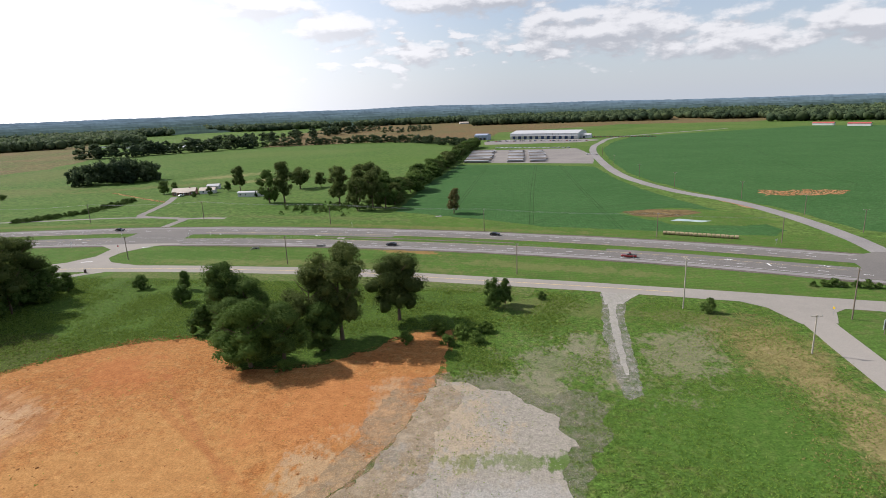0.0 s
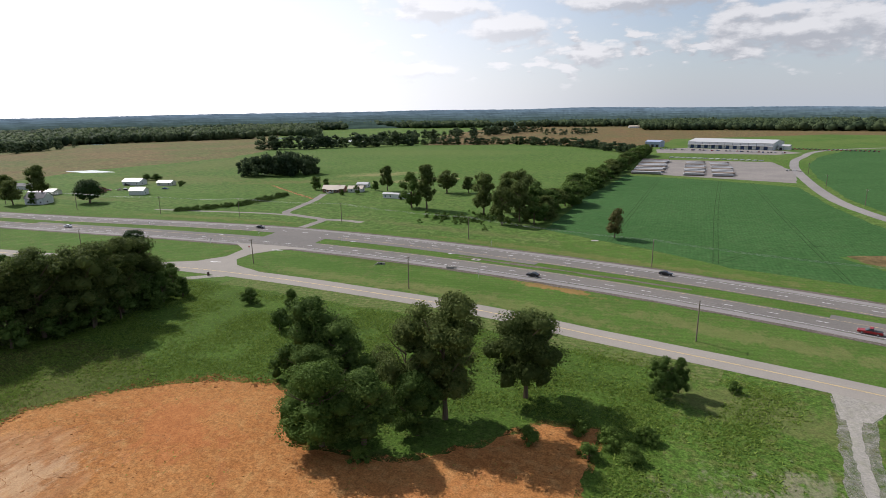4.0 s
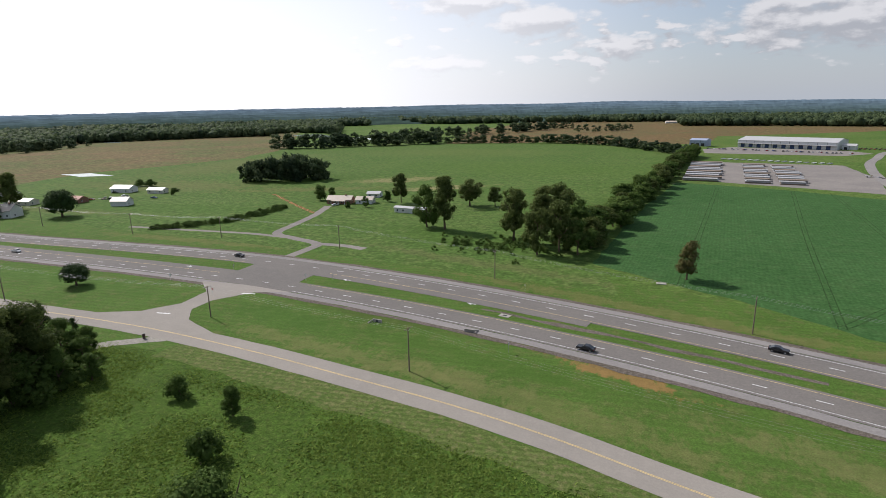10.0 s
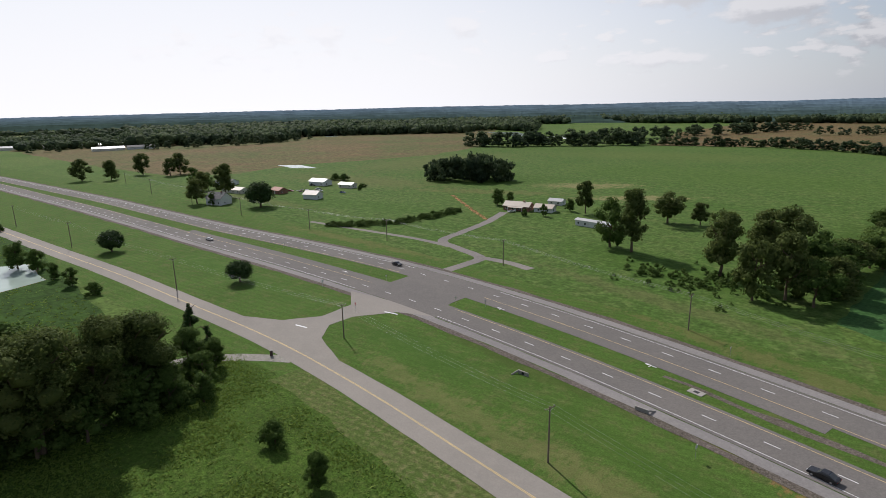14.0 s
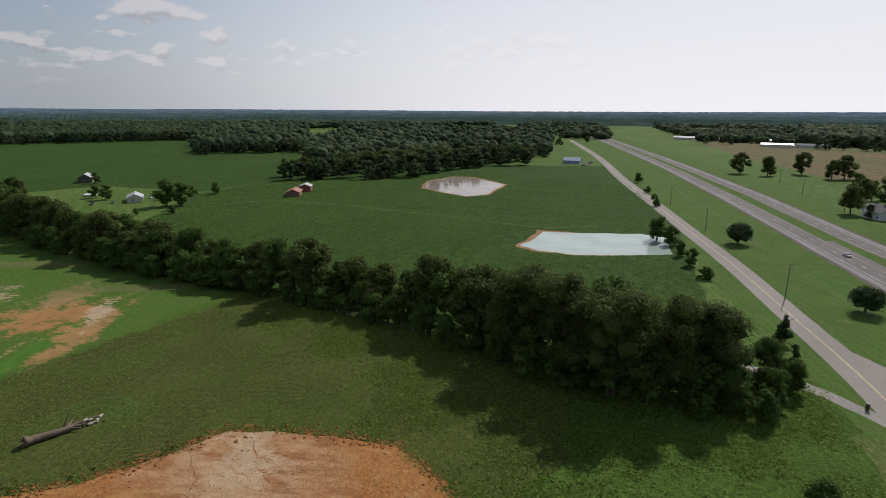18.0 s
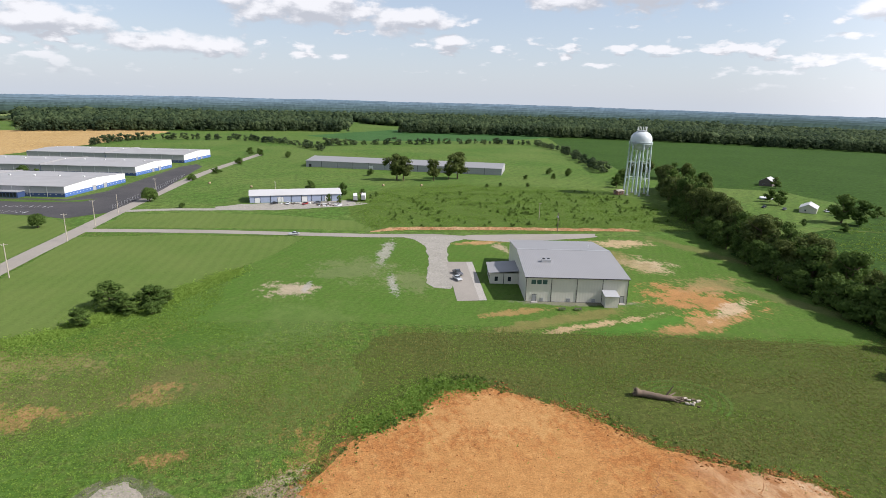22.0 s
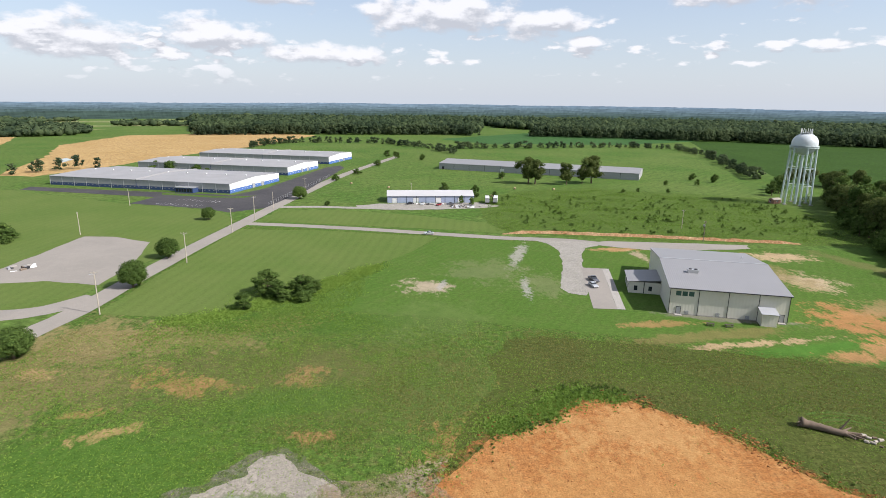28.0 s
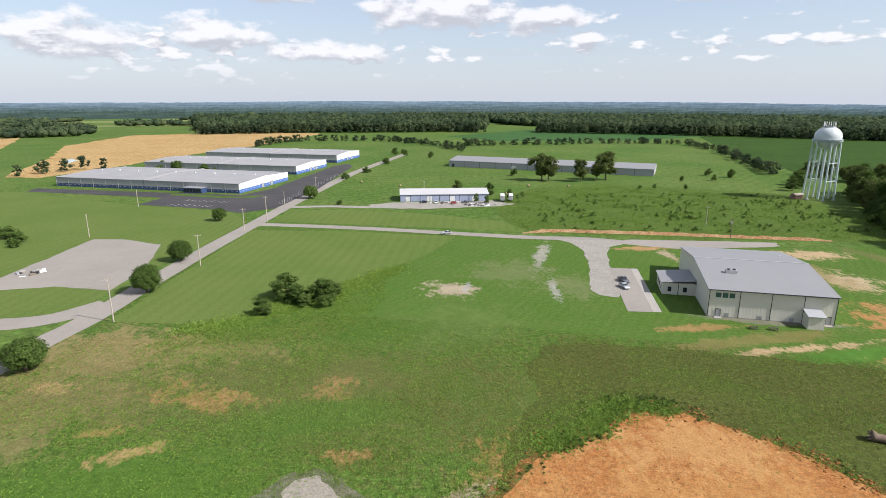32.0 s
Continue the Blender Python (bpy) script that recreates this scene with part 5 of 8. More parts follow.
def near_trees():
    w = "beside the orange clay"
    plant("tall_tree", -39, 135, 26, 1.05, w)
    plant("oak", -26, 148.5, 20, 1.15, w)
    plant("tall_tree", -46, 133, 21, 1.0, w)
    plant("bright_tree", -57, 119, 16.5, 1.3, w)
    plant("leafy_tree", -50, 122, 15, 1.3, w)
    plant("leafy_tree", -72, 141, 20, 1.1, w)
    plant("leafy_tree", -64, 138, 16, 1.3, w)
    plant("leafy_tree", -67, 131, 13, 1.3, w)
    plant("bright_tree", -62, 124, 13, 1.3, w)
    plant("bush", -79, 141, 8, 1.0, w)
    plant("leafy_tree", -42, 128, 13, 1.2, w)
    for x, y, h in ((-14, 139, 4), (-8, 137, 3.4), (-4, 133, 3), (-11, 131, 3), (-2, 140, 3), (-22, 133, 3), (-48, 117, 3)):
        plant("bright_bush", x, y, h, 1.1, "at the edge of the clay")
    plant("leafy_tree", 1, 157.5, 9.5, 1.0, "beside the frontage road")
    plant("leafy_tree", 4, 161, 8, 0.8, "beside the frontage road")
    plant("bush", 15, 165, 2.6, 1.0, "beside the frontage road")
    plant("bush", 60, 153, 4.2, 0.95, "in the grass by the frontage road")
    plant("bush", -122, 180, 5, 1.0, "in the weeds")
    plant("leafy_tree", -105, 178, 7, 1.0, "in the weeds")
    plant("bush", -99, 164, 6.5, 1.0, "in the weeds")
    for k in range(9):
        plant("bush", 99 + 2.9 * k, 175 - 0.45 * k, 1.7 + 0.5 * (k % 3), 1.2, "in a row on the verge")
    # the big clump west of the clay
    for x, y, h, k in ((-166, 127, 25, "oak"), (-157, 138, 26, "tall_tree"), (-152, 149, 25, "oak"), (-154, 160, 24, "tall_tree"), (-158, 169, 22, "oak"), (-175, 116, 21, "leafy_tree"), (-166, 174, 14, "leafy_tree"), (-164, 182, 12, "leafy_tree"), (-171, 190, 9, "cedar"), (-163, 188, 8, "leafy_tree"),
                       (-172, 132, 22, "oak"), (-174, 150, 22, "leafy_tree"), (-154, 164, 14, "leafy_tree"), (-150, 172, 10, "leafy_tree"), (-176, 116, 21, "hedge_oak"), (-181, 104, 19, "hedge_tree"), (-163, 150, 20, "leafy_tree"), (-164, 138, 22, "hedge_oak"), (-178, 127, 20, "hedge_tree")):
        plant(k, x, y, h * 0.97, 1.18, "in the roadside clump")
    hedgerow(["hedge_tree", "hedge_oak", "hedge_oak", "hedge_tree"], [(-184, 98), (-190, 75), (-198, 45), (-208, 8), (-216, -30), (-228, -65), (-240, -100), (-262, -150), (-280, -195), (-305, -240)], 6.0, 13, 21, 3.0, "in the pasture hedgerow", 5, 1.0)
    hedgerow(["hedge_tree", "bush"], [(-180, 92), (-193, 40), (-208, -30), (-236, -110), (-258, -160)], 5.0, 6, 11, 2.0, "in the pasture hedgerow", 6, 1.1)
    hedgerow(["hedge_tree", "hedge_oak"], [(-285, -200), (-320, -215), (-350, -270), (-330, -330)], 9.0, 10, 16, 5, "behind the water tower", 7)
    for x, y, h in ((-163, 122, 8), (-158, 130, 10), (-153, 140, 10), (-151, 148, 10), (-150, 156, 9), (-152, 166, 10), (-154, 174, 8), (-168, 114, 8), (-167, 108, 8), (-173, 101, 8), (-146, 166, 5), (-148, 178, 6), (-156, 182, 7), (-160, 170, 9), (-158, 158, 10), (-160, 142, 10)):
        plant("hedge_tree", x, y, h * 1.15, 1.2, "under the roadside clump")
    hedgerow(["mid_leafy_tree", "hedge_oak", "mid_oak"], [(-478, -92), (-520, -70), (-565, -45), (-615, -5), (-664, 38), (-700, 85)], 8.0, 13, 21, 7.0, "in the far tree line", 31, 1.15)
    hedgerow(["hedge_tree", "hedge_oak"], [(-490, -108), (-570, -66), (-640, -8), (-690, 50)], 9.0, 11, 18, 8.0, "in the far tree line", 32, 1.2)
    # frontage road and highway trees
    plant("lawn_tree", -224.5, 227, 8.5, 1.2, "on the mown verge")
    plant("lawn_tree", -313, 211.5, 10.5, 1.1, "on the mown verge")
    for x, y, h, k in ((-312, 176, 12, "leafy_tree"), (-303, 181, 9, "bright_tree"), (-283, 182, 7, "leafy_tree"), (-268, 184, 7, "leafy_tree"), (-250, 186, 4.5, "bush"), (-191, 194, 9, "cedar"), (-410, 187, 5, "bush"), (-440, 188, 4, "bush"), (-470, 187, 5, "bush"), (-530, 185, 8, "leafy_tree"), (-545, 186, 7, "leafy_tree")):
        plant(k, x, y, h, 1.1, "along the frontage road")


def far_trees():
    plant("rusty_tree", -20, 309, 14, 0.95, "alone at the edge of the bean crop")
    w = "on the farm lawn"
    for x, y, h, k, q in ((-134, 358, 27, "tall_tree", 0.95), (-145, 360, 22, "leafy_tree", 0.9), (-146, 426, 17, "oak", 1.3), (-193, 424, 19, "oak", 0.8), (-131, 431, 12, "oak", 1.1), (-94, 344, 26, "tall_tree", 1.0), (-84, 358, 24, "tall_tree", 1.05), (-70, 331, 22, "hedge_oak", 0.85), (-78, 325, 20, "hedge_oak", 0.8), (-62, 330, 15, "hedge_tree", 1.1), (-80, 372, 24, "oak", 1.0), (-66, 352, 20, "hedge_tree", 1.1), (-250, 415, 11, "leafy_tree", 1.2), (-244, 420, 9, "leafy_tree", 1.0), (-207, 402, 7, "leafy_tree", 0.9), (-216, 396, 4, "bush", 0.8), (-166, 388, 5, "cedar", 1.0), (-203, 424, 8, "leafy_tree", 1.0),
                          (-425, 322, 24, "oak", 0.95), (-368, 317, 17, "lawn_tree", 1.1), (-414, 296, 17, "oak", 1.1), (-400, 300, 9, "leafy_tree", 1), (-455, 318, 17, "hedge_oak", 1.1), (-470, 330, 14, "hedge_tree", 1.1), (-603, 364, 21, "hedge_oak", 1), (-633, 340, 21, "hedge_oak", 1), (-520, 340, 14, "hedge_tree", 1), (-372, 402, 4, "bush", 0.8), (-440, 430, 6, "bush", 1.5), (-430, 432, 6, "bush", 1.5), (-385, 416, 3, "bush", 2)):
        plant(k, x, y, h, q, w)
    hedgerow(["hedge_tree", "hedge_oak", "hedge_tree"], [(-62, 340), (-56, 390), (-52, 450), (-46, 520), (-40, 590), (-30, 700), (-20, 790)], 6, 9, 15, 4.5, "in the hedge beside the bean crop", 11, 1.4)
    belt([(-20, 800), (-60, 860), (-110, 930), (-180, 975), (-260, 985), (-400, 952)], 5, 9, 15, 4, "in the hedge behind the meadow", 12, 1.5)
    belt([(-400, 952), (-455, 905), (-510, 860), (-560, 820), (-600, 800)], 5, 15, 24, 12, "in the hedge behind the meadow", 13, 1.3)
    belt([(-560, 900), (-500, 1030), (-430, 1180), (-360, 1350), (-300, 1500)], 9, 13, 22, 14, "in the hedge behind the meadow", 14, 1.3)
    belt([(-250, 1330), (-190, 1340), (-150, 1420)], 14, 12, 18, 10, "in the stubble field", 15, 1.3)
    belt([(-462, -96), (-490, -60), (-508, -22), (-552, 2), (-597, 18), (-632, 52), (-652, 84)], 8, 13, 22, 6, "behind the pasture", 31, 1.1)
    belt([(-505, -40), (-560, -20), (-620, 12), (-680, 50)], 9, 12, 20, 9, "behind the pasture", 32, 1.1)
    belt([(-700, 60), (-760, 80), (-880, 60), (-980, 92), (-1133, 62), (-1260, 108)], 14, 9, 16, 16, "along the frontage road", 33, 1.1)
    belt([(-1011, 482), (-985, 560), (-963, 632), (-985, 700), (-1012, 778)], 10, 9, 16, 10, "behind the brown meadow", 34, 1.2)
    belt([(-1090, 330), (-1160, 470), (-1230, 600), (-1180, 760)], 16, 8, 15, 22, "behind the brown meadow", 35, 1.2)
    rng = random.Random(36)
    grove("town_trees", [(rng.uniform(-2050, -1250), rng.choice((rng.uniform(20, 118), rng.uniform(330, 760))), rng.uniform(9, 17), rng.uniform(0.9, 1.4)) for k in range(190)], LEAF_WOODS, "scattered dark green trees round the far town", "trees")
    for x, y, h in ((-627, 285, 20), (-612, 305, 18), (-597, 352, 17), (-1060, 144, 12)):
        plant("hedge_oak", x, y, h, 1.1, "beside the highway verge")
    rng = random.Random(3)
    spots = []
    for k in range(58):
        a, r = rng.uniform(0, 6.28), math.sqrt(rng.random())
        spots.append((-345 + 36 * r * math.cos(a), 500 + 26 * r * math.sin(a) + 12 * r * math.cos(a), (25 - 11 * r * r) * rng.uniform(0.8, 1.0), 0.85))
    grove("copse", spots, LEAF_WOODS, "round dark green copse in the meadow", "copse")
    # south
    for x, y, h, k, q in ((72, -77, 8.5, "round_tree", 1.05), (67, -40, 9.8, "round_tree", 0.95), (85, -152, 7, "round_tree", 1.05), (53, -220, 8.6, "round_tree", 1.15), (31, -197, 3, "bush", 1.1), (68, 14, 8, "round_tree", 1.2), (21, -34, 8, "leafy_tree", 1.7), (17, -30, 6, "leafy_tree", 1.6), (9.5, -32, 7.5, "leafy_tree", 1.6), (24, -20, 5, "leafy_tree", 1.6), (14, -27, 4, "leafy_tree", 1.8), (6, -36, 4.5, "leafy_tree", 1.6), (34, -352, 5, "bush", 1.4), (45, -310, 5, "bush", 1.3), (22, -420, 6, "bush", 1.2),
                          (-107, -302, 21, "oak", 1.2), (-112, -300, 19, "oak", 1.2), (-136, -297, 17, "oak", 1.0), (-150, -304, 16, "oak", 0.8), (-158, -306, 22, "oak", 1.2), (-60, -228, 9, "leafy_tree", 0.9), (-40, -236, 10, "leafy_tree", 1.0), (-72, -222, 6, "leafy_tree", 1.0), (-50, -206, 5.5, "bright_tree", 0.8), (-56, -203, 5, "bright_tree", 0.9), (8, -27, 4, "bush", 1.2)):
        plant(k, x, y, h, q, "beside the lane" if k == "round_tree" else "on the grass beside the lane")
    rng = random.Random(8)
    grove("scrub", [(rng.uniform(-245, -75), rng.uniform(-235, -122), rng.uniform(0.7, 2.0), rng.uniform(0.8, 1.3)) for k in range(260)], LEAF, "low shrubs scattered over the scrubby meadow", "shrubs")
    rng = random.Random(18)
    line = spline([(-279, 308), (-268, 322), (-258, 342), (-255, 362), (-258, 384)], 1.2)
    grove("scrub", [(p.x + rng.uniform(-5, 5), p.y + rng.uniform(-3, 3), rng.uniform(1.0, 2.8), rng.uniform(0.9, 1.5)) for p in line for k in range(3)], LEAF, "bushy weeds along the farm ditch", "shrubs")
    grove("scrub", [(rng.gauss(-98, 16), rng.gauss(332, 9), rng.uniform(0.8, 3.0), rng.uniform(0.9, 1.5)) for k in range(90)], LEAF, "green undergrowth under the farm trees", "shrubs")
    for x, y, h in ((-341, -166, 10), (-352, -128, 8), (-368, -120, 7), (-382, -112, 8), (-330, -110, 17), (-336, -104, 14), (-310, -90, 5), (-404, -236, 9), (-300, -106, 4), (-345, -178, 9)):
        plant("hedge_tree", x, y, h, 1.15, "round the house behind the hedgerow")
    belt([(213, -626), (190, -720), (120, -740), (42, -726), (-28, -640), (-60, -560)], 5, 5, 11, 6, "in the hedge before the woods", 21, 1.2)
    belt([(-60, -640), (-138, -661), (-347, -688), (-372, -581), (-330, -420), (-305, -340)], 5, 5, 11, 5, "in the hedge before the woods", 22, 1.2)
    belt([(330, -300), (300, -350), (270, -380)], 14, 8, 14, 6, "beside the wheat", 23, 1.2)
    for x, y, h in ((172, -118, 5), (164, -114, 5.5), (156, -107, 4.5), (150, -98, 3.5), (206, -143, 6), (200, -139, 5)):
        plant("bush", x, y, h, 1.5, "on the weedy mound beside the lot")
    for x, y, h in ((-90, -330, 6), (-20, -480, 7), (8, -500, 7), (20, -515, 8), (12, -525, 6), (-250, -330, 6), (-262, -318, 7), (-240, -300, 5), (-180, -262, 3), (-200, -258, 3.4), (-168, -258, 3), (-215, -300, 4), (-282, -262, 10), (-290, -275, 11), (-300, -290, 10), (-270, -250, 9)):
        plant("hedge_tree", x, y, h, 1.3, "on the slope behind the meadow")
    for x, y, h in ((170, -350, 7), (200, -365, 9), (215, -372, 8), (160, -345, 5), (128, 0, 6)):
        plant("bush", x, y, h, 1.3, "behind the blue warehouses")


def woods(name, a0, a1, r0, r1, thin, seed, label, h0=14, h1=22, hole=0.0):
    """Woods in a wedge round the plot, bearings counted to the left from +y; lumps grow with the distance."""
    rng = np.random.default_rng(seed)
    V, T, nv, Q = [], [], 0, []
    r = r0
    qv = []
    while r < r1:
        step = max(10.5, r / 100)
        n = max(1, int(radians(a1 - a0) * r / step))
        for k in range(n):
            a = radians(a0) + radians(a1 - a0) * (k + rng.uniform(-0.4, 0.4)) / n
            rr = r + rng.uniform(-0.5, 0.5) * step
            x, y = -32 - rr * math.sin(a), 130 + rr * math.cos(a)
            if rng.random() > thin or (hole and noise.noise((x / 330, y / 330, seed)) > 0.55 - hole):
                continue
            if -60 < y - (0.0 * x + 250) < 90 and x < -200:
                continue
            w = step * rng.uniform(0.5, 1.0)
            h = rng.uniform(h0, h1)
            src = ICO2 if rr < 1100 else ICO1
            b = 1 + 0.15 * rng.normal(0, 1, (len(src[0]), 1))
            V.append(np.array((x, y, h * 0.5)) + src[0] * b * (w, w, h * 0.52))
            T.append(src[1] + nv)
            nv += len(src[0])
            if rr < 2300:
                m = 20 if r < r0 * 1.2 else 10 if r < r0 * 1.5 else 5
                d = rng.normal(0, 1, (m, 3))
                d /= np.linalg.norm(d, axis=1, keepdims=True)
                d[:, 2] = np.abs(d[:, 2])
                c, f = cards(rng, np.array((x, y, h * 0.5)) + d * (w, w, h * 0.52) * rng.uniform(0.9, 1.15, (m, 1)), d, 0.3 * w)
                qv.append(c)
        r += step
    V = np.concatenate(V)
    nq = 0
    if qv:
        qv = np.concatenate(qv)
        nq = len(qv) // 4
        Q = np.arange(4 * nq).reshape(-1, 4) + len(V)
        V = np.concatenate([V, qv])
    me = fast_mesh(name, V, np.concatenate(T), Q if nq else np.zeros((0, 4), int), LEAF_WOODS)
    tagged(new(name, me), label, "woods", "", "stuff")


def woods_edge(a0, a1, r0, rows, thin, seed, label, h0=12, h1=20, hole=0.0):
    """Single trees along the near edge of the woods."""
    rng = random.Random(seed)
    spots = []
    for k in range(rows):
        r = r0 - 10 + 9.5 * k
        n = int(radians(a1 - a0) * r / 9.5)
        for i in range(n):
            a = radians(a0) + radians(a1 - a0) * (i + rng.uniform(-0.5, 0.5)) / n
            rr = r + rng.uniform(-6, 6) + 14 * noise.noise((a * 30, seed, 0.5))
            x, y = -32 - rr * math.sin(a), 130 + rr * math.cos(a)
            if rng.random() > thin or (hole and noise.noise((x / 330, y / 330, seed)) > 0.55 - hole) or (190 < y < 340 and x < -200):
                continue
            spots.append((x, y, rng.uniform(h0, h1), rng.uniform(0.8, 1.15)))
    grove("woods_edge", spots, LEAF_WOODS, label, "woods")


def all_woods():
    rim = "single dark green trees along the edge of the woods"
    woods_edge(141, 203, 1120, 4, 0.95, 8, rim, 14, 22, 0.16)
    woods_edge(203, 226, 980, 6, 0.45, 9, rim, 9, 17, 0.45)
    woods_edge(127, 141, 1110, 4, 0.9, 7, rim, 11, 18, 0.1)
    woods_edge(117, 127, 790, 5, 0.85, 17, rim, 11, 18, 0.15)
    woods_edge(103, 117, 600, 8, 0.5, 6, rim, 9, 17, 0.34)
    woods_edge(93, 103, 720, 6, 0.6, 16, rim, 9, 16, 0.3)
    woods_edge(54, 72, 1120, 4, 0.7, 4, rim, 12, 20, 0.3)
    woods_edge(34, 56, 1300, 3, 0.8, 3, rim, 12, 20, 0.25)
    lab = "dark green broadleaf woods towards the horizon"
    woods("woods", -28, 1, 1500, 2050, 0.9, 1, lab, hole=0.1)
    woods("woods", 1, 34, 1800, 2100, 0.8, 2, lab, hole=0.3)
    woods("woods", 34, 56, 1300, 2050, 0.7, 3, lab, hole=0.25)
    woods("woods", 54, 72, 1120, 1950, 0.55, 4, lab, hole=0.3)
    woods("woods", 72, 92, 1150, 1950, 0.34, 5, lab, 8, 15, hole=0.38)
    woods("woods", 93, 103, 770, 1950, 0.4, 16, lab, 8, 17, hole=0.4)
    woods("woods", 103, 117, 655, 1950, 0.42, 6, lab, 8, 17, hole=0.36)
    woods("woods", 117, 127, 830, 1950, 0.55, 17, lab, 9, 18, hole=0.28)
    woods("woods", 127, 141, 1145, 1950, 0.85, 7, lab, 12, 18, hole=0.15)
    woods("woods", 141, 203, 1150, 2000, 0.92, 8, lab, hole=0.16)
    woods("woods", 203, 232, 1150, 1950, 0.45, 9, lab, 9, 15, hole=0.48)
    woods("woods", -60, -28, 1300, 2000, 0.6, 10, lab, hole=0.3)


def distance():
    """Low wooded ridges round the horizon, haze painted on: bluer and brighter with distance."""
    # radius, top height, share of painted haze
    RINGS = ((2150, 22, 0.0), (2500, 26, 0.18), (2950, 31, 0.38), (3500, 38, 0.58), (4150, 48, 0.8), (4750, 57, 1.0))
    for k, (R, top, far) in enumerate(RINGS):
        m, nt, b = base_material("haze_painted_ridge", 1.0, 0.0)
        tc = nt.nodes.new("ShaderNodeTexCoord").outputs["Object"]
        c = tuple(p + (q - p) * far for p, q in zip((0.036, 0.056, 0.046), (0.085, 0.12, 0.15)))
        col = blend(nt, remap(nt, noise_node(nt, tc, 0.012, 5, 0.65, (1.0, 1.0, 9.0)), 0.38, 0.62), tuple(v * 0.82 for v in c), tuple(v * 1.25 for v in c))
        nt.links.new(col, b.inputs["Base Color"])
        # the glow stands in for haze too and grows with distance; no real source
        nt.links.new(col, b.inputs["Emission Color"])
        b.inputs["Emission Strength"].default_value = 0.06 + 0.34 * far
        rng = random.Random(k)
        vs, fs, n = [], [], 1800
        for i in range(n):
            a = 2 * math.pi * i / n
            bearing = a - math.pi / 2
            sway = 1 + far * (0.42 * math.cos(2 * (bearing - 0.14)) + 0.2 * math.sin(bearing) - 0.38)
            h = top * sway * (0.9 + 0.2 * noise.noise((5 * math.cos(a), 5 * math.sin(a), k))) + 1.5 * noise.noise((70 * math.cos(a), 70 * math.sin(a), k)) + rng.uniform(-1.3, 1.3)
            for rr, z in ((R - 160, -1), (R - 30, h * 0.8), (R, h), (R + 200, -1)):
                vs.append((rr * math.cos(a), rr * math.sin(a), z))
        for i in range(n):
            j = (i + 1) % n
            for s in (0, 1, 2):
                fs.append((4 * i + s, 4 * i + s + 1, 4 * j + s + 1, 4 * j + s))
        tagged(mesh_object("backdrop", vs, fs, m), "wooded ridge on the horizon, haze painted on", "hills", "", "structure")


near_trees()
far_trees()
all_woods()
distance()

# ---- buildings ----
def quad_slab(bm, corners, thick):
    """A sloping slab under four corners, given in order."""
    c = [Vector(p) for p in corners]
    n = (c[1] - c[0]).cross(c[3] - c[0]).normalized()
    if n.z < 0:
        n = -n
    top = [bm.verts.new(p) for p in c]
    low = [bm.verts.new(p - n * thick) for p in c]
    bm.faces.new(top)
    bm.faces.new(low[::-1])
    for i in range(4):
        j = (i + 1) % 4
        bm.faces.new((top[j], top[i], low[i], low[j]))
    bmesh.ops.recalc_face_normals(bm, faces=bm.faces[:])
    return bm


def gable_walls(bm, w, d, eave, ridge, along="x", t=0.2):
    """Four walls with thickness, gables under a ridge that runs along x or y."""
    box(bm, 0, w, 0, t, 0, eave)
    box(bm, 0, w, d - t, d, 0, eave)
    box(bm, 0, t, t, d - t, 0, eave)
    box(bm, w - t, w, t, d - t, 0, eave)
    if along == "x":
        for x in (0.0, w - t):
            a = [bm.verts.new((x, y, z)) for y, z in ((0, eave), (d, eave), (d / 2, ridge))]
            b = [bm.verts.new((x + t, y, z)) for y, z in ((0, eave), (d, eave), (d / 2, ridge))]
            bm.faces.new(a), bm.faces.new(b)
    else:
        for y in (0.0, d - t):
            a = [bm.verts.new((x, y, z)) for x, z in ((0, eave), (w, eave), (w / 2, ridge))]
            b = [bm.verts.new((x, y + t, z)) for x, z in ((0, eave), (w, eave), (w / 2, ridge))]
            bm.faces.new(a), bm.faces.new(b)
    return bm


def window(parent, x, y, z, w, h, face="front", frame_mat=None):
    """A window set on a wall: frame and dark pane. front: looks to -y; left: looks to -x."""
    fr, pane = bmesh.new(), bmesh.new()
    e = 0.09
    if face in ("front", "back"):
        s = -1 if face == "front" else 1
        a, b = sorted((y, y + s * 0.06))
        for q in ((x - w / 2, x + w / 2, a, b, z, z + e), (x - w / 2, x + w / 2, a, b, z + h - e, z + h), (x - w / 2, x - w / 2 + e, a, b, z + e, z + h - e), (x + w / 2 - e, x + w / 2, a, b, z + e, z + h - e)):
            box(fr, *q)
        a, b = sorted((y, y + s * 0.03))
        box(pane, x - w / 2 + e, x + w / 2 - e, a, b, z + e, z + h - e)
    else:
        s = -1 if face == "left" else 1
        a, b = sorted((x, x + s * 0.06))
        for q in ((a, b, y - w / 2, y + w / 2, z, z + e), (a, b, y - w / 2, y + w / 2, z + h - e, z + h), (a, b, y - w / 2, y - w / 2 + e, z + e, z + h - e), (a, b, y + w / 2 - e, y + w / 2, z + e, z + h - e)):
            box(fr, *q)
        a, b = sorted((x, x + s * 0.03))
        box(pane, a, b, y - w / 2 + e, y + w / 2 - e, z + e, z + h - e)
    wob = part("window", fr, frame_mat or WHITE, parent)
    part("pane", pane, GLASS_DARK, wob)
    return wob


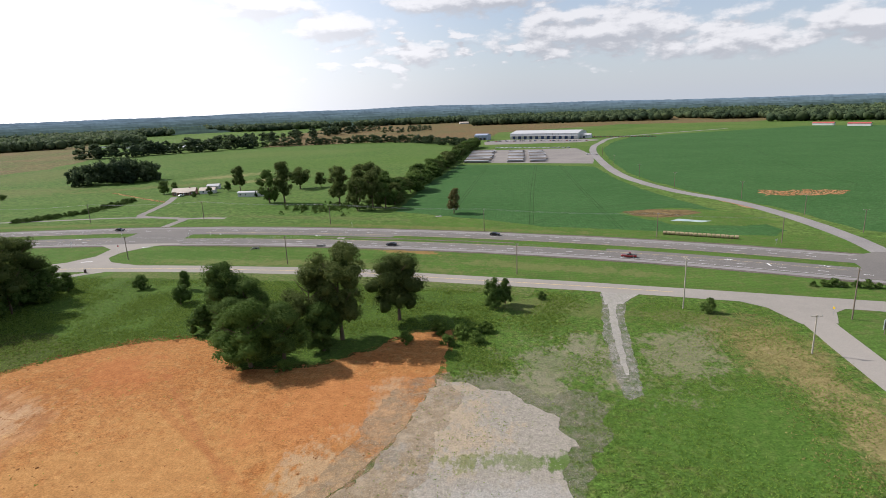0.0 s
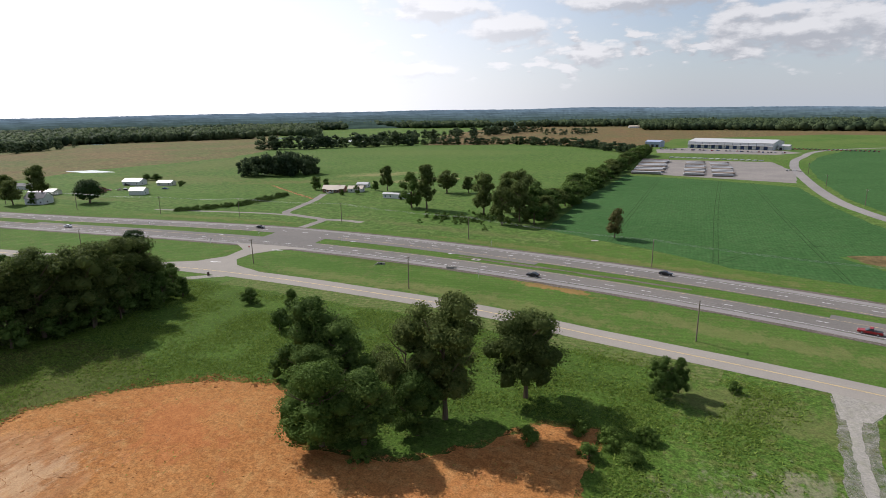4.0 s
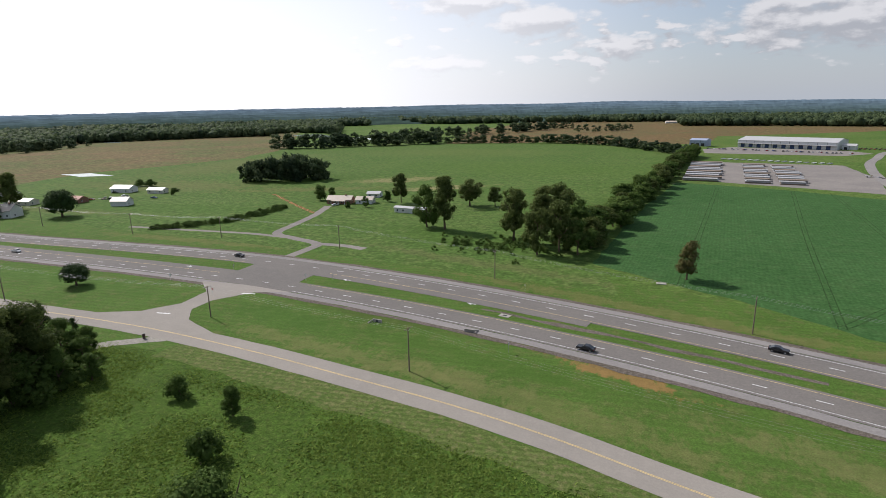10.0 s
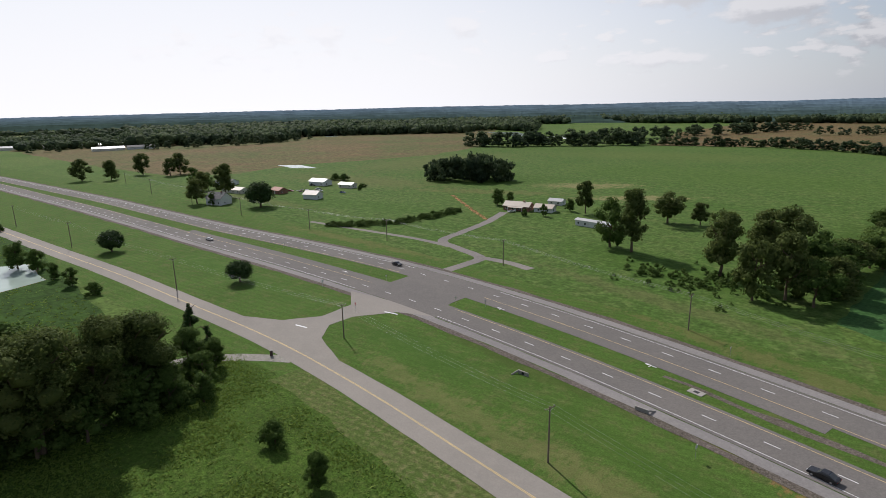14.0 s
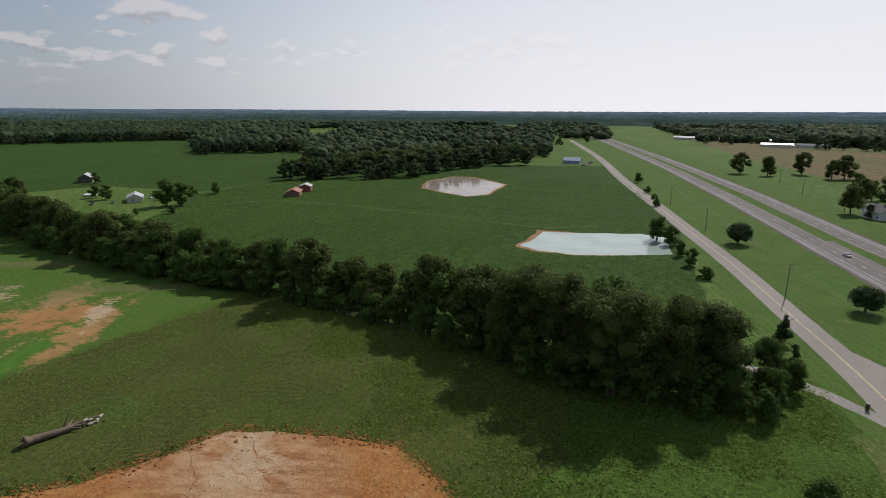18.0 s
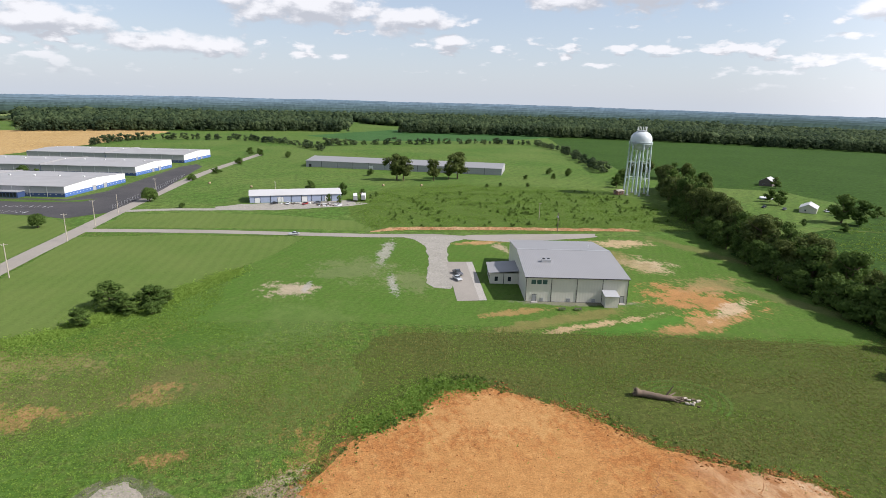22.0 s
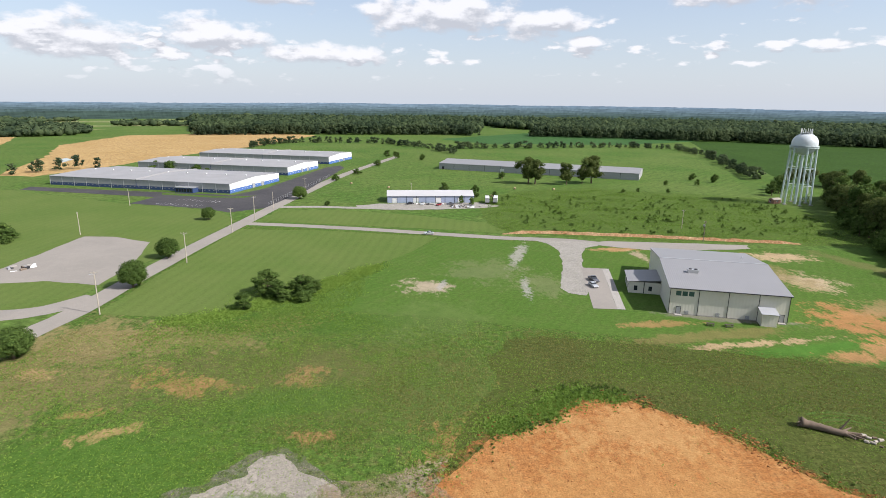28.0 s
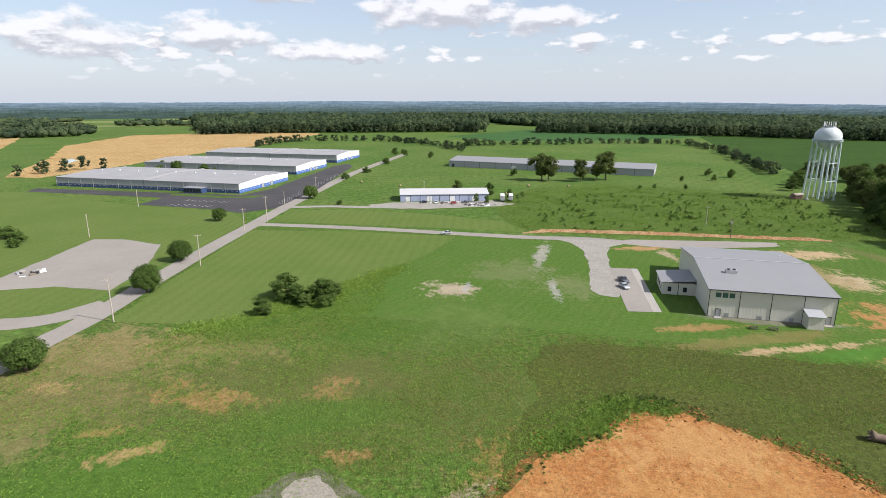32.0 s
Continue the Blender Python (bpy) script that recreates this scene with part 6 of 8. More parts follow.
def house(x, y, turn, w, d, eave, ridge, wall, roof, label, wins=3, chimney=False, porch=0.0, name="house", category="house", door=WHITE):
    root = thing(name, pose(x, y, 0, 0, 0, turn), label, category)
    part("wall", gable_walls(bmesh.new(), w, d, eave, ridge), wall, root)
    o, k = 0.5, (ridge - eave) / (d / 2)
    for s in (0, 1):
        ya, za, yb = (-o, eave - o * k, d / 2) if s == 0 else (d + o, eave - o * k, d / 2)
        part("roof", quad_slab(bmesh.new(), [(-o, ya, za + 0.15), (w + o, ya, za + 0.15), (w + o, yb, ridge + 0.15), (-o, yb, ridge + 0.15)], 0.15), roof, root)
    db = boxes((w * 0.46, w * 0.46 + 1.0, -0.06, 0, 0.1, 2.15))
    dr = part("door", db, door, root)
    part("door_handle", boxes((w * 0.46 + 0.85, w * 0.46 + 0.92, -0.12, -0.06, 1.0, 1.1)), STEEL, dr)
    for i in range(wins):
        xx = w * (i + 0.5) / wins
        if abs(xx - w * 0.46 - 0.5) > 1.3:
            window(root, xx, 0, 0.9, 1.2, 1.2)
        window(root, xx, d, 0.9, 1.2, 1.2, "back")
    window(root, 0, d * 0.35, 0.9, 1.1, 1.2, "left")
    window(root, w, d * 0.35, 0.9, 1.1, 1.2, "right")
    if chimney:
        part("chimney", boxes((w * 0.7, w * 0.7 + 0.8, d * 0.45, d * 0.45 + 0.8, eave, ridge + 0.9), edge=0.04), BRICK, root)
    if porch:
        part("porch_roof", quad_slab(bmesh.new(), [(w * 0.2, -porch, eave - 0.55), (w * 0.8, -porch, eave - 0.55), (w * 0.8, 0, eave - 0.1), (w * 0.2, 0, eave - 0.1)], 0.1), roof, root)
        for q in (0.22, 0.5, 0.78):
            part("porch_post", boxes((w * q - 0.08, w * q + 0.08, -porch + 0.1, -porch + 0.26, 0, eave - 0.6)), WHITE, root)
    return root


STEEL_ROOF = paint("pale_ridge_metal", (0.34, 0.345, 0.35), 0.5, dirt=0.1)


def workshop():
    root = thing("workshop_building", pose(-103.2, -18.2, 0, 0, 0, 166.0), "cream ribbed-metal workshop with a grey seamed roof", "workshop")
    W, D, E, R = 32.5, 49.0, 8.2, 10.8
    for i in range(4):
        part("wall_panel", boxes((W / 4 * i + 0.03, W / 4 * (i + 1) - 0.03, 0, 0.25, 0.25, E - 0.02)), CREAM, root)
    part("plinth", boxes((-0.05, W + 0.05, -0.06, D + 0.05, 0, 0.25)), CONCRETE, root, "low concrete plinth")
    side = bmesh.new()
    for x in (0.0, W - 0.25):
        a = [side.verts.new((x, y, z)) for y, z in ((0.25, 0.25), (D, 0.25), (D, E), (D / 2, R), (0.25, E))]
        b = [side.verts.new((x + 0.25, y, z)) for y, z in ((0.25, 0.25), (D, 0.25), (D, E), (D / 2, R), (0.25, E))]
        side.faces.new(a), side.faces.new(b[::-1])
        for i in range(5):
            side.faces.new((a[(i + 1) % 5], a[i], b[i], b[(i + 1) % 5]))
    box(side, 0.25, W - 0.25, D - 0.25, D, 0.25, E)
    part("side_wall", side, paint("cream_side_metal", (0.6, 0.565, 0.48), 0.5, dirt=0.12, ribs=("Y", 0.9)), root)
    for ya, yb in ((-0.5, D / 2), (D + 0.5, D / 2)):
        part("roof", quad_slab(bmesh.new(), [(-0.4, ya, E + 0.12), (W + 0.4, ya, E + 0.12), (W + 0.4, yb, R + 0.2), (-0.4, yb, R + 0.2)], 0.18), ROOF_GREY, root)
    part("ridge_cap", boxes((-0.4, W + 0.4, D / 2 - 0.25, D / 2 + 0.25, R + 0.2, R + 0.27)), STEEL_ROOF, root)
    part("gutter", boxes((-0.4, W + 0.4, -0.68, -0.5, E - 0.12, E + 0.06)), DARK, root, "dark metal gutter")
    for i in range(5):
        x = min(W - 0.16, max(0.02, W / 4 * i - 0.07))
        part("downspout", boxes((x, x + 0.14, -0.12, 0, 0.1, E - 0.1)), DARK, root)
    for x, w, h in ((2.2, 1.2, 2.2), (30.2, 1.2, 2.2)):
        dr = part("door", boxes((x, x + w, -0.07, 0, 0.25, 0.25 + h)), PANEL_GREY, root, "grey steel door in a dark frame")
        part("door_frame", boxes((x - 0.1, x, -0.1, 0, 0.25, 0.35 + h), (x + w, x + w + 0.1, -0.1, 0, 0.25, 0.35 + h), (x, x + w, -0.1, 0, 0.25 + h, 0.35 + h)), DARK, dr)
        part("door_step", boxes((x - 0.4, x + w + 0.4, -1.4, -0.07, 0, 0.18)), CONCRETE, root)
    for x in (4.6, 13.2, 21.2):
        v = part("wall_vent", boxes((x, x + 1.1, -0.08, 0, 0.3, 1.35)), PANEL_GREY, root, "grey louvred wall vent")
        for k in range(5):
            part("slat", boxes((x + 0.06, x + 1.04, -0.11, -0.08, 0.42 + 0.18 * k, 0.5 + 0.18 * k)), STEEL, v)
    for k, x in enumerate((1.6, 3.4, 5.2)):
        # plain green blocks where the firm's sign hangs
        part("sign_block", boxes((x + 0.1, x + 1.55, -0.09, 0, 5.9, 7.3), edge=0.03), GREEN_SIGN, root, "dark green sign shape on the wall")
    # entry annexe at the side
    bm = gable = bmesh.new()
    box(bm, -10, 0, 17.5, 30, 0, 3.9)
    an = part("annexe", bm, CREAM, root, "low cream annexe with a grey shed roof")
    part("annexe_roof", quad_slab(bmesh.new(), [(-10.6, 16.9, 4.1), (-10.6, 30.5, 4.1), (-0.02, 30.5, 5.0), (-0.02, 16.9, 5.0)], 0.16), ROOF_GREY, an)
    for x in (-7.8, -3.2):
        window(root, x, 17.5, 1.0, 1.1, 1.6, "front", DARK)
    for y in (20, 24, 27):
        window(root, -10, y, 1.0, 1.1, 1.4, "left", DARK)
    part("corner_trim", boxes((-5.3, -5.1, 17.42, 17.5, 0, 3.9)), DARK, an)
    # small porch shed on the front
    po = part("porch_shed", boxes((24.4, 28.4, -4.2, -0.02, 0, 3.7)), CREAM, root, "small cream porch shed with a white roof")
    part("porch_roof", quad_slab(bmesh.new(), [(24.1, -4.6, 3.75), (28.7, -4.6, 3.75), (28.7, -0.02, 4.5), (24.1, -0.02, 4.5)], 0.12), STEEL_ROOF, po)
    # roof unit
    ru = part("roof_unit", boxes((6.6, 9.8, 12.0, 13.4, 9.5, 10.8), edge=0.06), STEEL, root, "galvanised air unit on the roof")
    part("fan_guard", tube(bmesh.new(), (7.4, 12.7, 10.8), (7.4, 12.7, 11.0), 0.5, n=14), DARK, ru)
    part("fan_guard", tube(bmesh.new(), (9.0, 12.7, 10.8), (9.0, 12.7, 11.0), 0.5, n=14), DARK, ru)
    part("roof_pipe", tube(bmesh.new(), (27, 32, 9.9), (27, 32, 11.2), 0.12), WHITE, root)


def water_tower():
    root = thing("water_tower", pose(-266, -217, 0), "white water tower on pale sage steel legs", "water tower")
    prof = [(0.6, 31.2), (2.6, 31.6), (4.8, 32.7), (6.4, 34.3), (7.2, 36.0), (7.4, 37.6), (7.4, 39.0), (6.9, 41.0), (5.6, 42.8), (3.7, 44.1), (1.8, 44.7), (0.4, 44.8)]
    part("tank", lathe(bmesh.new(), prof, 40), TANK_WHITE, root, "rounded white enamel tank")
    part("balcony", lathe(bmesh.new(), [(7.1, 35.8), (8.2, 35.8), (8.2, 36.0), (7.1, 36.0)], 40), SAGE, root)
    for z in (36.5, 37.0):
        part("balcony_rail", lathe(bmesh.new(), [(8.12, z), (8.2, z), (8.2, z + 0.07), (8.12, z + 0.07)], 40), SAGE, root)
    n = 6
    for i in range(n):
        a = 2 * math.pi * (i + 0.25) / n
        top, low = Vector((7.2 * math.cos(a), 7.2 * math.sin(a), 36.6)), Vector((8.6 * math.cos(a), 8.6 * math.sin(a), 0))
        part("leg", tube(bmesh.new(), low, top, 0.52, n=12), SAGE, root)
        part("footing", boxes((low.x - 1.0, low.x + 1.0, low.y - 1.0, low.y + 1.0, 0, 0.5), edge=0.05), CONCRETE, root)
        b = 2 * math.pi * (i + 1.25) / n

        def on_leg(q, z):
            r = 8.6 - 1.4 * z / 36.6
            return Vector((r * math.cos(q), r * math.sin(q), z))
        for z in (12, 23):
            part("strut", tube(bmesh.new(), on_leg(a, z), on_leg(b, z), 0.2, n=6), SAGE, root)
        for z0, z1 in ((1, 12), (12, 23), (23, 33.5)):
            part("tie_rod", tube(bmesh.new(), on_leg(a, z0), on_leg(b, z1), 0.06, n=5), SAGE, root)
            part("tie_rod", tube(bmesh.new(), on_leg(b, z0), on_leg(a, z1), 0.06, n=5), SAGE, root)
    part("riser_pipe", tube(bmesh.new(), (0, 0, 0), (0, 0, 31.4), 0.8, n=16), SAGE, root)
    for i in range(8):
        a = 2 * math.pi * i / 8
        x, y = 3.1 * math.cos(a), 3.1 * math.sin(a)
        an = part("antenna", boxes((x - 0.16, x + 0.16, y - 0.16, y + 0.16, 44.4, 47.6), edge=0.03), WHITE, root, "upright white panel antenna")
        part("antenna_mount", tube(bmesh.new(), (x, y, 44.0), (x, y, 44.5), 0.07, n=6), STEEL, an)
    part("hatch_rail", lathe(bmesh.new(), [(3.2, 44.9), (3.26, 44.9), (3.26, 45.0), (3.2, 45.0)], 24), STEEL, root)
    ladder = bmesh.new()
    for s in (-0.25, 0.25):
        tube(ladder, (9.0, s, 0.5), (7.7, s, 36.0), 0.04, n=5)
    for k in range(56):
        z = 0.8 + 0.6 * k
        x = 9.0 - 1.3 * z / 36.0
        tube(ladder, (x, -0.25, z), (x, 0.25, z), 0.025, n=4)
    part("ladder", ladder, STEEL, root)
    hut = house(-256, -222, 20, 6, 4, 2.6, 3.4, BRICK, ROOF_TAN, "small brown pump hut beside the water tower", 1, name="pump_hut", category="hut")


def warehouse(x, y, turn, L, D, E, label, entry=False, name="warehouse"):
    """A long flat-gabled warehouse: local x along the long front, y to the back; blue foot, grey bays, white gable end at x = 0."""
    root = thing(name, pose(x, y, 0, 0, 0, turn), label, "warehouse")
    R = E + 1.5
    n = 14
    for i in range(n):
        a, b = L / n * i, L / n * (i + 1)
        part("wall_panel", boxes((a + 0.05, b - 0.05, 0, 0.3, 2.3, E)), PANEL_GREY, root)
        ft = part("foot_panel", boxes((a + 0.05, b - 0.05, -0.05, 0.3, 0, 2.28)), NAVY, root, "navy lower wall panel")
        for k in range(3):
            q = a + (b - a) * (k + 0.5) / 3
            part("slit_window", boxes((q - 0.5, q + 0.5, -0.08, -0.05, 1.3, 1.75)), PANEL_GREY, ft)
        part("downspout", boxes((b - 0.1, b + 0.1, -0.2, 0, 0, E)), NAVY if i == n // 2 - 1 else STEEL, root)
    m = 10
    for i in range(m):
        a, b = D / m * i, D / m * (i + 1)
        za, zb = (E + 1.5 * (1 - abs(2 * q / D - 1)) for q in (a, b))
        bm = bmesh.new()
        v = [bm.verts.new((xx, yy, z)) for xx in (-0.05, 0.3) for yy, z in ((a + 0.03, 2.5), (b - 0.03, 2.5), (b - 0.03, zb), (a + 0.03, za))]
        for f in ((0, 1, 2, 3), (7, 6, 5, 4), (0, 4, 5, 1), (1, 5, 6, 2), (2, 6, 7, 3), (3, 7, 4, 0)):
            bm.faces.new([v[k] for k in f])
        part("end_panel", bm, PANEL_WHITE, root, "white upper gable panel")
        e = part("end_foot", boxes((-0.1, 0.3, a + 0.03, b - 0.03, 0, 2.48)), PANEL_BLUE, root, "bright blue lower gable panel")
        for k in range(2):
            q = a + (b - a) * (k + 0.5) / 2
            part("slit_window", boxes((-0.13, -0.1, q - 0.35, q + 0.35, 1.2, 1.65)), WHITE, e)
    part("back_wall", boxes((0.3, L, D - 0.3, D, 0, E), (L - 0.3, L, 0.3, D - 0.3, 0, E + 0.4)), PANEL_GREY, root)
    for ya, yb in ((-0.4, D / 2), (D + 0.4, D / 2)):
        for k in range(2):
            part("roof", quad_slab(bmesh.new(), [(-0.2 if k == 0 else L / 2 + 0.3, ya, E + 0.1), (L / 2 - 0.3 if k == 0 else L + 0.2, ya, E + 0.1), (L / 2 - 0.3 if k == 0 else L + 0.2, yb, R + 0.15), (-0.2 if k == 0 else L / 2 + 0.3, yb, R + 0.15)], 0.2), ROOF_PALE, root)
    ff = bmesh.new()
    a = [ff.verts.new((xx, yy, z)) for xx in (L / 2 - 0.3, L / 2 + 0.3) for yy, z in ((-0.4, E - 0.2), (D + 0.4, E - 0.2), (D + 0.4, E + 0.7), (D / 2, R + 0.8), (-0.4, E + 0.7))]
    for f in ((0, 1, 2, 3, 4), (9, 8, 7, 6, 5), (2, 7, 8, 3), (3, 8, 9, 4), (4, 9, 5, 0)):
        ff.faces.new([a[k] for k in f])
    part("fire_wall", ff, ROOF_PALE, root, "pale parapet across the roof")
    for k in range(9):
        q = L * (k + 0.5) / 9
        part("roof_vent", boxes((q - 0.6, q + 0.6, D * 0.5 - 0.6, D * 0.5 + 0.6, R, R + 0.7), edge=0.05), WHITE, root)
    for q in (D * 0.42, D * 0.6):
        dk = part("dock_door", boxes((-0.18, -0.1, q, q + 3.4, 0, 3.3)), PANEL_GREY, root, "grey roll-up dock door")
        part("dock_frame", boxes((-0.22, -0.1, q - 0.2, q, 0, 3.5), (-0.22, -0.1, q + 3.4, q + 3.6, 0, 3.5)), NAVY, dk)
    if entry:
        en = part("entry", boxes((24, 38, -6, -0.06, 0, 3.4), edge=0.05), NAVY, root, "navy glazed entry block")
        part("entry_roof", boxes((23.6, 38.4, -6.4, -0.06, 3.4, 3.7)), STEEL, en)
        for k in range(6):
            part("glazing", boxes((24.8 + 2.1 * k, 26.4 + 2.1 * k, -6.06, -6.0, 0.6, 2.8)), GLASS_DARK, en)
    return root


def plain_shed(x, y, turn, L, D, E, R, wall, roof, label, bays, doors=(), name="shed", category="shed"):
    root = thing(name, pose(x, y, 0, 0, 0, turn), label, category)
    for i in range(bays):
        part("wall_panel", boxes((L / bays * i + 0.04, L / bays * (i + 1) - 0.04, 0, 0.25, 0, E)), wall, root)
        if i:
            part("downspout", boxes((L / bays * i - 0.12, L / bays * i + 0.12, -0.15, 0, 0, E)), DARK, root)
    w = bmesh.new()
    box(w, 0, L, D - 0.25, D, 0, E)
    for xx in (0.0, L - 0.25):
        a = [w.verts.new((xx, q, z)) for q, z in ((0.25, 0), (D - 0.25, 0), (D - 0.25, E), (D / 2, R), (0.25, E))]
        b = [w.verts.new((xx + 0.25, q, z)) for q, z in ((0.25, 0), (D - 0.25, 0), (D - 0.25, E), (D / 2, R), (0.25, E))]
        w.faces.new(a), w.faces.new(b[::-1])
        for i in range(5):
            w.faces.new((a[(i + 1) % 5], a[i], b[i], b[(i + 1) % 5]))
    part("wall", w, wall, root)
    for ya, yb in ((-0.5, D / 2), (D + 0.5, D / 2)):
        part("roof", quad_slab(bmesh.new(), [(-0.4, ya, E + 0.1), (L + 0.4, ya, E + 0.1), (L + 0.4, yb, R + 0.2), (-0.4, yb, R + 0.2)], 0.18), roof, root)
    for q, wd, h, mat in doors:
        d = part("door", boxes((q, q + wd, -0.07, 0, 0.05, h)), mat, root)
        part("door_frame", boxes((q - 0.12, q, -0.1, 0, 0, h + 0.12), (q + wd, q + wd + 0.12, -0.1, 0, 0, h + 0.12), (q, q + wd, -0.1, 0, h, h + 0.12)), DARK, d)
    return root


workshop()
water_tower()

def big_warehouses():
    # local x runs from the white gable east, local y to the south
    for wx, wy, dd, ee, ent in ((104, -239, 66, 6.4, True), (90, -338, 59, 6.8, False), (72, -430, 60, 7.4, False)):
        r = warehouse(0, 0, 0, 146, dd, ee, "long white and blue warehouse with a pale flat-gabled roof", ent)
        a = math.atan2(-35, 141)
        m = Matrix(((math.cos(a), math.sin(a), 0, wx), (math.sin(a), -math.cos(a), 0, wy), (0, 0, 1, 0), (0, 0, 0, 1)))
        for c in r.children_recursive:
            if c.parent == r:
                me = c.data
                me.transform(m)
                me.flip_normals()
                for g in c.children:
                    g.data.transform(m)
                    g.data.flip_normals()


big_warehouses()
plain_shed(-4, -208, 180 + 4, 54, 19, 4.2, 6.4, BLUE_GREY, ROOF_WHITE, "long blue-grey shed with a white metal roof", 9, ((3, 3, 3, WHITE), (16, 3.4, 3.2, WHITE), (30, 3.4, 3.2, WHITE), (44, 3, 3, WHITE)))
plain_shed(-38, -398, 180 - 23.5, 180, 42, 5.6, 8.2, PANEL_GREY, ROOF_GREY, "very long pale grey metal building", 12, ((3, 2, 2.6, DARK), (60, 4, 3.5, WHITE)), "factory_building", "factory")

plain_shed(122, -42, -14, 24, 16, 4.6, 6.4, PANEL_BLUE, ROOF_WHITE, "blue metal shed with a white roof beside the lot", 5, ((4, 3, 3, WHITE), (13, 3.4, 3.4, WHITE)))


def depot():
    root = plain_shed(35, 953, -22, 111, 60, 9.0, 12.5, WHITE, ROOF_WHITE, "long white depot with dark dock doors", 11, [(4 + 9.6 * k, 4.6, 4.6, NAVY) for k in range(11)], "depot_building", "depot")
    part("awning", quad_slab(bmesh.new(), [(0, -3, 5.2), (111, -3, 5.2), (111, 0, 5.8), (0, 0, 5.8)], 0.12), STEEL, root)
    plain_shed(-24, 960, -22, 22, 18, 8, 10, BLUE_GREY, BLUE_GREY, "blue-grey shed beside the depot", 3, ((2, 4, 4, DARK), (9, 4, 4, DARK), (16, 4, 4, DARK)))
    plain_shed(146, 925, -22, 14, 10, 5, 7, WHITE, ROOF_WHITE, "small white shed beside the depot", 2, ((2, 3, 3, DARK),))
    # stacks of pale boards and pipes in rows on the yard
    rng = random.Random(4)
    for x0, x1, y0, y1 in ((-26, 8, 584, 730), (18, 36, 580, 715), (41, 58, 578, 708)):
        for k in range(11):
            y = y0 + (y1 - y0) * k / 11
            w = (x1 - x0) + rng.uniform(-2.0, 1.0)
            if x0 < 0:
                w = 27 + rng.uniform(-2, 1)
            st = thing("board_stack", pose(x0 + 0.6 * k, y, 0, 0, 0, -4 + rng.uniform(-1, 1)), "low stack of pale boards on the gravel yard", "stack", "stacks on the yard")
            for q in range(3):
                part("layer", boxes((rng.uniform(-0.5, 0.5), w + rng.uniform(-0.5, 0.5), rng.uniform(0, 0.3), 7.5 - rng.uniform(0, 0.6), 0.15 + 0.75 * q, 0.82 + 0.75 * q), edge=0.05), (WOOD_POLE, PANEL_GREY, ROOF_PALE)[(k + q) % 3], st)
            for q in (1.5, w - 1.5):
                part("bearer", boxes((q - 0.1, q + 0.1, 0.1, 7.2, 0, 0.15)), WOOD_POLE, st)
    for k in range(16):
        b = thing("pipe_bundle", pose(9 + 6.0 * k, 769 - 0.32 * 6.0 * k, 0, 0, 0, 60), "bundle of pale pipes in a row", "pipes", "pipe bundles on the yard")
        for q in range(3):
            part("pipe", tube(bmesh.new(), (0, 0.9 * q - 0.9, 0.5), (7, 0.9 * q - 0.9, 0.5), 0.45, n=8), WHITE if k % 3 else STEEL, b)
    for k in range(34):
        t = k / 34
        car(-2 + 150 * t + rng.uniform(-2, 2), 925 - 55 * t - rng.uniform(10, 16), 70 + rng.uniform(-8, 8), CAR_PAINTS[k % len(CAR_PAINTS)][0], CAR_PAINTS[k % len(CAR_PAINTS)][1] + " parked before the depot", simple=True)
    for k in range(40):
        car(165 + 4.6 * (k % 20), 930 - 1.6 * (k % 20) + 14 * (k // 20), 70, CAR_PAINTS[(k * 3) % len(CAR_PAINTS)][0], CAR_PAINTS[(k * 3) % len(CAR_PAINTS)][1] + " parked beside the depot", simple=True)


# ---- vehicles ----
def car_paint(name, c):
    return paint(name, c, 0.25, 0.2, dirt=0.05, spec=0.6)


CAR_PAINTS = [(car_paint("black_car_paint", (0.02, 0.02, 0.022)), "black car"), (car_paint("silver_car_paint", (0.45, 0.46, 0.47)), "silver car"), (car_paint("white_car_paint", (0.75, 0.75, 0.74)), "white car"),
              (car_paint("red_car_paint", (0.28, 0.02, 0.02)), "dark red car"), (car_paint("blue_car_paint", (0.05, 0.09, 0.22)), "dark blue car"), (car_paint("grey_car_paint", (0.12, 0.12, 0.13)), "dark grey car")]
HEADLIGHT = paint("clear_lamp", (0.7, 0.7, 0.68), 0.2)
TAILLIGHT = paint("red_lamp", (0.4, 0.02, 0.02), 0.25)
CARS = {}


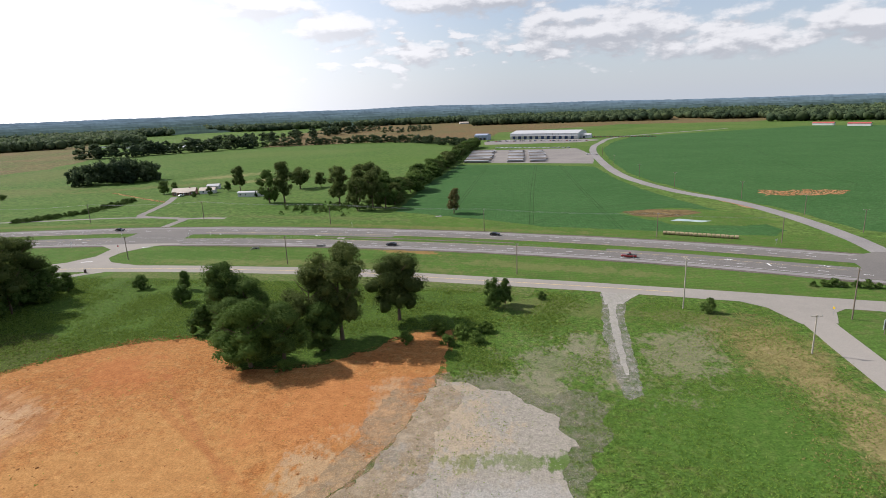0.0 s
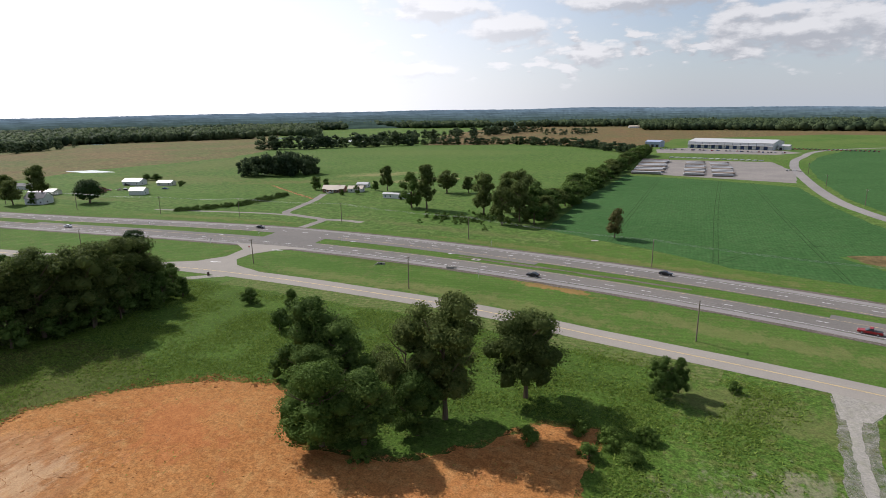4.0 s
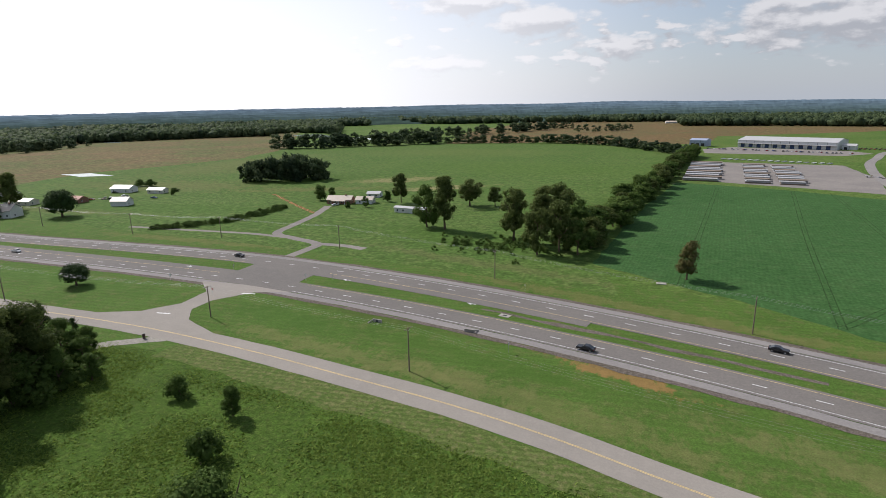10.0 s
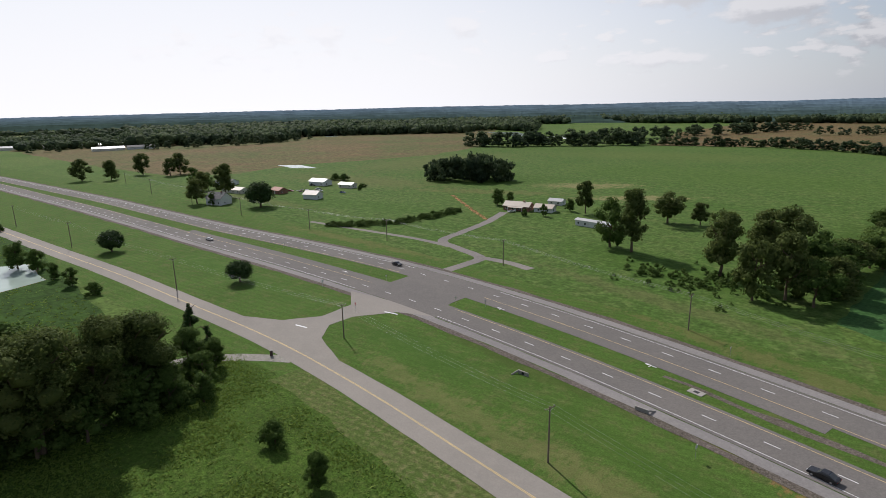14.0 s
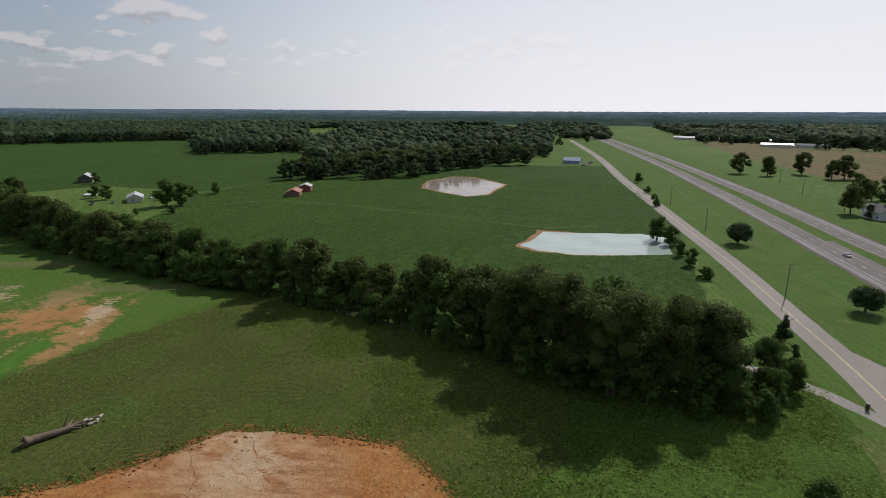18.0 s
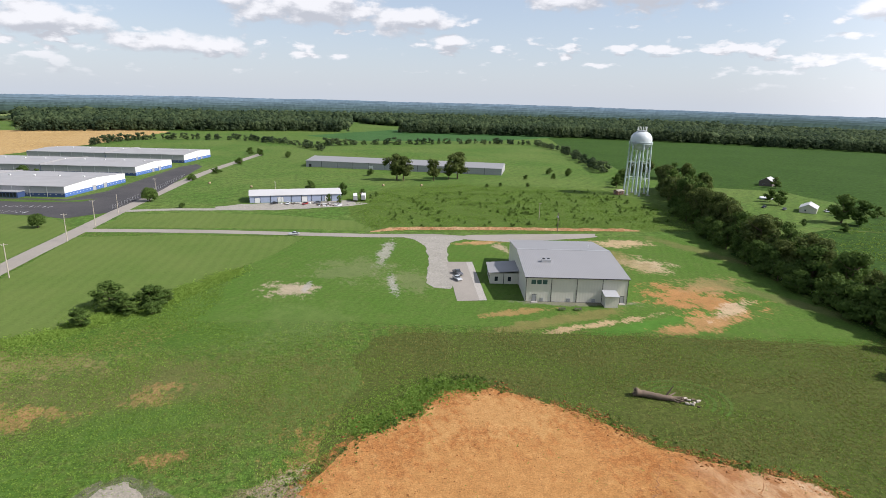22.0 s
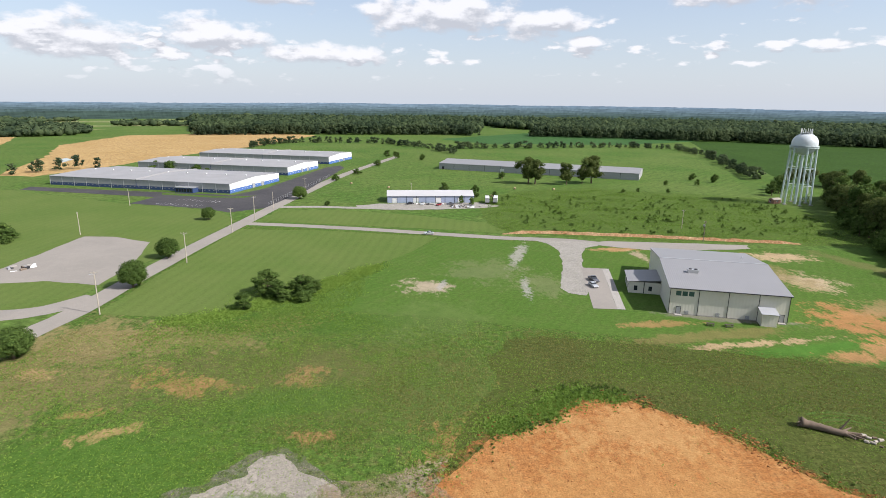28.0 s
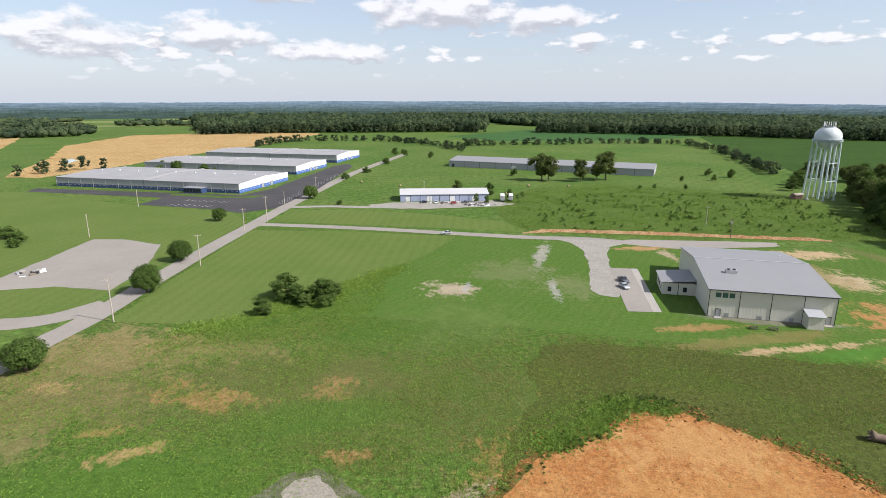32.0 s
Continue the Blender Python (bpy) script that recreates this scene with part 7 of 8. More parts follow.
def car(x, y, turn, body_mat, label, pickup=False, simple=False):
    root = thing("pickup_truck" if pickup else "car", pose(x, y, 0.1, 0, 0, turn), label, "pickup" if pickup else "car")
    key = (body_mat.name, pickup)
    if key not in CARS:
        made = []
        L, W = (5.6, 1.95) if pickup else (4.7, 1.82)
        bm = bmesh.new()
        prism(bm, [(-L / 2, 0.35), (L / 2, 0.35), (L / 2, 0.72), (L / 2 - 0.15, 0.86), (L * 0.2, 0.98), (-L * 0.45, 1.0), (-L / 2, 0.9)], -W / 2, W / 2)
        bmesh.ops.bevel(bm, geom=bm.edges[:], offset=0.07, segments=2, affect="EDGES", profile=0.5)
        made.append(("body", bm, body_mat))
        cab = bmesh.new()
        prof = [(L * 0.2, 0.95), (L * 0.05, 1.5), (-L * 0.12, 1.78), (-L * 0.16, 1.0)] if pickup else [(L * 0.2, 0.95), (L * 0.06, 1.4), (-L * 0.22, 1.45), (-L * 0.42, 0.98)]
        prism(cab, prof, -W / 2 + 0.1, W / 2 - 0.1)
        bmesh.ops.bevel(cab, geom=cab.edges[:], offset=0.08, segments=2, affect="EDGES", profile=0.5)
        made.append(("glasshouse", cab, GLASS_DARK))
        a, b = (L * 0.04, -L * 0.12) if pickup else (L * 0.05, -L * 0.2)
        top = 1.62 if pickup else 1.42
        made.append(("roof_panel", boxes((b, a, -W / 2 + 0.16, W / 2 - 0.16, top - 0.03 + (0.12 if pickup else 0.02), top + (0.17 if pickup else 0.07)), edge=0.02), body_mat))
        if pickup:
            made.append(("load_bed", boxes((-L / 2 + 0.15, -L * 0.18, -W / 2 + 0.15, W / 2 - 0.15, 0.99, 1.03)), DARK))
        for s in (-1, 1):
            made.append(("headlight", boxes((L / 2 - 0.03, L / 2 + 0.02, s * W * 0.36 - 0.2, s * W * 0.36 + 0.2, 0.62, 0.76)), HEADLIGHT))
            made.append(("tail_light", boxes((-L / 2 - 0.02, -L / 2 + 0.03, s * W * 0.38 - 0.14, s * W * 0.38 + 0.14, 0.66, 0.84)), TAILLIGHT))
        for sx in (-0.31, 0.31):
            for s in (-1, 1):
                made.append(("wheel", tube(bmesh.new(), (sx * L, s * (W / 2 - 0.22), 0.33), (sx * L, s * (W / 2 + 0.01), 0.33), 0.34, n=14), DARK))
                made.append(("rim", tube(bmesh.new(), (sx * L, s * (W / 2 + 0.0), 0.33), (sx * L, s * (W / 2 + 0.025), 0.33), 0.2, n=10), STEEL))
        meshes = []
        for nm, bm, mt in made:
            me = bpy.data.meshes.new(nm)
            bm.to_mesh(me)
            bm.free()
            me.materials.append(mt)
            meshes.append((nm, me))
        CARS[key] = meshes
    last = None
    for nm, me in CARS[key]:
        if simple and nm in ("rim", "headlight", "tail_light"):
            continue
        o = new(nm, me)
        o.parent = last if nm == "rim" else root
        if nm == "wheel":
            last = o
    return root


BLACK, SILVER, WHITE_CAR, RED, BLUE, GREY = (c[0] for c in CAR_PAINTS)
depot()
car(-43, 236.5, 168, BLACK, "dark grey car driving on the highway")
car(2, 252.5, -13, BLACK, "black car driving on the highway")
car(52, 211.5, 162, RED, "red pickup driving on the highway", True)
car(-196, 279.4, -2, BLACK, "black car driving on the highway")
car(-300, 250.8, 182, WHITE_CAR, "white car driving on the highway")
car(-87.6, -43.5, 100, SILVER, "silver car parked beside the workshop")
car(-89.5, -50, 100, GREY, "dark pickup parked beside the workshop", True)
car(-30.5, -121.5, 14, SILVER, "silver car standing on the lane")
for cx, cy, ct, cm, cl in ((-18, -203, 20, BLACK, "black car"), (-36, -200, 60, RED, "dark red car"), (-43, -203, 10, GREY, "grey car"), (-26, -202, 80, WHITE_CAR, "white car")):
    car(cx, cy, ct, cm, cl + " parked before the blue-grey shed")
for cx, cy, ct, cm, cl in ((-384, 372, 30, GREY, "dark grey car"), (-392, 380, 60, WHITE_CAR, "white car"), (-398, 372, 20, BLACK, "black car"), (-402, 386, 75, SILVER, "silver car"), (-372, 386, 10, BLUE, "blue car"), (-410, 366, 40, RED, "dark red car"), (-228, 400, 70, SILVER, "silver car"), (-424, 395, 15, BLACK, "black car")):
    car(cx, cy, ct, cm, cl + " parked in a farmyard")
for cx, cy, ct, cm, cl in ((-322, -158, 30, BLACK, "black car"), (-330, -150, 35, GREY, "dark pickup"), (-352, -140, 60, WHITE_CAR, "white car")):
    car(cx, cy, ct, cm, cl + " parked by the house behind the hedgerow")
for k in range(7):
    car(-655 - 7 * k, 140 + 1.5 * k, 80, CAR_PAINTS[k % 6][0], CAR_PAINTS[k % 6][1] + " parked by the blue-grey house", simple=True)


# ---- houses and barns ----
house(-237, 404, 14, 16, 9, 2.9, 5.0, BRICK, ROOF_TAN, "low brick farmhouse with a tan metal roof", 4, True, 2.2)
house(-219, 410, 14, 11, 8, 2.7, 4.4, WHITE, ROOF_TAN, "white farmhouse wing with a tan roof", 2)
house(-226, 436, 10, 9, 7, 2.6, 3.8, WHITE, ROOF_WHITE, "white garden shed with a metal roof", 2, name="shed", category="shed")
house(-181, 392, -4, 20, 5, 3.0, 3.6, WHITE, ROOF_WHITE, "white and blue house trailer under the trees", 5, name="house_trailer", category="trailer")
house(-405, 298, 20, 13, 10, 4.6, 8.0, WHITE, ROOF_DARK, "white two-storey farmhouse by the highway", 3, True, 2.0)
house(-430, 396, 12, 16, 10, 3.4, 5.4, WHITE, ROOF_WHITE, "long white barn with a metal roof", 3, name="barn", category="barn")
house(-372, 352, 20, 11, 8, 3.4, 5.6, WHITE, ROOF_TAN, "white garage with a tan roof", 1, name="garage", category="garage")
house(-398, 402, 12, 13, 7, 2.8, 4.2, CREAM, ROOF_WHITE, "small cream bungalow in a farmyard", 3)
house(-452, 332, 10, 22, 8, 2.8, 4.4, CREAM, ROOF_TAN, "long tan bungalow behind the trees", 4)
house(-415, 352, 5, 10, 8, 2.8, 4.6, BRICK, RUST_ROOF, "red-roofed shed behind the trees", 1, name="shed", category="shed")
house(-500, 350, 15, 18, 9, 2.8, 4.6, WHITE, ROOF_DARK, "white bungalow behind the trees", 3)
house(-676, 118, 80, 18, 12, 3.6, 6.6, BLUE_GREY, BLUE_GREY, "blue-grey gabled house by the frontage road", 3)
house(-345, -152, 40, 15, 9, 3.0, 5.2, CREAM, ROOF_WHITE, "cream house with a pale roof behind the hedgerow", 3)
house(-414, -260, 35, 14, 10, 3.8, 6.8, paint("weathered_barn_boards", (0.15, 0.125, 0.11), 0.9, dirt=0.5), ROOF_WHITE, "weathered grey barn in the crop field", 0, name="barn", category="barn", door=DARK)
house(-396, -62, 20, 14, 9, 3.0, 5.0, BRICK, RUST_ROOF, "low rusty-roofed barn by the pasture", 0, name="barn", category="barn", door=DARK)
house(-418, -64, 20, 11, 8, 3.6, 5.2, paint("faded_red_boards", (0.3, 0.1, 0.08), 0.85, dirt=0.5), ROOF_WHITE, "faded red barn with a white roof", 0, name="barn", category="barn", door=DARK)
for hx, hy, ht, hw, hl in ((570, 1072, -42, 32, "white shed with a red roof"), (598, 1019, -42, 32, "white shed with a red roof")):
    house(hx, hy, ht, hw, 12, 4, 5.6, WHITE, ROOF_RED, hl + " at the far field edge", 0, name="shed", category="shed")
for k, (hx, hy, ht, hw) in enumerate(((-1225, 306, 68, 205), (-1330, 420, 68, 120), (-1560, 420, 5, 110), (-1040, 412, 80, 45), (-1036, 462, 80, 40), (-1587, 1560, 20, 80), (-1180, 1000, 10, 40), (-300, -1085, 5, 30), (-420, -1060, -10, 26), (360, -1300, 30, 30), (820, -900, 10, 24), (-90, 1800, 10, 40), (-820, -60, 40, 16), (-860, -10, 10, 18), (-800, 60, 70, 15), (-900, 70, 20, 16), (-760, 30, 50, 14), (-820, -380, 60, 15), (-880, -330, 20, 15), (-940, -300, 10, 14), (-1000, -240, 40, 16))):
    house(hx, hy, ht, hw, 14 if hw > 25 else 9, 4, 6.4, WHITE if k % 3 else CREAM, (ROOF_WHITE, ROOF_DARK, ROOF_TAN)[k % 3], "small pale building far off among the trees", 2, name="far_building", category="building")
pool = thing("swimming_pool", pose(-352, -189, 0), "round white above-ground pool behind the house", "pool")
part("pool_wall", lathe(bmesh.new(), [(4.2, 0), (4.4, 0), (4.4, 1.2), (4.2, 1.2)], 28), WHITE, pool)
part("water", tube(bmesh.new(), (0, 0, 0.9), (0, 0, 1.05), 4.2, n=28), WATER, pool)

# ---- poles and wires ----
def utility_pole(x, y, h, turn, arms=1, mat=None, label="weathered wooden utility pole with a crossarm", transformer=False, light=False):
    root = thing("utility_pole", pose(x, y, 0, 0, 0, turn), label, "utility pole", "utility poles")
    part("shaft", tube(bmesh.new(), (0, 0, -0.3), (0, 0, h), 0.19, 0.13, 9), mat or WOOD_POLE, root)
    for k in range(arms):
        z = h - 0.35 - 0.9 * k
        arm = part("crossarm", boxes((-0.07, 0.07, -1.25, 1.25, z - 0.07, z + 0.07), edge=0.015), mat or WOOD_POLE, root)
        for q in (-1.15, 0.0, 1.15):
            part("insulator", lathe(bmesh.new(), [(0.03, z + 0.07), (0.07, z + 0.1), (0.05, z + 0.16), (0.075, z + 0.2), (0.02, z + 0.26)], 8, (0, q)), PANEL_GREY, arm)
        for s in (-1, 1):
            part("brace", tube(bmesh.new(), (0.09, 0, z - 0.6), (0.09, s * 0.75, z - 0.05), 0.025, n=4), STEEL, arm)
    if transformer:
        for s in (-0.5, 0.5):
            t = part("transformer", lathe(bmesh.new(), [(0.24, h - 2.4), (0.27, h - 2.35), (0.27, h - 1.5), (0.2, h - 1.42)], 12, (0.35, s)), PANEL_GREY, root, "grey can transformer")
    if light:
        part("lamp_arm", tube(bmesh.new(), (0, 0, h - 0.8), (1.8, 0, h - 0.3), 0.04, n=6), STEEL, root)
        part("lamp_head", boxes((1.6, 2.3, -0.14, 0.14, h - 0.36, h - 0.22), edge=0.03), PANEL_GREY, root)
    return root


def wires(name, pts, label, sides=(-1.1, 0.0, 1.1), sag=0.9, r=0.016):
    """Wires hung from pole to pole; pts of x, y, height."""
    root = thing(name, Matrix.Identity(4), label, "power line")
    for off in sides:
        line = []
        for a, b in zip(pts, pts[1:]):
            A, B = Vector(a), Vector(b)
            way = (B - A).normalized()
            side = Vector((-way.y, way.x, 0)) * off
            for i in range(11 if b == pts[-1] else 10):
                t = i / 10
                p = A.lerp(B, t) + side
                line.append((p.x, p.y, p.z - sag * 4 * t * (1 - t)))
        cu = bpy.data.curves.new("wire", "CURVE")
        cu.dimensions, cu.bevel_depth, cu.bevel_resolution = "3D", r, 0
        sp = cu.splines.new("POLY")
        sp.points.add(len(line) - 1)
        for q, co in zip(sp.points, line):
            q.co = (*co, 1)
        me = bpy.data.meshes.new_from_object(bpy.data.objects.new("tmp", cu))
        me.name = "wire"
        me.materials.clear()
        me.materials.append(WIRE)
        new("wire", me).parent = root
    return root


NORTH = [(-560, 300), (-494, 296), (-420, 295), (-350, 294), (-283, 297), (-231, 305), (-163, 306), (-84, 287), (-3, 263), (71, 243), (116, 230)]
SOUTH = [(-420, 196), (-338, 202), (-232, 207), (-153, 220), (-80, 209.5), (9, 192), (94, 147)]
for k, (px, py) in enumerate(NORTH):
    utility_pole(px, py, 10.6, -8 if px > -163 else 2, 1, None, "weathered wooden utility pole beside the highway")
wires("power_line", [(x, y, 10.5) for x, y in NORTH], "thin aluminium wires along the highway's far side")
for k, (px, py) in enumerate(SOUTH):
    utility_pole(px, py, (12, 12, 12, 10, 11.2, 11, 14)[k], -12, 1, None, "weathered wooden utility pole on the mown verge")
wires("power_line", [(x, y, (12, 12, 12, 10, 11.2, 11, 14)[k] - 0.1) for k, (x, y) in enumerate(SOUTH)], "thin aluminium wires over the mown verge", r=0.01)
SIDE_POLES = [(94, 147, 14), (73, 126, 9.5), (67, 55, 12), (64, -15, 13), (62, -70, 12), (62.5, -122, 12), (60, -149, 13), (52, -232, 12)]
for k, (px, py, ph) in enumerate(SIDE_POLES):
    if k:
        utility_pole(px, py, ph, 90, 1, PALE_POLE, "bleached wooden utility pole beside the side road", light=k == 3)
for px, py, ph, lab in ((54, 156, 15, "tall bleached utility pole by the frontage road"), (-159, -139, 9.6, "wooden pole in the scrubby meadow"), (130, -116, 10.5, "pale light pole beside the paved lot"), (146, -191, 9.8, "pale light pole on the warehouse lawn"), (-18, -228, 10, "wooden pole behind the blue-grey shed"), (60, -184, 10, "pale pole beside the warehouse court")):
    utility_pole(px, py, ph, 20, 1, PALE_POLE, lab)
utility_pole(-157, -111, 9.5, 0, 1, WOOD_POLE, "utility pole with two transformers behind the workshop", True)
for px, py in ((156, 245), (153, 285), (144, 335), (122, 385), (113, 440), (111, 520), (118, 610)):
    utility_pole(px, py, 10, 80, 1, None, "wooden utility pole beside the farm road")
stake = thing("wooden_post", pose(-98.5, 163, 0, 0, 4, 0), "leaning bare wooden post in the weeds", "post")
part("shaft", tube(bmesh.new(), (0, 0, -0.2), (0, 0, 5.6), 0.14, 0.1, 8), WOOD_POLE, stake)
utility_pole(-175, 165, 9, 30, 0, PALE_POLE, "bleached bare pole among the dark trees")


# ---- road furniture ----
def arrow(x, y, turn):
    bm = bmesh.new()
    box(bm, -1.6, 0.6, -0.12, 0.12, 0.1, 0.112)
    v = [bm.verts.new((px, py, 0.112)) for px, py in ((0.6, -0.45), (1.7, 0.0), (0.6, 0.45))]
    bm.faces.new(v)
    box(bm, -0.2, 0.05, 0.12, 1.1, 0.1, 0.112)
    ob = mesh_object("turn_arrow", [], [], WHITE_LINE)
    bm.to_mesh(ob.data)
    bm.free()
    ob.matrix_world = pose(x, y, 0, 0, 0, turn)
    return tagged(ob, "white left-turn arrow painted on the asphalt", "road marking", "", "structure")


for ax, ay, at in ((-82.5, 258.7, 170), (-134, 266.6, 174), (-205, 260.3, 0), (114, 196, -22), (86, 206, -20)):
    arrow(ax, ay, at)
for bx, by, bt, bl in ((-169.5, 217, 80, 4.6), (-157.5, 241.5, 80, 5.0), (97, 199, -22, 3.0)):
    ob = mesh_object("stop_line", [], [], WHITE_LINE)
    bm = boxes((-bl / 2, bl / 2, -0.3, 0.3, 0.1, 0.112))
    bm.to_mesh(ob.data)
    bm.free()
    ob.matrix_world = pose(bx, by, 0, 0, 0, bt - 68)
    tagged(ob, "white stop line painted on the asphalt", "road marking", "", "structure")


def road_sign(x, y, turn, h, w, face_mat, label, round_face=False):
    r = thing("road_sign", pose(x, y, 0, 0, 0, turn), label, "road sign", "road signs")
    part("post", tube(bmesh.new(), (0, 0, -0.2), (0, 0, h), 0.035, n=6), STEEL, r)
    part("face", boxes((-w / 2, w / 2, -0.05, -0.02, h - w, h), edge=0.01), face_mat, r)
    return r


SIGN_RED = paint("red_sign_face", (0.4, 0.03, 0.03), 0.4)
SIGN_YELLOW = paint("yellow_sign_face", (0.6, 0.4, 0.03), 0.4)
for sx, sy, st, sh, sw, sm, sl in ((-168, 236, 170, 2.6, 0.75, SIGN_RED, "red stop sign facing the connecting road"), (-61, 228, 80, 2.8, 0.7, WHITE, "small white sign beside the highway"), (-148, 261, 90, 2.4, 0.6, WHITE, "small white sign at the median tip"), (-139, 265, -80, 2.2, 0.6, PANEL_GREY, "back of a small sign on the median"), (-184, 263, 100, 2.2, 0.6, WHITE, "small white sign at the median tip"), (91, 150, -60, 2.4, 0.6, SIGN_YELLOW, "small yellow sign at the side road"), (-70, 277, -95, 2.4, 0.6, WHITE, "small white sign beside the highway"), (-196, 243.4, 80, 2.5, 0.7, WHITE, "small white sign beside the highway"), (112, 226, 200, 2.6, 0.8, WHITE, "small white sign by the farm road"), (-258, 266, 90, 2.2, 0.6, WHITE, "small white sign on the median")):
    road_sign(sx, sy, st, sh, sw, sm, sl)


def billboard():
    r = thing("sign_board", pose(97, 138, 0, 0, 0, 215), "white roadside sign board on two posts", "sign board")
    for q in (-1.7, 1.7):
        part("post", boxes((q - 0.09, q + 0.09, -0.09, 0.09, -0.2, 3.9)), WOOD_POLE, r)
    f = part("board", boxes((-2.3, 2.3, -0.16, -0.09, 1.3, 3.9), edge=0.02), WHITE, r)
    for k, (a, b, z, m) in enumerate(((-1.9, 1.9, 3.3, DARK), (-1.7, 1.6, 2.85, DARK), (-1.5, 1.5, 2.4, SIGN_RED), (-1.8, 1.2, 1.9, DARK))):
        part("text_bar", boxes((a, b, -0.18, -0.16, z, z + 0.2)), m, f)


billboard()


def mailbox(x, y, turn, label):
    r = thing("mailbox", pose(x, y, 0, 0, 0, turn), label, "mailbox")
    part("post", boxes((-0.35, 0.35, -0.3, 0.3, 0, 1.5), edge=0.03), paint("dark_brick_pier", (0.09, 0.06, 0.05), 0.9, dirt=0.4), r)
    part("cap", boxes((-0.42, 0.42, -0.37, 0.37, 1.5, 1.62), edge=0.02), CONCRETE, r)
    part("box", boxes((-0.28, 0.4, -0.16, 0.16, 0.95, 1.3), edge=0.05), DARK, r)


mailbox(-158, 200.5, 60, "dark brick mailbox pier beside the frontage road")


def culvert(x, y, turn, label):
    r = thing("culvert", pose(x, y, 0, 0, 0, turn), label, "culvert")
    part("headwall", boxes((-1.5, 1.5, -0.15, 0.15, -0.1, 0.9), edge=0.03), CONCRETE, r)
    part("wing_wall", quad_slab(bmesh.new(), [(-1.5, -0.15, 0.85), (-2.2, -1.9, 0.2), (-2.0, -1.9, 0.2), (-1.3, -0.15, 0.85)], 0.4), CONCRETE, r)
    # a flat dark disc stands in for the shaded inside of the pipe
    part("pipe_mouth", tube(bmesh.new(), (0, -0.17, 0.4), (0, -0.14, 0.4), 0.38, n=16), DARK, r)


culvert(-103, 234.5, 0, "concrete culvert mouth in the ditch")
culvert(-75, 237, 180, "dark culvert mouth in the ditch")
inl = thing("drain_inlet", pose(-69.5, 252.5, 0, 0, 0, -10), "square concrete drain inlet in the median", "drain")
part("apron", boxes((-1.7, 1.7, -1.1, 1.1, 0, 0.14), edge=0.02), CONCRETE, inl)
part("grate", boxes((-0.6, 0.6, -0.45, 0.45, 0.14, 0.17)), DARK, inl)
slab = thing("concrete_slab", pose(-28, 301, 0, 0, 0, 10), "small pale concrete slab in the grass", "slab")
part("top", boxes((-1.6, 1.6, -1, 1, 0, 0.2), edge=0.03), CONCRETE, slab)


# ---- loose things ----
def fallen_log():
    r = thing("fallen_log", pose(-104.6, 43.2, 0, 0, 0, 152), "bleached fallen tree trunk with torn roots in the meadow", "log")
    rng = random.Random(2)
    bm = bmesh.new()
    rings = []
    for i in range(15):
        q = 7.6 * i / 14
        rad = (0.78 - 0.03 * q) * (1.28 if i == 0 else 1.1 if i == 1 else 1.0) * (1 + 0.05 * math.sin(2.3 * i))
        cy, cz = 0.16 * math.sin(0.8 * q), rad + 0.02
        rings.append([bm.verts.new((q, cy + rad * (1 + rng.uniform(-0.07, 0.07)) * math.cos(2 * math.pi * k / 14), cz + rad * (1 + rng.uniform(-0.07, 0.07)) * math.sin(2 * math.pi * k / 14))) for k in range(14)])
    for a, b in zip(rings, rings[1:]):
        for k in range(14):
            bm.faces.new((a[k], a[(k + 1) % 14], b[(k + 1) % 14], b[k])).smooth = True
    bm.faces.new(rings[0][::-1])
    bm.faces.new(rings[-1])
    part("trunk", bm, LOG, r)
    for k in range(7):
        a = 2 * math.pi * k / 7
        part("root", tube(bmesh.new(), (0.1, 0.5 * math.cos(a), 0.85 + 0.5 * math.sin(a)), (-0.4 - rng.random() * 0.4, 1.0 * math.cos(a), max(0.15, 0.9 + 0.95 * math.sin(a))), 0.22, 0.08, 6), LOG, r)
    for x0, end, rad in ((6.2, (7.6, 0.5, 3.4), 0.26), (6.6, (8.4, 1.9, 1.1), 0.28), (6.8, (8.6, -1.7, 0.7), 0.3), (7.2, (9.8, 0.6, 0.9), 0.34), (7.4, (10.4, -0.6, 0.5), 0.28), (6.0, (5.6, 1.6, 0.4), 0.2)):
        part("branch", tube(bmesh.new(), (x0, 0, 0.7), end, rad, rad * 0.35, 7), LOG, r)
    for k in range(16):
        x, y, s = 8.6 + rng.uniform(0, 4.2), rng.uniform(-1.5, 1.5), rng.uniform(0.18, 0.42)
        part("chunk", tube(bmesh.new(), (x, y, s * 0.8), (x + rng.uniform(0.4, 0.9), y + rng.uniform(-0.5, 0.5), s), s, s * 0.7, 7), PALE_POLE if k % 3 else LOG, r)


fallen_log()


def picnic_table(x, y, turn):
    r = thing("picnic_table", pose(x, y, 0, 0, 0, turn), "dark weathered picnic table on the lawn", "picnic table", "picnic tables")
    for k in range(5):
        part("top_board", boxes((-1.1, 1.1, -0.38 + 0.155 * k, -0.24 + 0.155 * k, 0.72, 0.76)), paint_dark_wood, r)
    for s in (-1, 1):
        part("bench", boxes((-1.1, 1.1, s * 0.72 - 0.14, s * 0.72 + 0.14, 0.42, 0.46)), paint_dark_wood, r)
        for q in (-0.8, 0.8):
            part("leg", tube(bmesh.new(), (q, s * 0.6, 0), (q, s * 0.25, 0.72), 0.05, n=6), paint_dark_wood, r)
    for q in (-0.8, 0.8):
        part("brace", boxes((q - 0.04, q + 0.04, -0.75, 0.75, 0.36, 0.42)), paint_dark_wood, r)


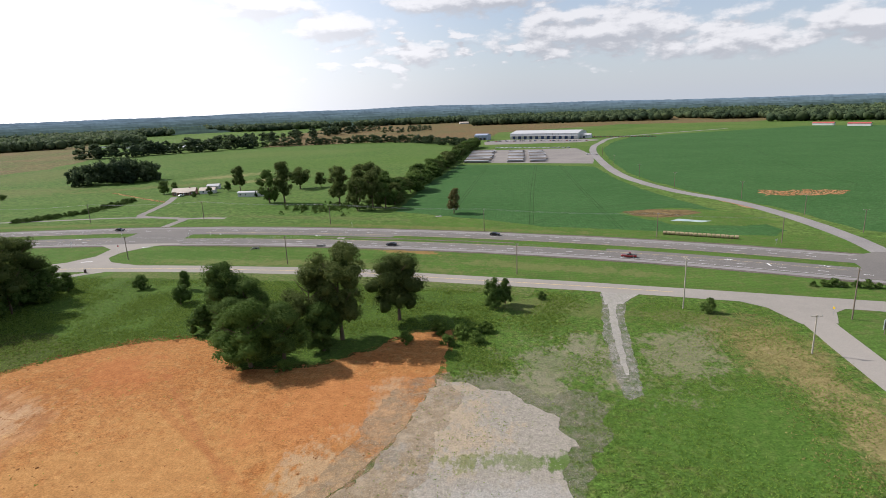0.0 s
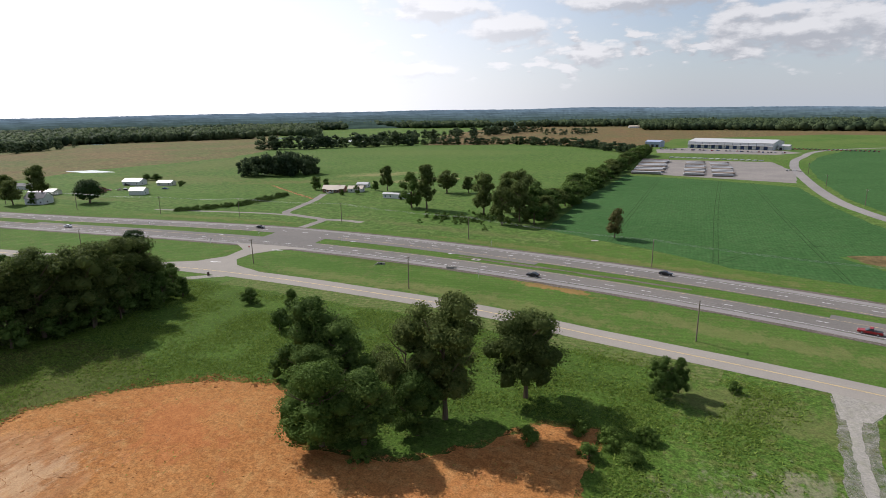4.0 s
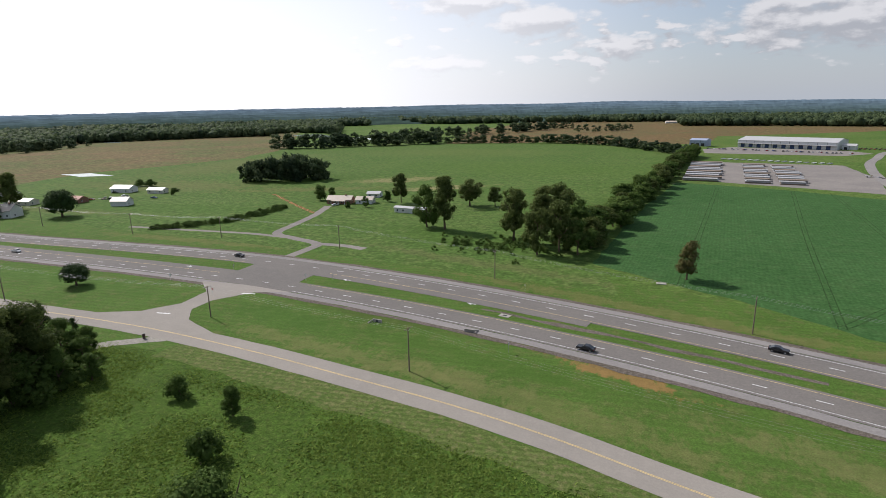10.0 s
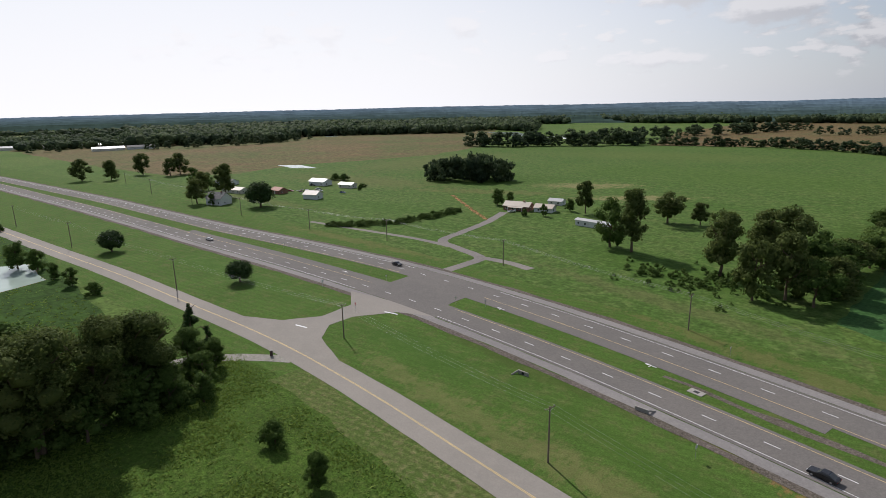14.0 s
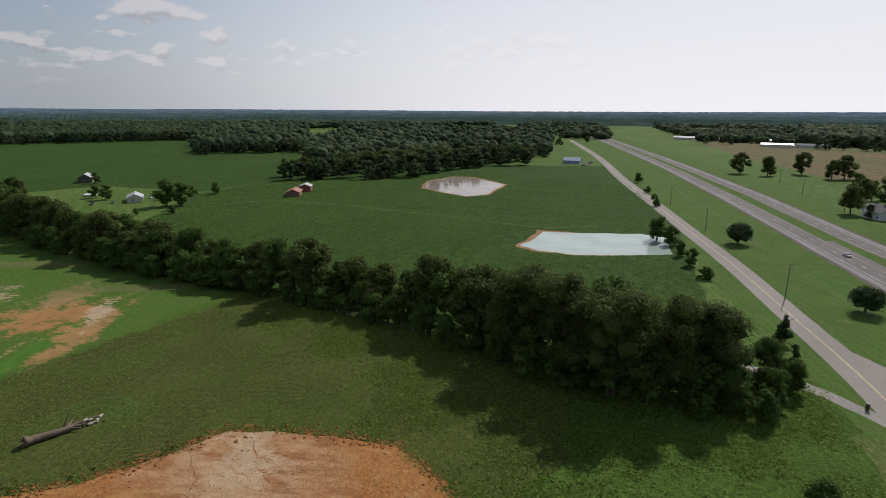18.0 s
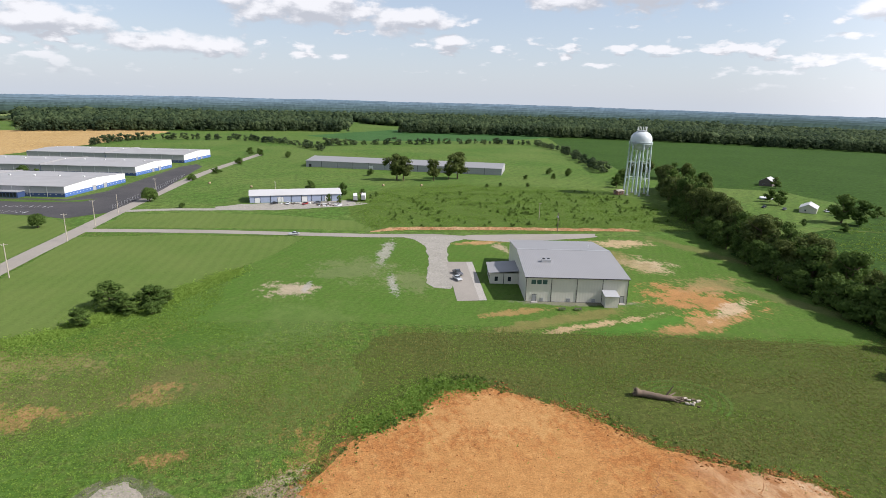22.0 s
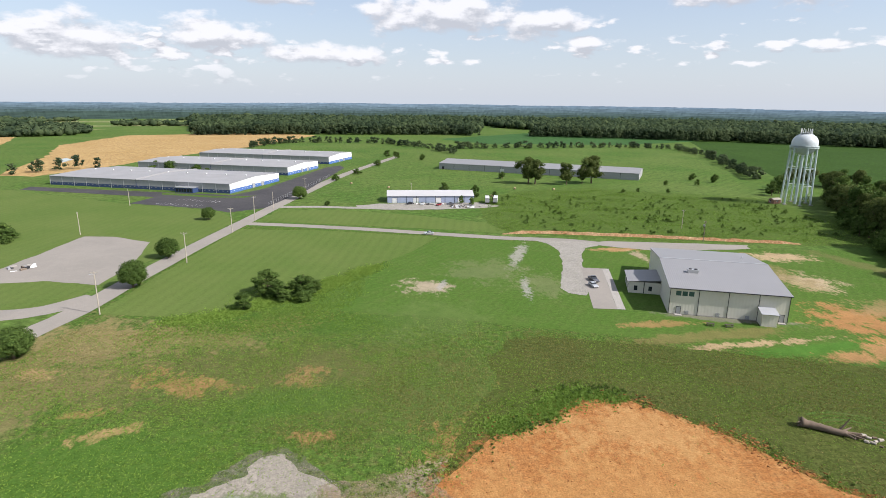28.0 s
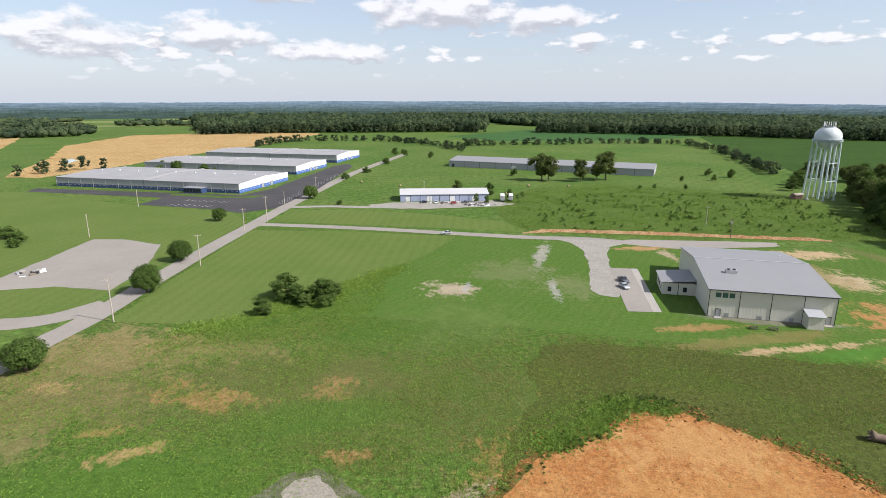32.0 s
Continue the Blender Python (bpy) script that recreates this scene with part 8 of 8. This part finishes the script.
paint_dark_wood = paint("dark_weathered_wood", (0.075, 0.06, 0.05), 0.9, dirt=0.4)
picnic_table(-111.5, -8.6, 168)
picnic_table(-116.4, -7.6, 168)


def hay_bale(x, y, turn, label, group):
    r = thing("hay_bale", pose(x, y, 0, 0, 0, turn), label, "hay bale", group)
    bm = bmesh.new()
    rng = random.Random(int(x * 7 + y))
    rings = []
    for q in (-0.75, -0.68, 0.68, 0.75):
        rr = 0.7 if abs(q) > 0.7 else 0.78
        rings.append([bm.verts.new((q, rr * (1 + rng.uniform(-0.04, 0.04)) * math.cos(2 * math.pi * i / 14), 0.76 + rr * (1 + rng.uniform(-0.04, 0.04)) * math.sin(2 * math.pi * i / 14))) for i in range(14)])
    for a, b in zip(rings, rings[1:]):
        for i in range(14):
            bm.faces.new((a[i], a[(i + 1) % 14], b[(i + 1) % 14], b[i]))
    bm.faces.new(rings[0][::-1])
    bm.faces.new(rings[-1])
    part("roll", bm, HAY, r)
    part("twine", lathe_x(0.3), WOOD_POLE, r)


def lathe_x(q):
    bm = bmesh.new()
    tube(bm, (q - 0.03, 0, 0.76), (q + 0.03, 0, 0.76), 0.8, n=14, cap=False)
    return bm


for k in range(17):
    hay_bale(76 + 1.62 * k, 248.6 - 0.42 * 1.62 * k, -23, "weathered round hay bale in a row by the crop", "row of hay bales")
for bx, by in ((-72, -236), (0, -270), (-92, -270), (30, -290), (-40, -275), (-120, -268)):
    hay_bale(bx, by, 30, "weathered round hay bale on the mown meadow", "scattered hay bales")


def box_trailer(x, y, turn, label):
    r = thing("box_trailer", pose(x, y, 0, 0, 0, turn), label, "trailer", "box trailers")
    part("box", boxes((0, 10, -1.25, 1.25, 1.1, 3.9), edge=0.04), WHITE, r)
    part("chassis", boxes((0.3, 9.7, -0.5, 0.5, 0.8, 1.1)), DARK, r)
    for q in (1.4, 2.7):
        for s in (-1.05, 0.85):
            part("wheel", tube(bmesh.new(), (q, s, 0.5), (q, s + 0.25, 0.5), 0.5, n=14), DARK, r)
    part("landing_leg", boxes((8, 8.2, -0.8, -0.6, 0, 1.1), (8, 8.2, 0.6, 0.8, 0, 1.1)), STEEL, r)
    part("rear_door", boxes((-0.05, 0, -1.2, 1.2, 1.2, 3.8)), PANEL_GREY, r)


box_trailer(-66, -206, 265, "white box trailer beside the blue-grey shed")
box_trailer(-71, -207, 262, "white box trailer beside the blue-grey shed")


def scrap_heap(x, y, n, rx, ry, label, seed):
    rng = random.Random(seed)
    r = thing("scrap_heap", pose(x, y, 0), label, "scrap heap")
    for k in range(n):
        a, q = rng.uniform(0, 6.28), math.sqrt(rng.random())
        bm = boxes((-rng.uniform(0.4, 1.6), rng.uniform(0.4, 1.6), -rng.uniform(0.2, 0.7), rng.uniform(0.2, 0.7), 0, rng.uniform(0.2, 0.9)), edge=0.03)
        bm.transform(pose(rx * q * math.cos(a), ry * q * math.sin(a), 0, rng.uniform(-8, 8), rng.uniform(-8, 8), rng.uniform(0, 180)))
        part("scrap_piece", bm, (WHITE, PANEL_GREY, WOOD_POLE, CONCRETE, DARK)[k % 5], r)


scrap_heap(-52, -196, 46, 9, 3.5, "heap of pale scrap on the gravel yard", 1)
scrap_heap(-30, -203, 14, 8, 1.2, "row of odds and ends along the shed", 2)
scrap_heap(118, -60, 12, 6, 4, "pale rubble on the paved lot", 3)
scrap_heap(112, 640, 18, 7, 12, "machinery and scrap on the storage yard", 4)
scrap_heap(-404, 376, 18, 10, 6, "odds and ends in a farmyard", 5)

# parking bays before the blue warehouse
for row, (x0, y0) in enumerate(((100, -206), (106, -192))):
    for k in range(9):
        ob = mesh_object("bay_line", [], [], WHITE_LINE)
        bm = boxes((-0.08, 0.08, -2.6, 2.6, 0.085, 0.095))
        bm.to_mesh(ob.data)
        bm.free()
        ob.matrix_world = pose(x0 + 3.4 * k, y0 - 0.9 * k, 0, 0, 0, -14)
        tagged(ob, "white parking bay line on dark asphalt", "road marking", "", "structure")


# ---- fences ----
def fence(name, pts, label, step=4.0, h=1.3, rails=3):
    r = thing(name, Matrix.Identity(4), label, "fence")
    L = spline(pts, step)
    me = bpy.data.meshes.new("post")
    tb = tube(bmesh.new(), (0, 0, -0.1), (0, 0, h), 0.06, n=5)
    tb.to_mesh(me)
    tb.free()
    me.materials.append(STEEL)
    for p in L:
        o = new("post", me)
        o.location = p
        o.parent = r
    for k in range(rails):
        bm = bmesh.new()
        for a, b in zip(L, L[1:]):
            z = h * (k + 1) / rails - 0.08
            tube(bm, (a.x, a.y, z), (b.x, b.y, z), 0.012, n=4, cap=False)
        part("wire", bm, WIRE, r)


fence("wire_fence", [(-172, 108), (-186, 62), (-200, 18), (-212, -38), (-236, -100)], "thin wire fence before the hedgerow")
fence("chain_fence", [(66, -196), (60, -262), (54, -330)], "tall chain fence beside the warehouse court", 4, 2.2, 5)


# ---- plants and stones too many to count ----
def inside(poly, x, y):
    hit = False
    for (ax, ay), (bx, by) in zip(poly, poly[1:] + poly[:1]):
        if (ay > y) != (by > y) and x < (bx - ax) * (y - ay) / (by - ay) + ax:
            hit = not hit
    return hit


POND_A = [(-279, 110), (-322, 117), (-326, 182), (-280, 182), (-270, 140)]
POND_B = [(-444, 16), (-490, 10), (-530, 26), (-530, 48), (-490, 86), (-425, 80), (-410, 66)]


def tufts(name, poly, n, s0, s1, material, seed, label, clump=0.0, avoid=(), spots=()):
    """Short upright sprays of blades strewn over a patch, thicker where a slow noise says so."""
    rng = np.random.default_rng(seed)
    xs, ys = [p[0] for p in poly or spots], [p[1] for p in poly or spots]
    P = list(spots)
    while len(P) < n:
        x, y = rng.uniform(min(xs), max(xs)), rng.uniform(min(ys), max(ys))
        if not inside(poly, x, y) or any(inside(q, x, y) for q in avoid) or inside(POND_A, x, y) or inside(POND_B, x, y):
            continue
        if clump and noise.noise((x * 0.07, y * 0.07, seed)) + 0.5 * noise.noise((x * 0.3, y * 0.3, seed)) < clump * rng.uniform(-0.4, 1.0) - 0.1:
            continue
        x, y = x + rng.normal(0, 1.6), y + rng.normal(0, 1.6)
        if any(inside(q, x, y) for q in avoid):
            continue
        P.append((x, y, 0))
    P = np.array(P, float)
    # each tuft is three leaning upright blades
    V = []
    for k in range(3):
        n_p = len(P)
        size = 0.72 * rng.uniform(s0, s1, n_p)
        a, lean = rng.uniform(0, 2 * math.pi, n_p), rng.normal(0, 0.75, (n_p, 2))
        side = np.stack([np.cos(a), np.sin(a), np.zeros(n_p)], 1) * (size * rng.uniform(0.3, 0.55, n_p))[:, None]
        base = P + np.concatenate([rng.normal(0, 0.45, (n_p, 2)) * size[:, None], np.full((n_p, 1), 0.02)], 1)
        tip = base + np.concatenate([lean * size[:, None], (size * rng.uniform(0.35, 0.8, n_p))[:, None]], 1)
        V.append(np.stack([base - side, base + side, tip], 1).reshape(-1, 3))
    V = np.concatenate(V)
    me = fast_mesh(name, V, np.arange(len(V)).reshape(-1, 3), np.zeros((0, 4), int), material)
    return tagged(new(name, me), label, "plants", "", "stuff")


def clods(name, poly, n, s0, s1, material, seed, label, spots=()):
    rng = np.random.default_rng(seed)
    xs, ys = [p[0] for p in poly], [p[1] for p in poly]
    V, T, nv = [], [], 0
    while len(V) < n:
        if spots:
            x, y = spots[len(V)][:2]
        else:
            x, y = rng.uniform(min(xs), max(xs)), rng.uniform(min(ys), max(ys))
        if poly and not inside(poly, x, y):
            continue
        s = s0 + (s1 - s0) * rng.random() ** 3
        V.append(np.array((x, y, 0.05)) + ICO0[0] * (1 + 0.3 * rng.normal(0, 1, (len(ICO0[0]), 1))) * (s, s * rng.uniform(0.6, 1.2), s * 0.4))
        T.append(ICO0[1] + nv)
        nv += len(ICO0[0])
    me = fast_mesh(name, np.concatenate(V), np.concatenate(T), np.zeros((0, 4), int), material)
    return tagged(new(name, me), label, "clods", "", "stuff")


OCT = np.array([(1, 0, 0), (-1, 0, 0), (0, 1, 0), (0, -1, 0), (0, 0, 1), (0, 0, -1)], float)
ICO0 = (OCT, np.array([(0, 2, 4), (2, 1, 4), (1, 3, 4), (3, 0, 4), (2, 0, 5), (1, 2, 5), (3, 1, 5), (0, 3, 5)]))
DRIVE_POLY = [(32, 172), (44, 172), (37.5, 150), (34, 135), (31, 112), (26.5, 112), (28, 135), (30, 150)]
CLAY_POLY = [(-121, 88), (-121, 109), (-107, 125), (-95, 133), (-80, 136), (-68, 128), (-60, 117), (-42, 119), (-21, 139), (-10, 141), (-13, 109), (-23, 80), (-38, 55), (-56, 41), (-75, 34), (-98, 61), (-118, 76)]
tufts("weeds", [(-166, 193), (-60, 184), (0, 175), (26, 168), (24, 142), (8, 118), (-8, 112), (-8, 143), (-22, 143), (-60, 122), (-80, 140), (-97, 136), (-118, 118), (-124, 100), (-138, 100), (-158, 120), (-172, 160)], 40000, 0.2, 0.75, BLADES, 1, "rank green weeds and tall grass", 0.3, (CLAY_POLY,))
tufts("meadow_grass", [(-47, -8), (-128, 14), (-194, 30), (-172, 110), (-160, 140), (-125, 136), (-60, 28), (-30, 60), (0, 45)], 40000, 0.15, 0.4, DRY_BLADES, 2, "short dry meadow grass", 0.2, (CLAY_POLY,))
tufts("meadow_weeds", [(-47, -8), (-128, 14), (-194, 30), (-172, 110), (-160, 140), (-125, 136), (-60, 28), (-30, 60), (40, 80), (60, 40), (50, 0), (0, -20)], 34000, 0.15, 0.42, BRIGHT_BLADES, 3, "green weeds through the meadow", 0.7, (CLAY_POLY,))
tufts("rough_grass", [(14, 118), (36, 140), (40, 168), (76, 156), (76, 30), (62, 0), (0, -20), (-40, 0), (-20, 50), (14, 62), (18, 100)], 36000, 0.15, 0.45, BRIGHT_BLADES, 4, "rough green grass beside the side road", 0.6, (CLAY_POLY, DRIVE_POLY))
tufts("straw", [(58, 150), (72, 152), (76, 110), (75, 40), (64, -6), (30, -12), (-6, -18), (0, -4), (44, 8), (58, 50), (52, 84), (58, 112), (50, 130)], 6500, 0.18, 0.5, STRAW_BLADES, 5, "tall straw-coloured grass stalks", 0.9)
tufts("clay_weeds", CLAY_POLY, 260, 0.2, 0.5, BLADES, 6, "sparse weeds sprouting on the clay", 0.9)
tufts("clay_edge_weeds", [(-30, 66), (-38, 55), (-45, 46), (-56, 41), (-63, 32), (-70, 28), (-60, 24), (-44, 36), (-34, 46), (-24, 60)], 2200, 0.18, 0.5, BRIGHT_BLADES, 7, "green weeds along the edge of the clay", 0.8)
tufts("gravel_weeds", [(-12, 115), (12, 101), (14, 78), (10, 66), (-6, 55), (-30, 66), (-17, 93)], 900, 0.2, 0.5, BLADES, 8, "grass tufts growing through the gravel", 1.1)
clods("clay_clods", CLAY_POLY, 14000, 0.05, 0.17, DIRT, 9, "loose clods of orange clay")
clods("gravel_stones", [(-12, 115), (12, 101), (14, 78), (10, 66), (-6, 55), (-30, 66), (-17, 93)], 3000, 0.05, 0.16, GRAVEL, 10, "loose grey stones on the gravel")
tufts("pasture_weeds", [(-178, 178), (-330, 187), (-500, 180), (-560, 60), (-470, -100), (-372, -115), (-215, -60), (-190, 40)], 16000, 0.4, 1.1, BLADES, 13, "weed clumps over the pasture", 0.8)

tufts("ditch_tangle", [(32, -24), (26, -46), (6, -46), (-4, -58), (-12, -70), (-8, -52), (-8, -28), (2, -8), (24, 0), (46, 2), (44, -6)], 9000, 0.2, 0.6, BRIGHT_BLADES, 14, "tangle of bright green weeds round the bushes", 0.5)
tufts("scrub_weeds", [(-66, -130), (-130, -122), (-235, -106), (-250, -150), (-235, -230), (-150, -270), (-95, -250), (-66, -215)], 16000, 0.3, 0.8, BRIGHT_BLADES, 15, "green weeds and seedlings over the scrubby meadow", 0.5)
tufts("west_weeds", [(-194, 34), (-186, 62), (-172, 110), (-150, 118), (-140, 104), (-160, 70), (-176, 34)], 9000, 0.3, 0.7, BLADES, 16, "rank green weeds before the hedgerow", 0.4)


def rills():
    """Cracks and washed-out gullies in the clay, and the finer ones joined."""
    for k, pts in enumerate(([(-117, 82), (-108, 90), (-104, 98), (-96, 104), (-92, 112)], [(-112, 72), (-103, 80), (-95, 84), (-90, 92)], [(-120, 96), (-111, 101), (-105, 110)], [(-104, 98), (-98, 95), (-92, 97)], [(-61, 116), (-58, 112), (-55, 110)], [(-108, 90), (-112, 96), (-113, 104)], [(-95, 66), (-90, 73), (-84, 77)])):
        line = [p + Vector((1.3 * noise.noise((p.x * 0.6, p.y * 0.6, k)), 1.3 * noise.noise((p.y, p.x, k)), 0)) for p in spline(pts, 0.8)]
        ribbon("erosion_rill", line, 0.05, -0.05, 0.07 + 0.004 * k, RILL, None, "dark washed-out rill in the clay", rough=0.4, category="rill")
    rng = random.Random(12)
    vs, fs = [], []
    for k in range(84):
        wide = k < 60
        p = Vector((rng.uniform(-119, -84), rng.uniform(66, 116), 0)) if wide else Vector((rng.uniform(-100, -30), rng.uniform(50, 125), 0))
        a = rng.gauss(0.75 if k % 3 else 2.2, 0.35)
        w = rng.uniform(0.025, 0.075) if wide else rng.uniform(0.015, 0.035)
        n = rng.randint(5, 12)
        for i in range(n + 1):
            a += rng.gauss(0, 0.3)
            e = w * math.sin(math.pi * (i + 0.4) / (n + 0.8))
            side = Vector((-math.sin(a), math.cos(a), 0)) * e
            for q in (p + side, p - side):
                vs.append((q.x, q.y, 0.066 + 0.0001 * k))
            if i < n:
                b = len(vs) - 2
                fs.append((b + 1, b + 3, b + 2, b))
            p = p + Vector((math.cos(a), math.sin(a), 0)) * 0.6
            if not inside(CLAY_POLY, p.x, p.y):
                if i < n:
                    fs.pop()
                break
    tagged(mesh_object("clay_cracks", vs, fs, RILL), "fine dark cracks over the drying clay", "cracks", "", "stuff")


def rim_spots(n, spread, seed, legs):
    """Points strewn along stretches of the clay's edge."""
    rng = random.Random(seed)
    out = []
    while len(out) < n:
        (ax, ay), (bx, by) = rng.choice(legs)
        t = rng.random()
        x, y = ax + (bx - ax) * t, ay + (by - ay) * t
        if noise.noise((x * 0.25, y * 0.25, seed)) > rng.uniform(-0.25, 0.35):
            out.append((x + rng.gauss(0, spread), y + rng.gauss(0, spread), 0.0))
    return out


RILL = ground_material("washed_out_clay", (0.36, 0.17, 0.075), (0.4, 0.2, 0.09), (0.42, 0.23, 0.11), 3, 0.8, 0.3)
rills()
RIM = [(-16, 93), (-22, 80), (-29, 66), (-37, 54), (-44, 45), (-55, 39), (-63, 30), (-75, 33), (-90, 46.5), (-98, 60), (-107, 68), (-119, 76), (-122, 88), (-122, 109), (-108, 126), (-95, 134), (-80, 137)]
LEGS = list(zip(RIM, RIM[1:]))
tufts("rim_weeds", [], 3000, 0.35, 1.0, BRIGHT_BLADES, 17, "leafy green weeds along the edge of the clay", spots=rim_spots(3000, 1.7, 17, LEGS[4:7]))
tufts("rim_grass", [], 1300, 0.25, 0.6, BLADES, 18, "grass hanging over the edge of the clay", spots=rim_spots(1300, 0.7, 18, LEGS[6:]))
rng = random.Random(41)
grove("weed_clumps", [(x, y, rng.uniform(0.25, 0.62), rng.uniform(1.0, 1.6)) for x, y, z in rim_spots(120, 1.9, 40, [((-47, 46), (-56, 39)), ((-56, 39), (-64, 30)), ((-60, 32), (-72, 29)), ((-68, 29), (-80, 33))])], LEAF, "leafy weed clumps breaking over the edge of the clay", "weeds")
grove("weed_clumps", [(x, y, rng.uniform(0.2, 0.5), rng.uniform(1.0, 1.6)) for x, y, z in rim_spots(80, 1.3, 42, [((-24, 62), (-38, 55)), ((-38, 55), (-47, 46)), ((-90, 46), (-106, 67)), ((-106, 67), (-119, 75))])], LEAF, "low weed clumps along the edge of the clay", "weeds")
clods("rim_clods", [], 1500, 0.12, 0.5, DIRT_FRESH, 19, "dark lumps of clay along the edge of the bare ground", rim_spots(1500, 1.5, 19, LEGS[4:]))
clods("dark_clods", CLAY_POLY, 700, 0.12, 0.3, DIRT_FRESH, 43, "dark broken clods over the clay")
tufts("lawn_edge_weeds", [], 9000, 0.35, 0.95, BRIGHT_BLADES, 20, "rank bright weeds along the lawn's edge", spots=rim_spots(9000, 2.2, 20, [((36, -10), (26, -17)), ((27, -16), (20, -26)), ((24, -22), (6, -38)), ((8, -36), (0, -50)), ((1, -48), (-12, -68)), ((44, -8), (30, -14))]))
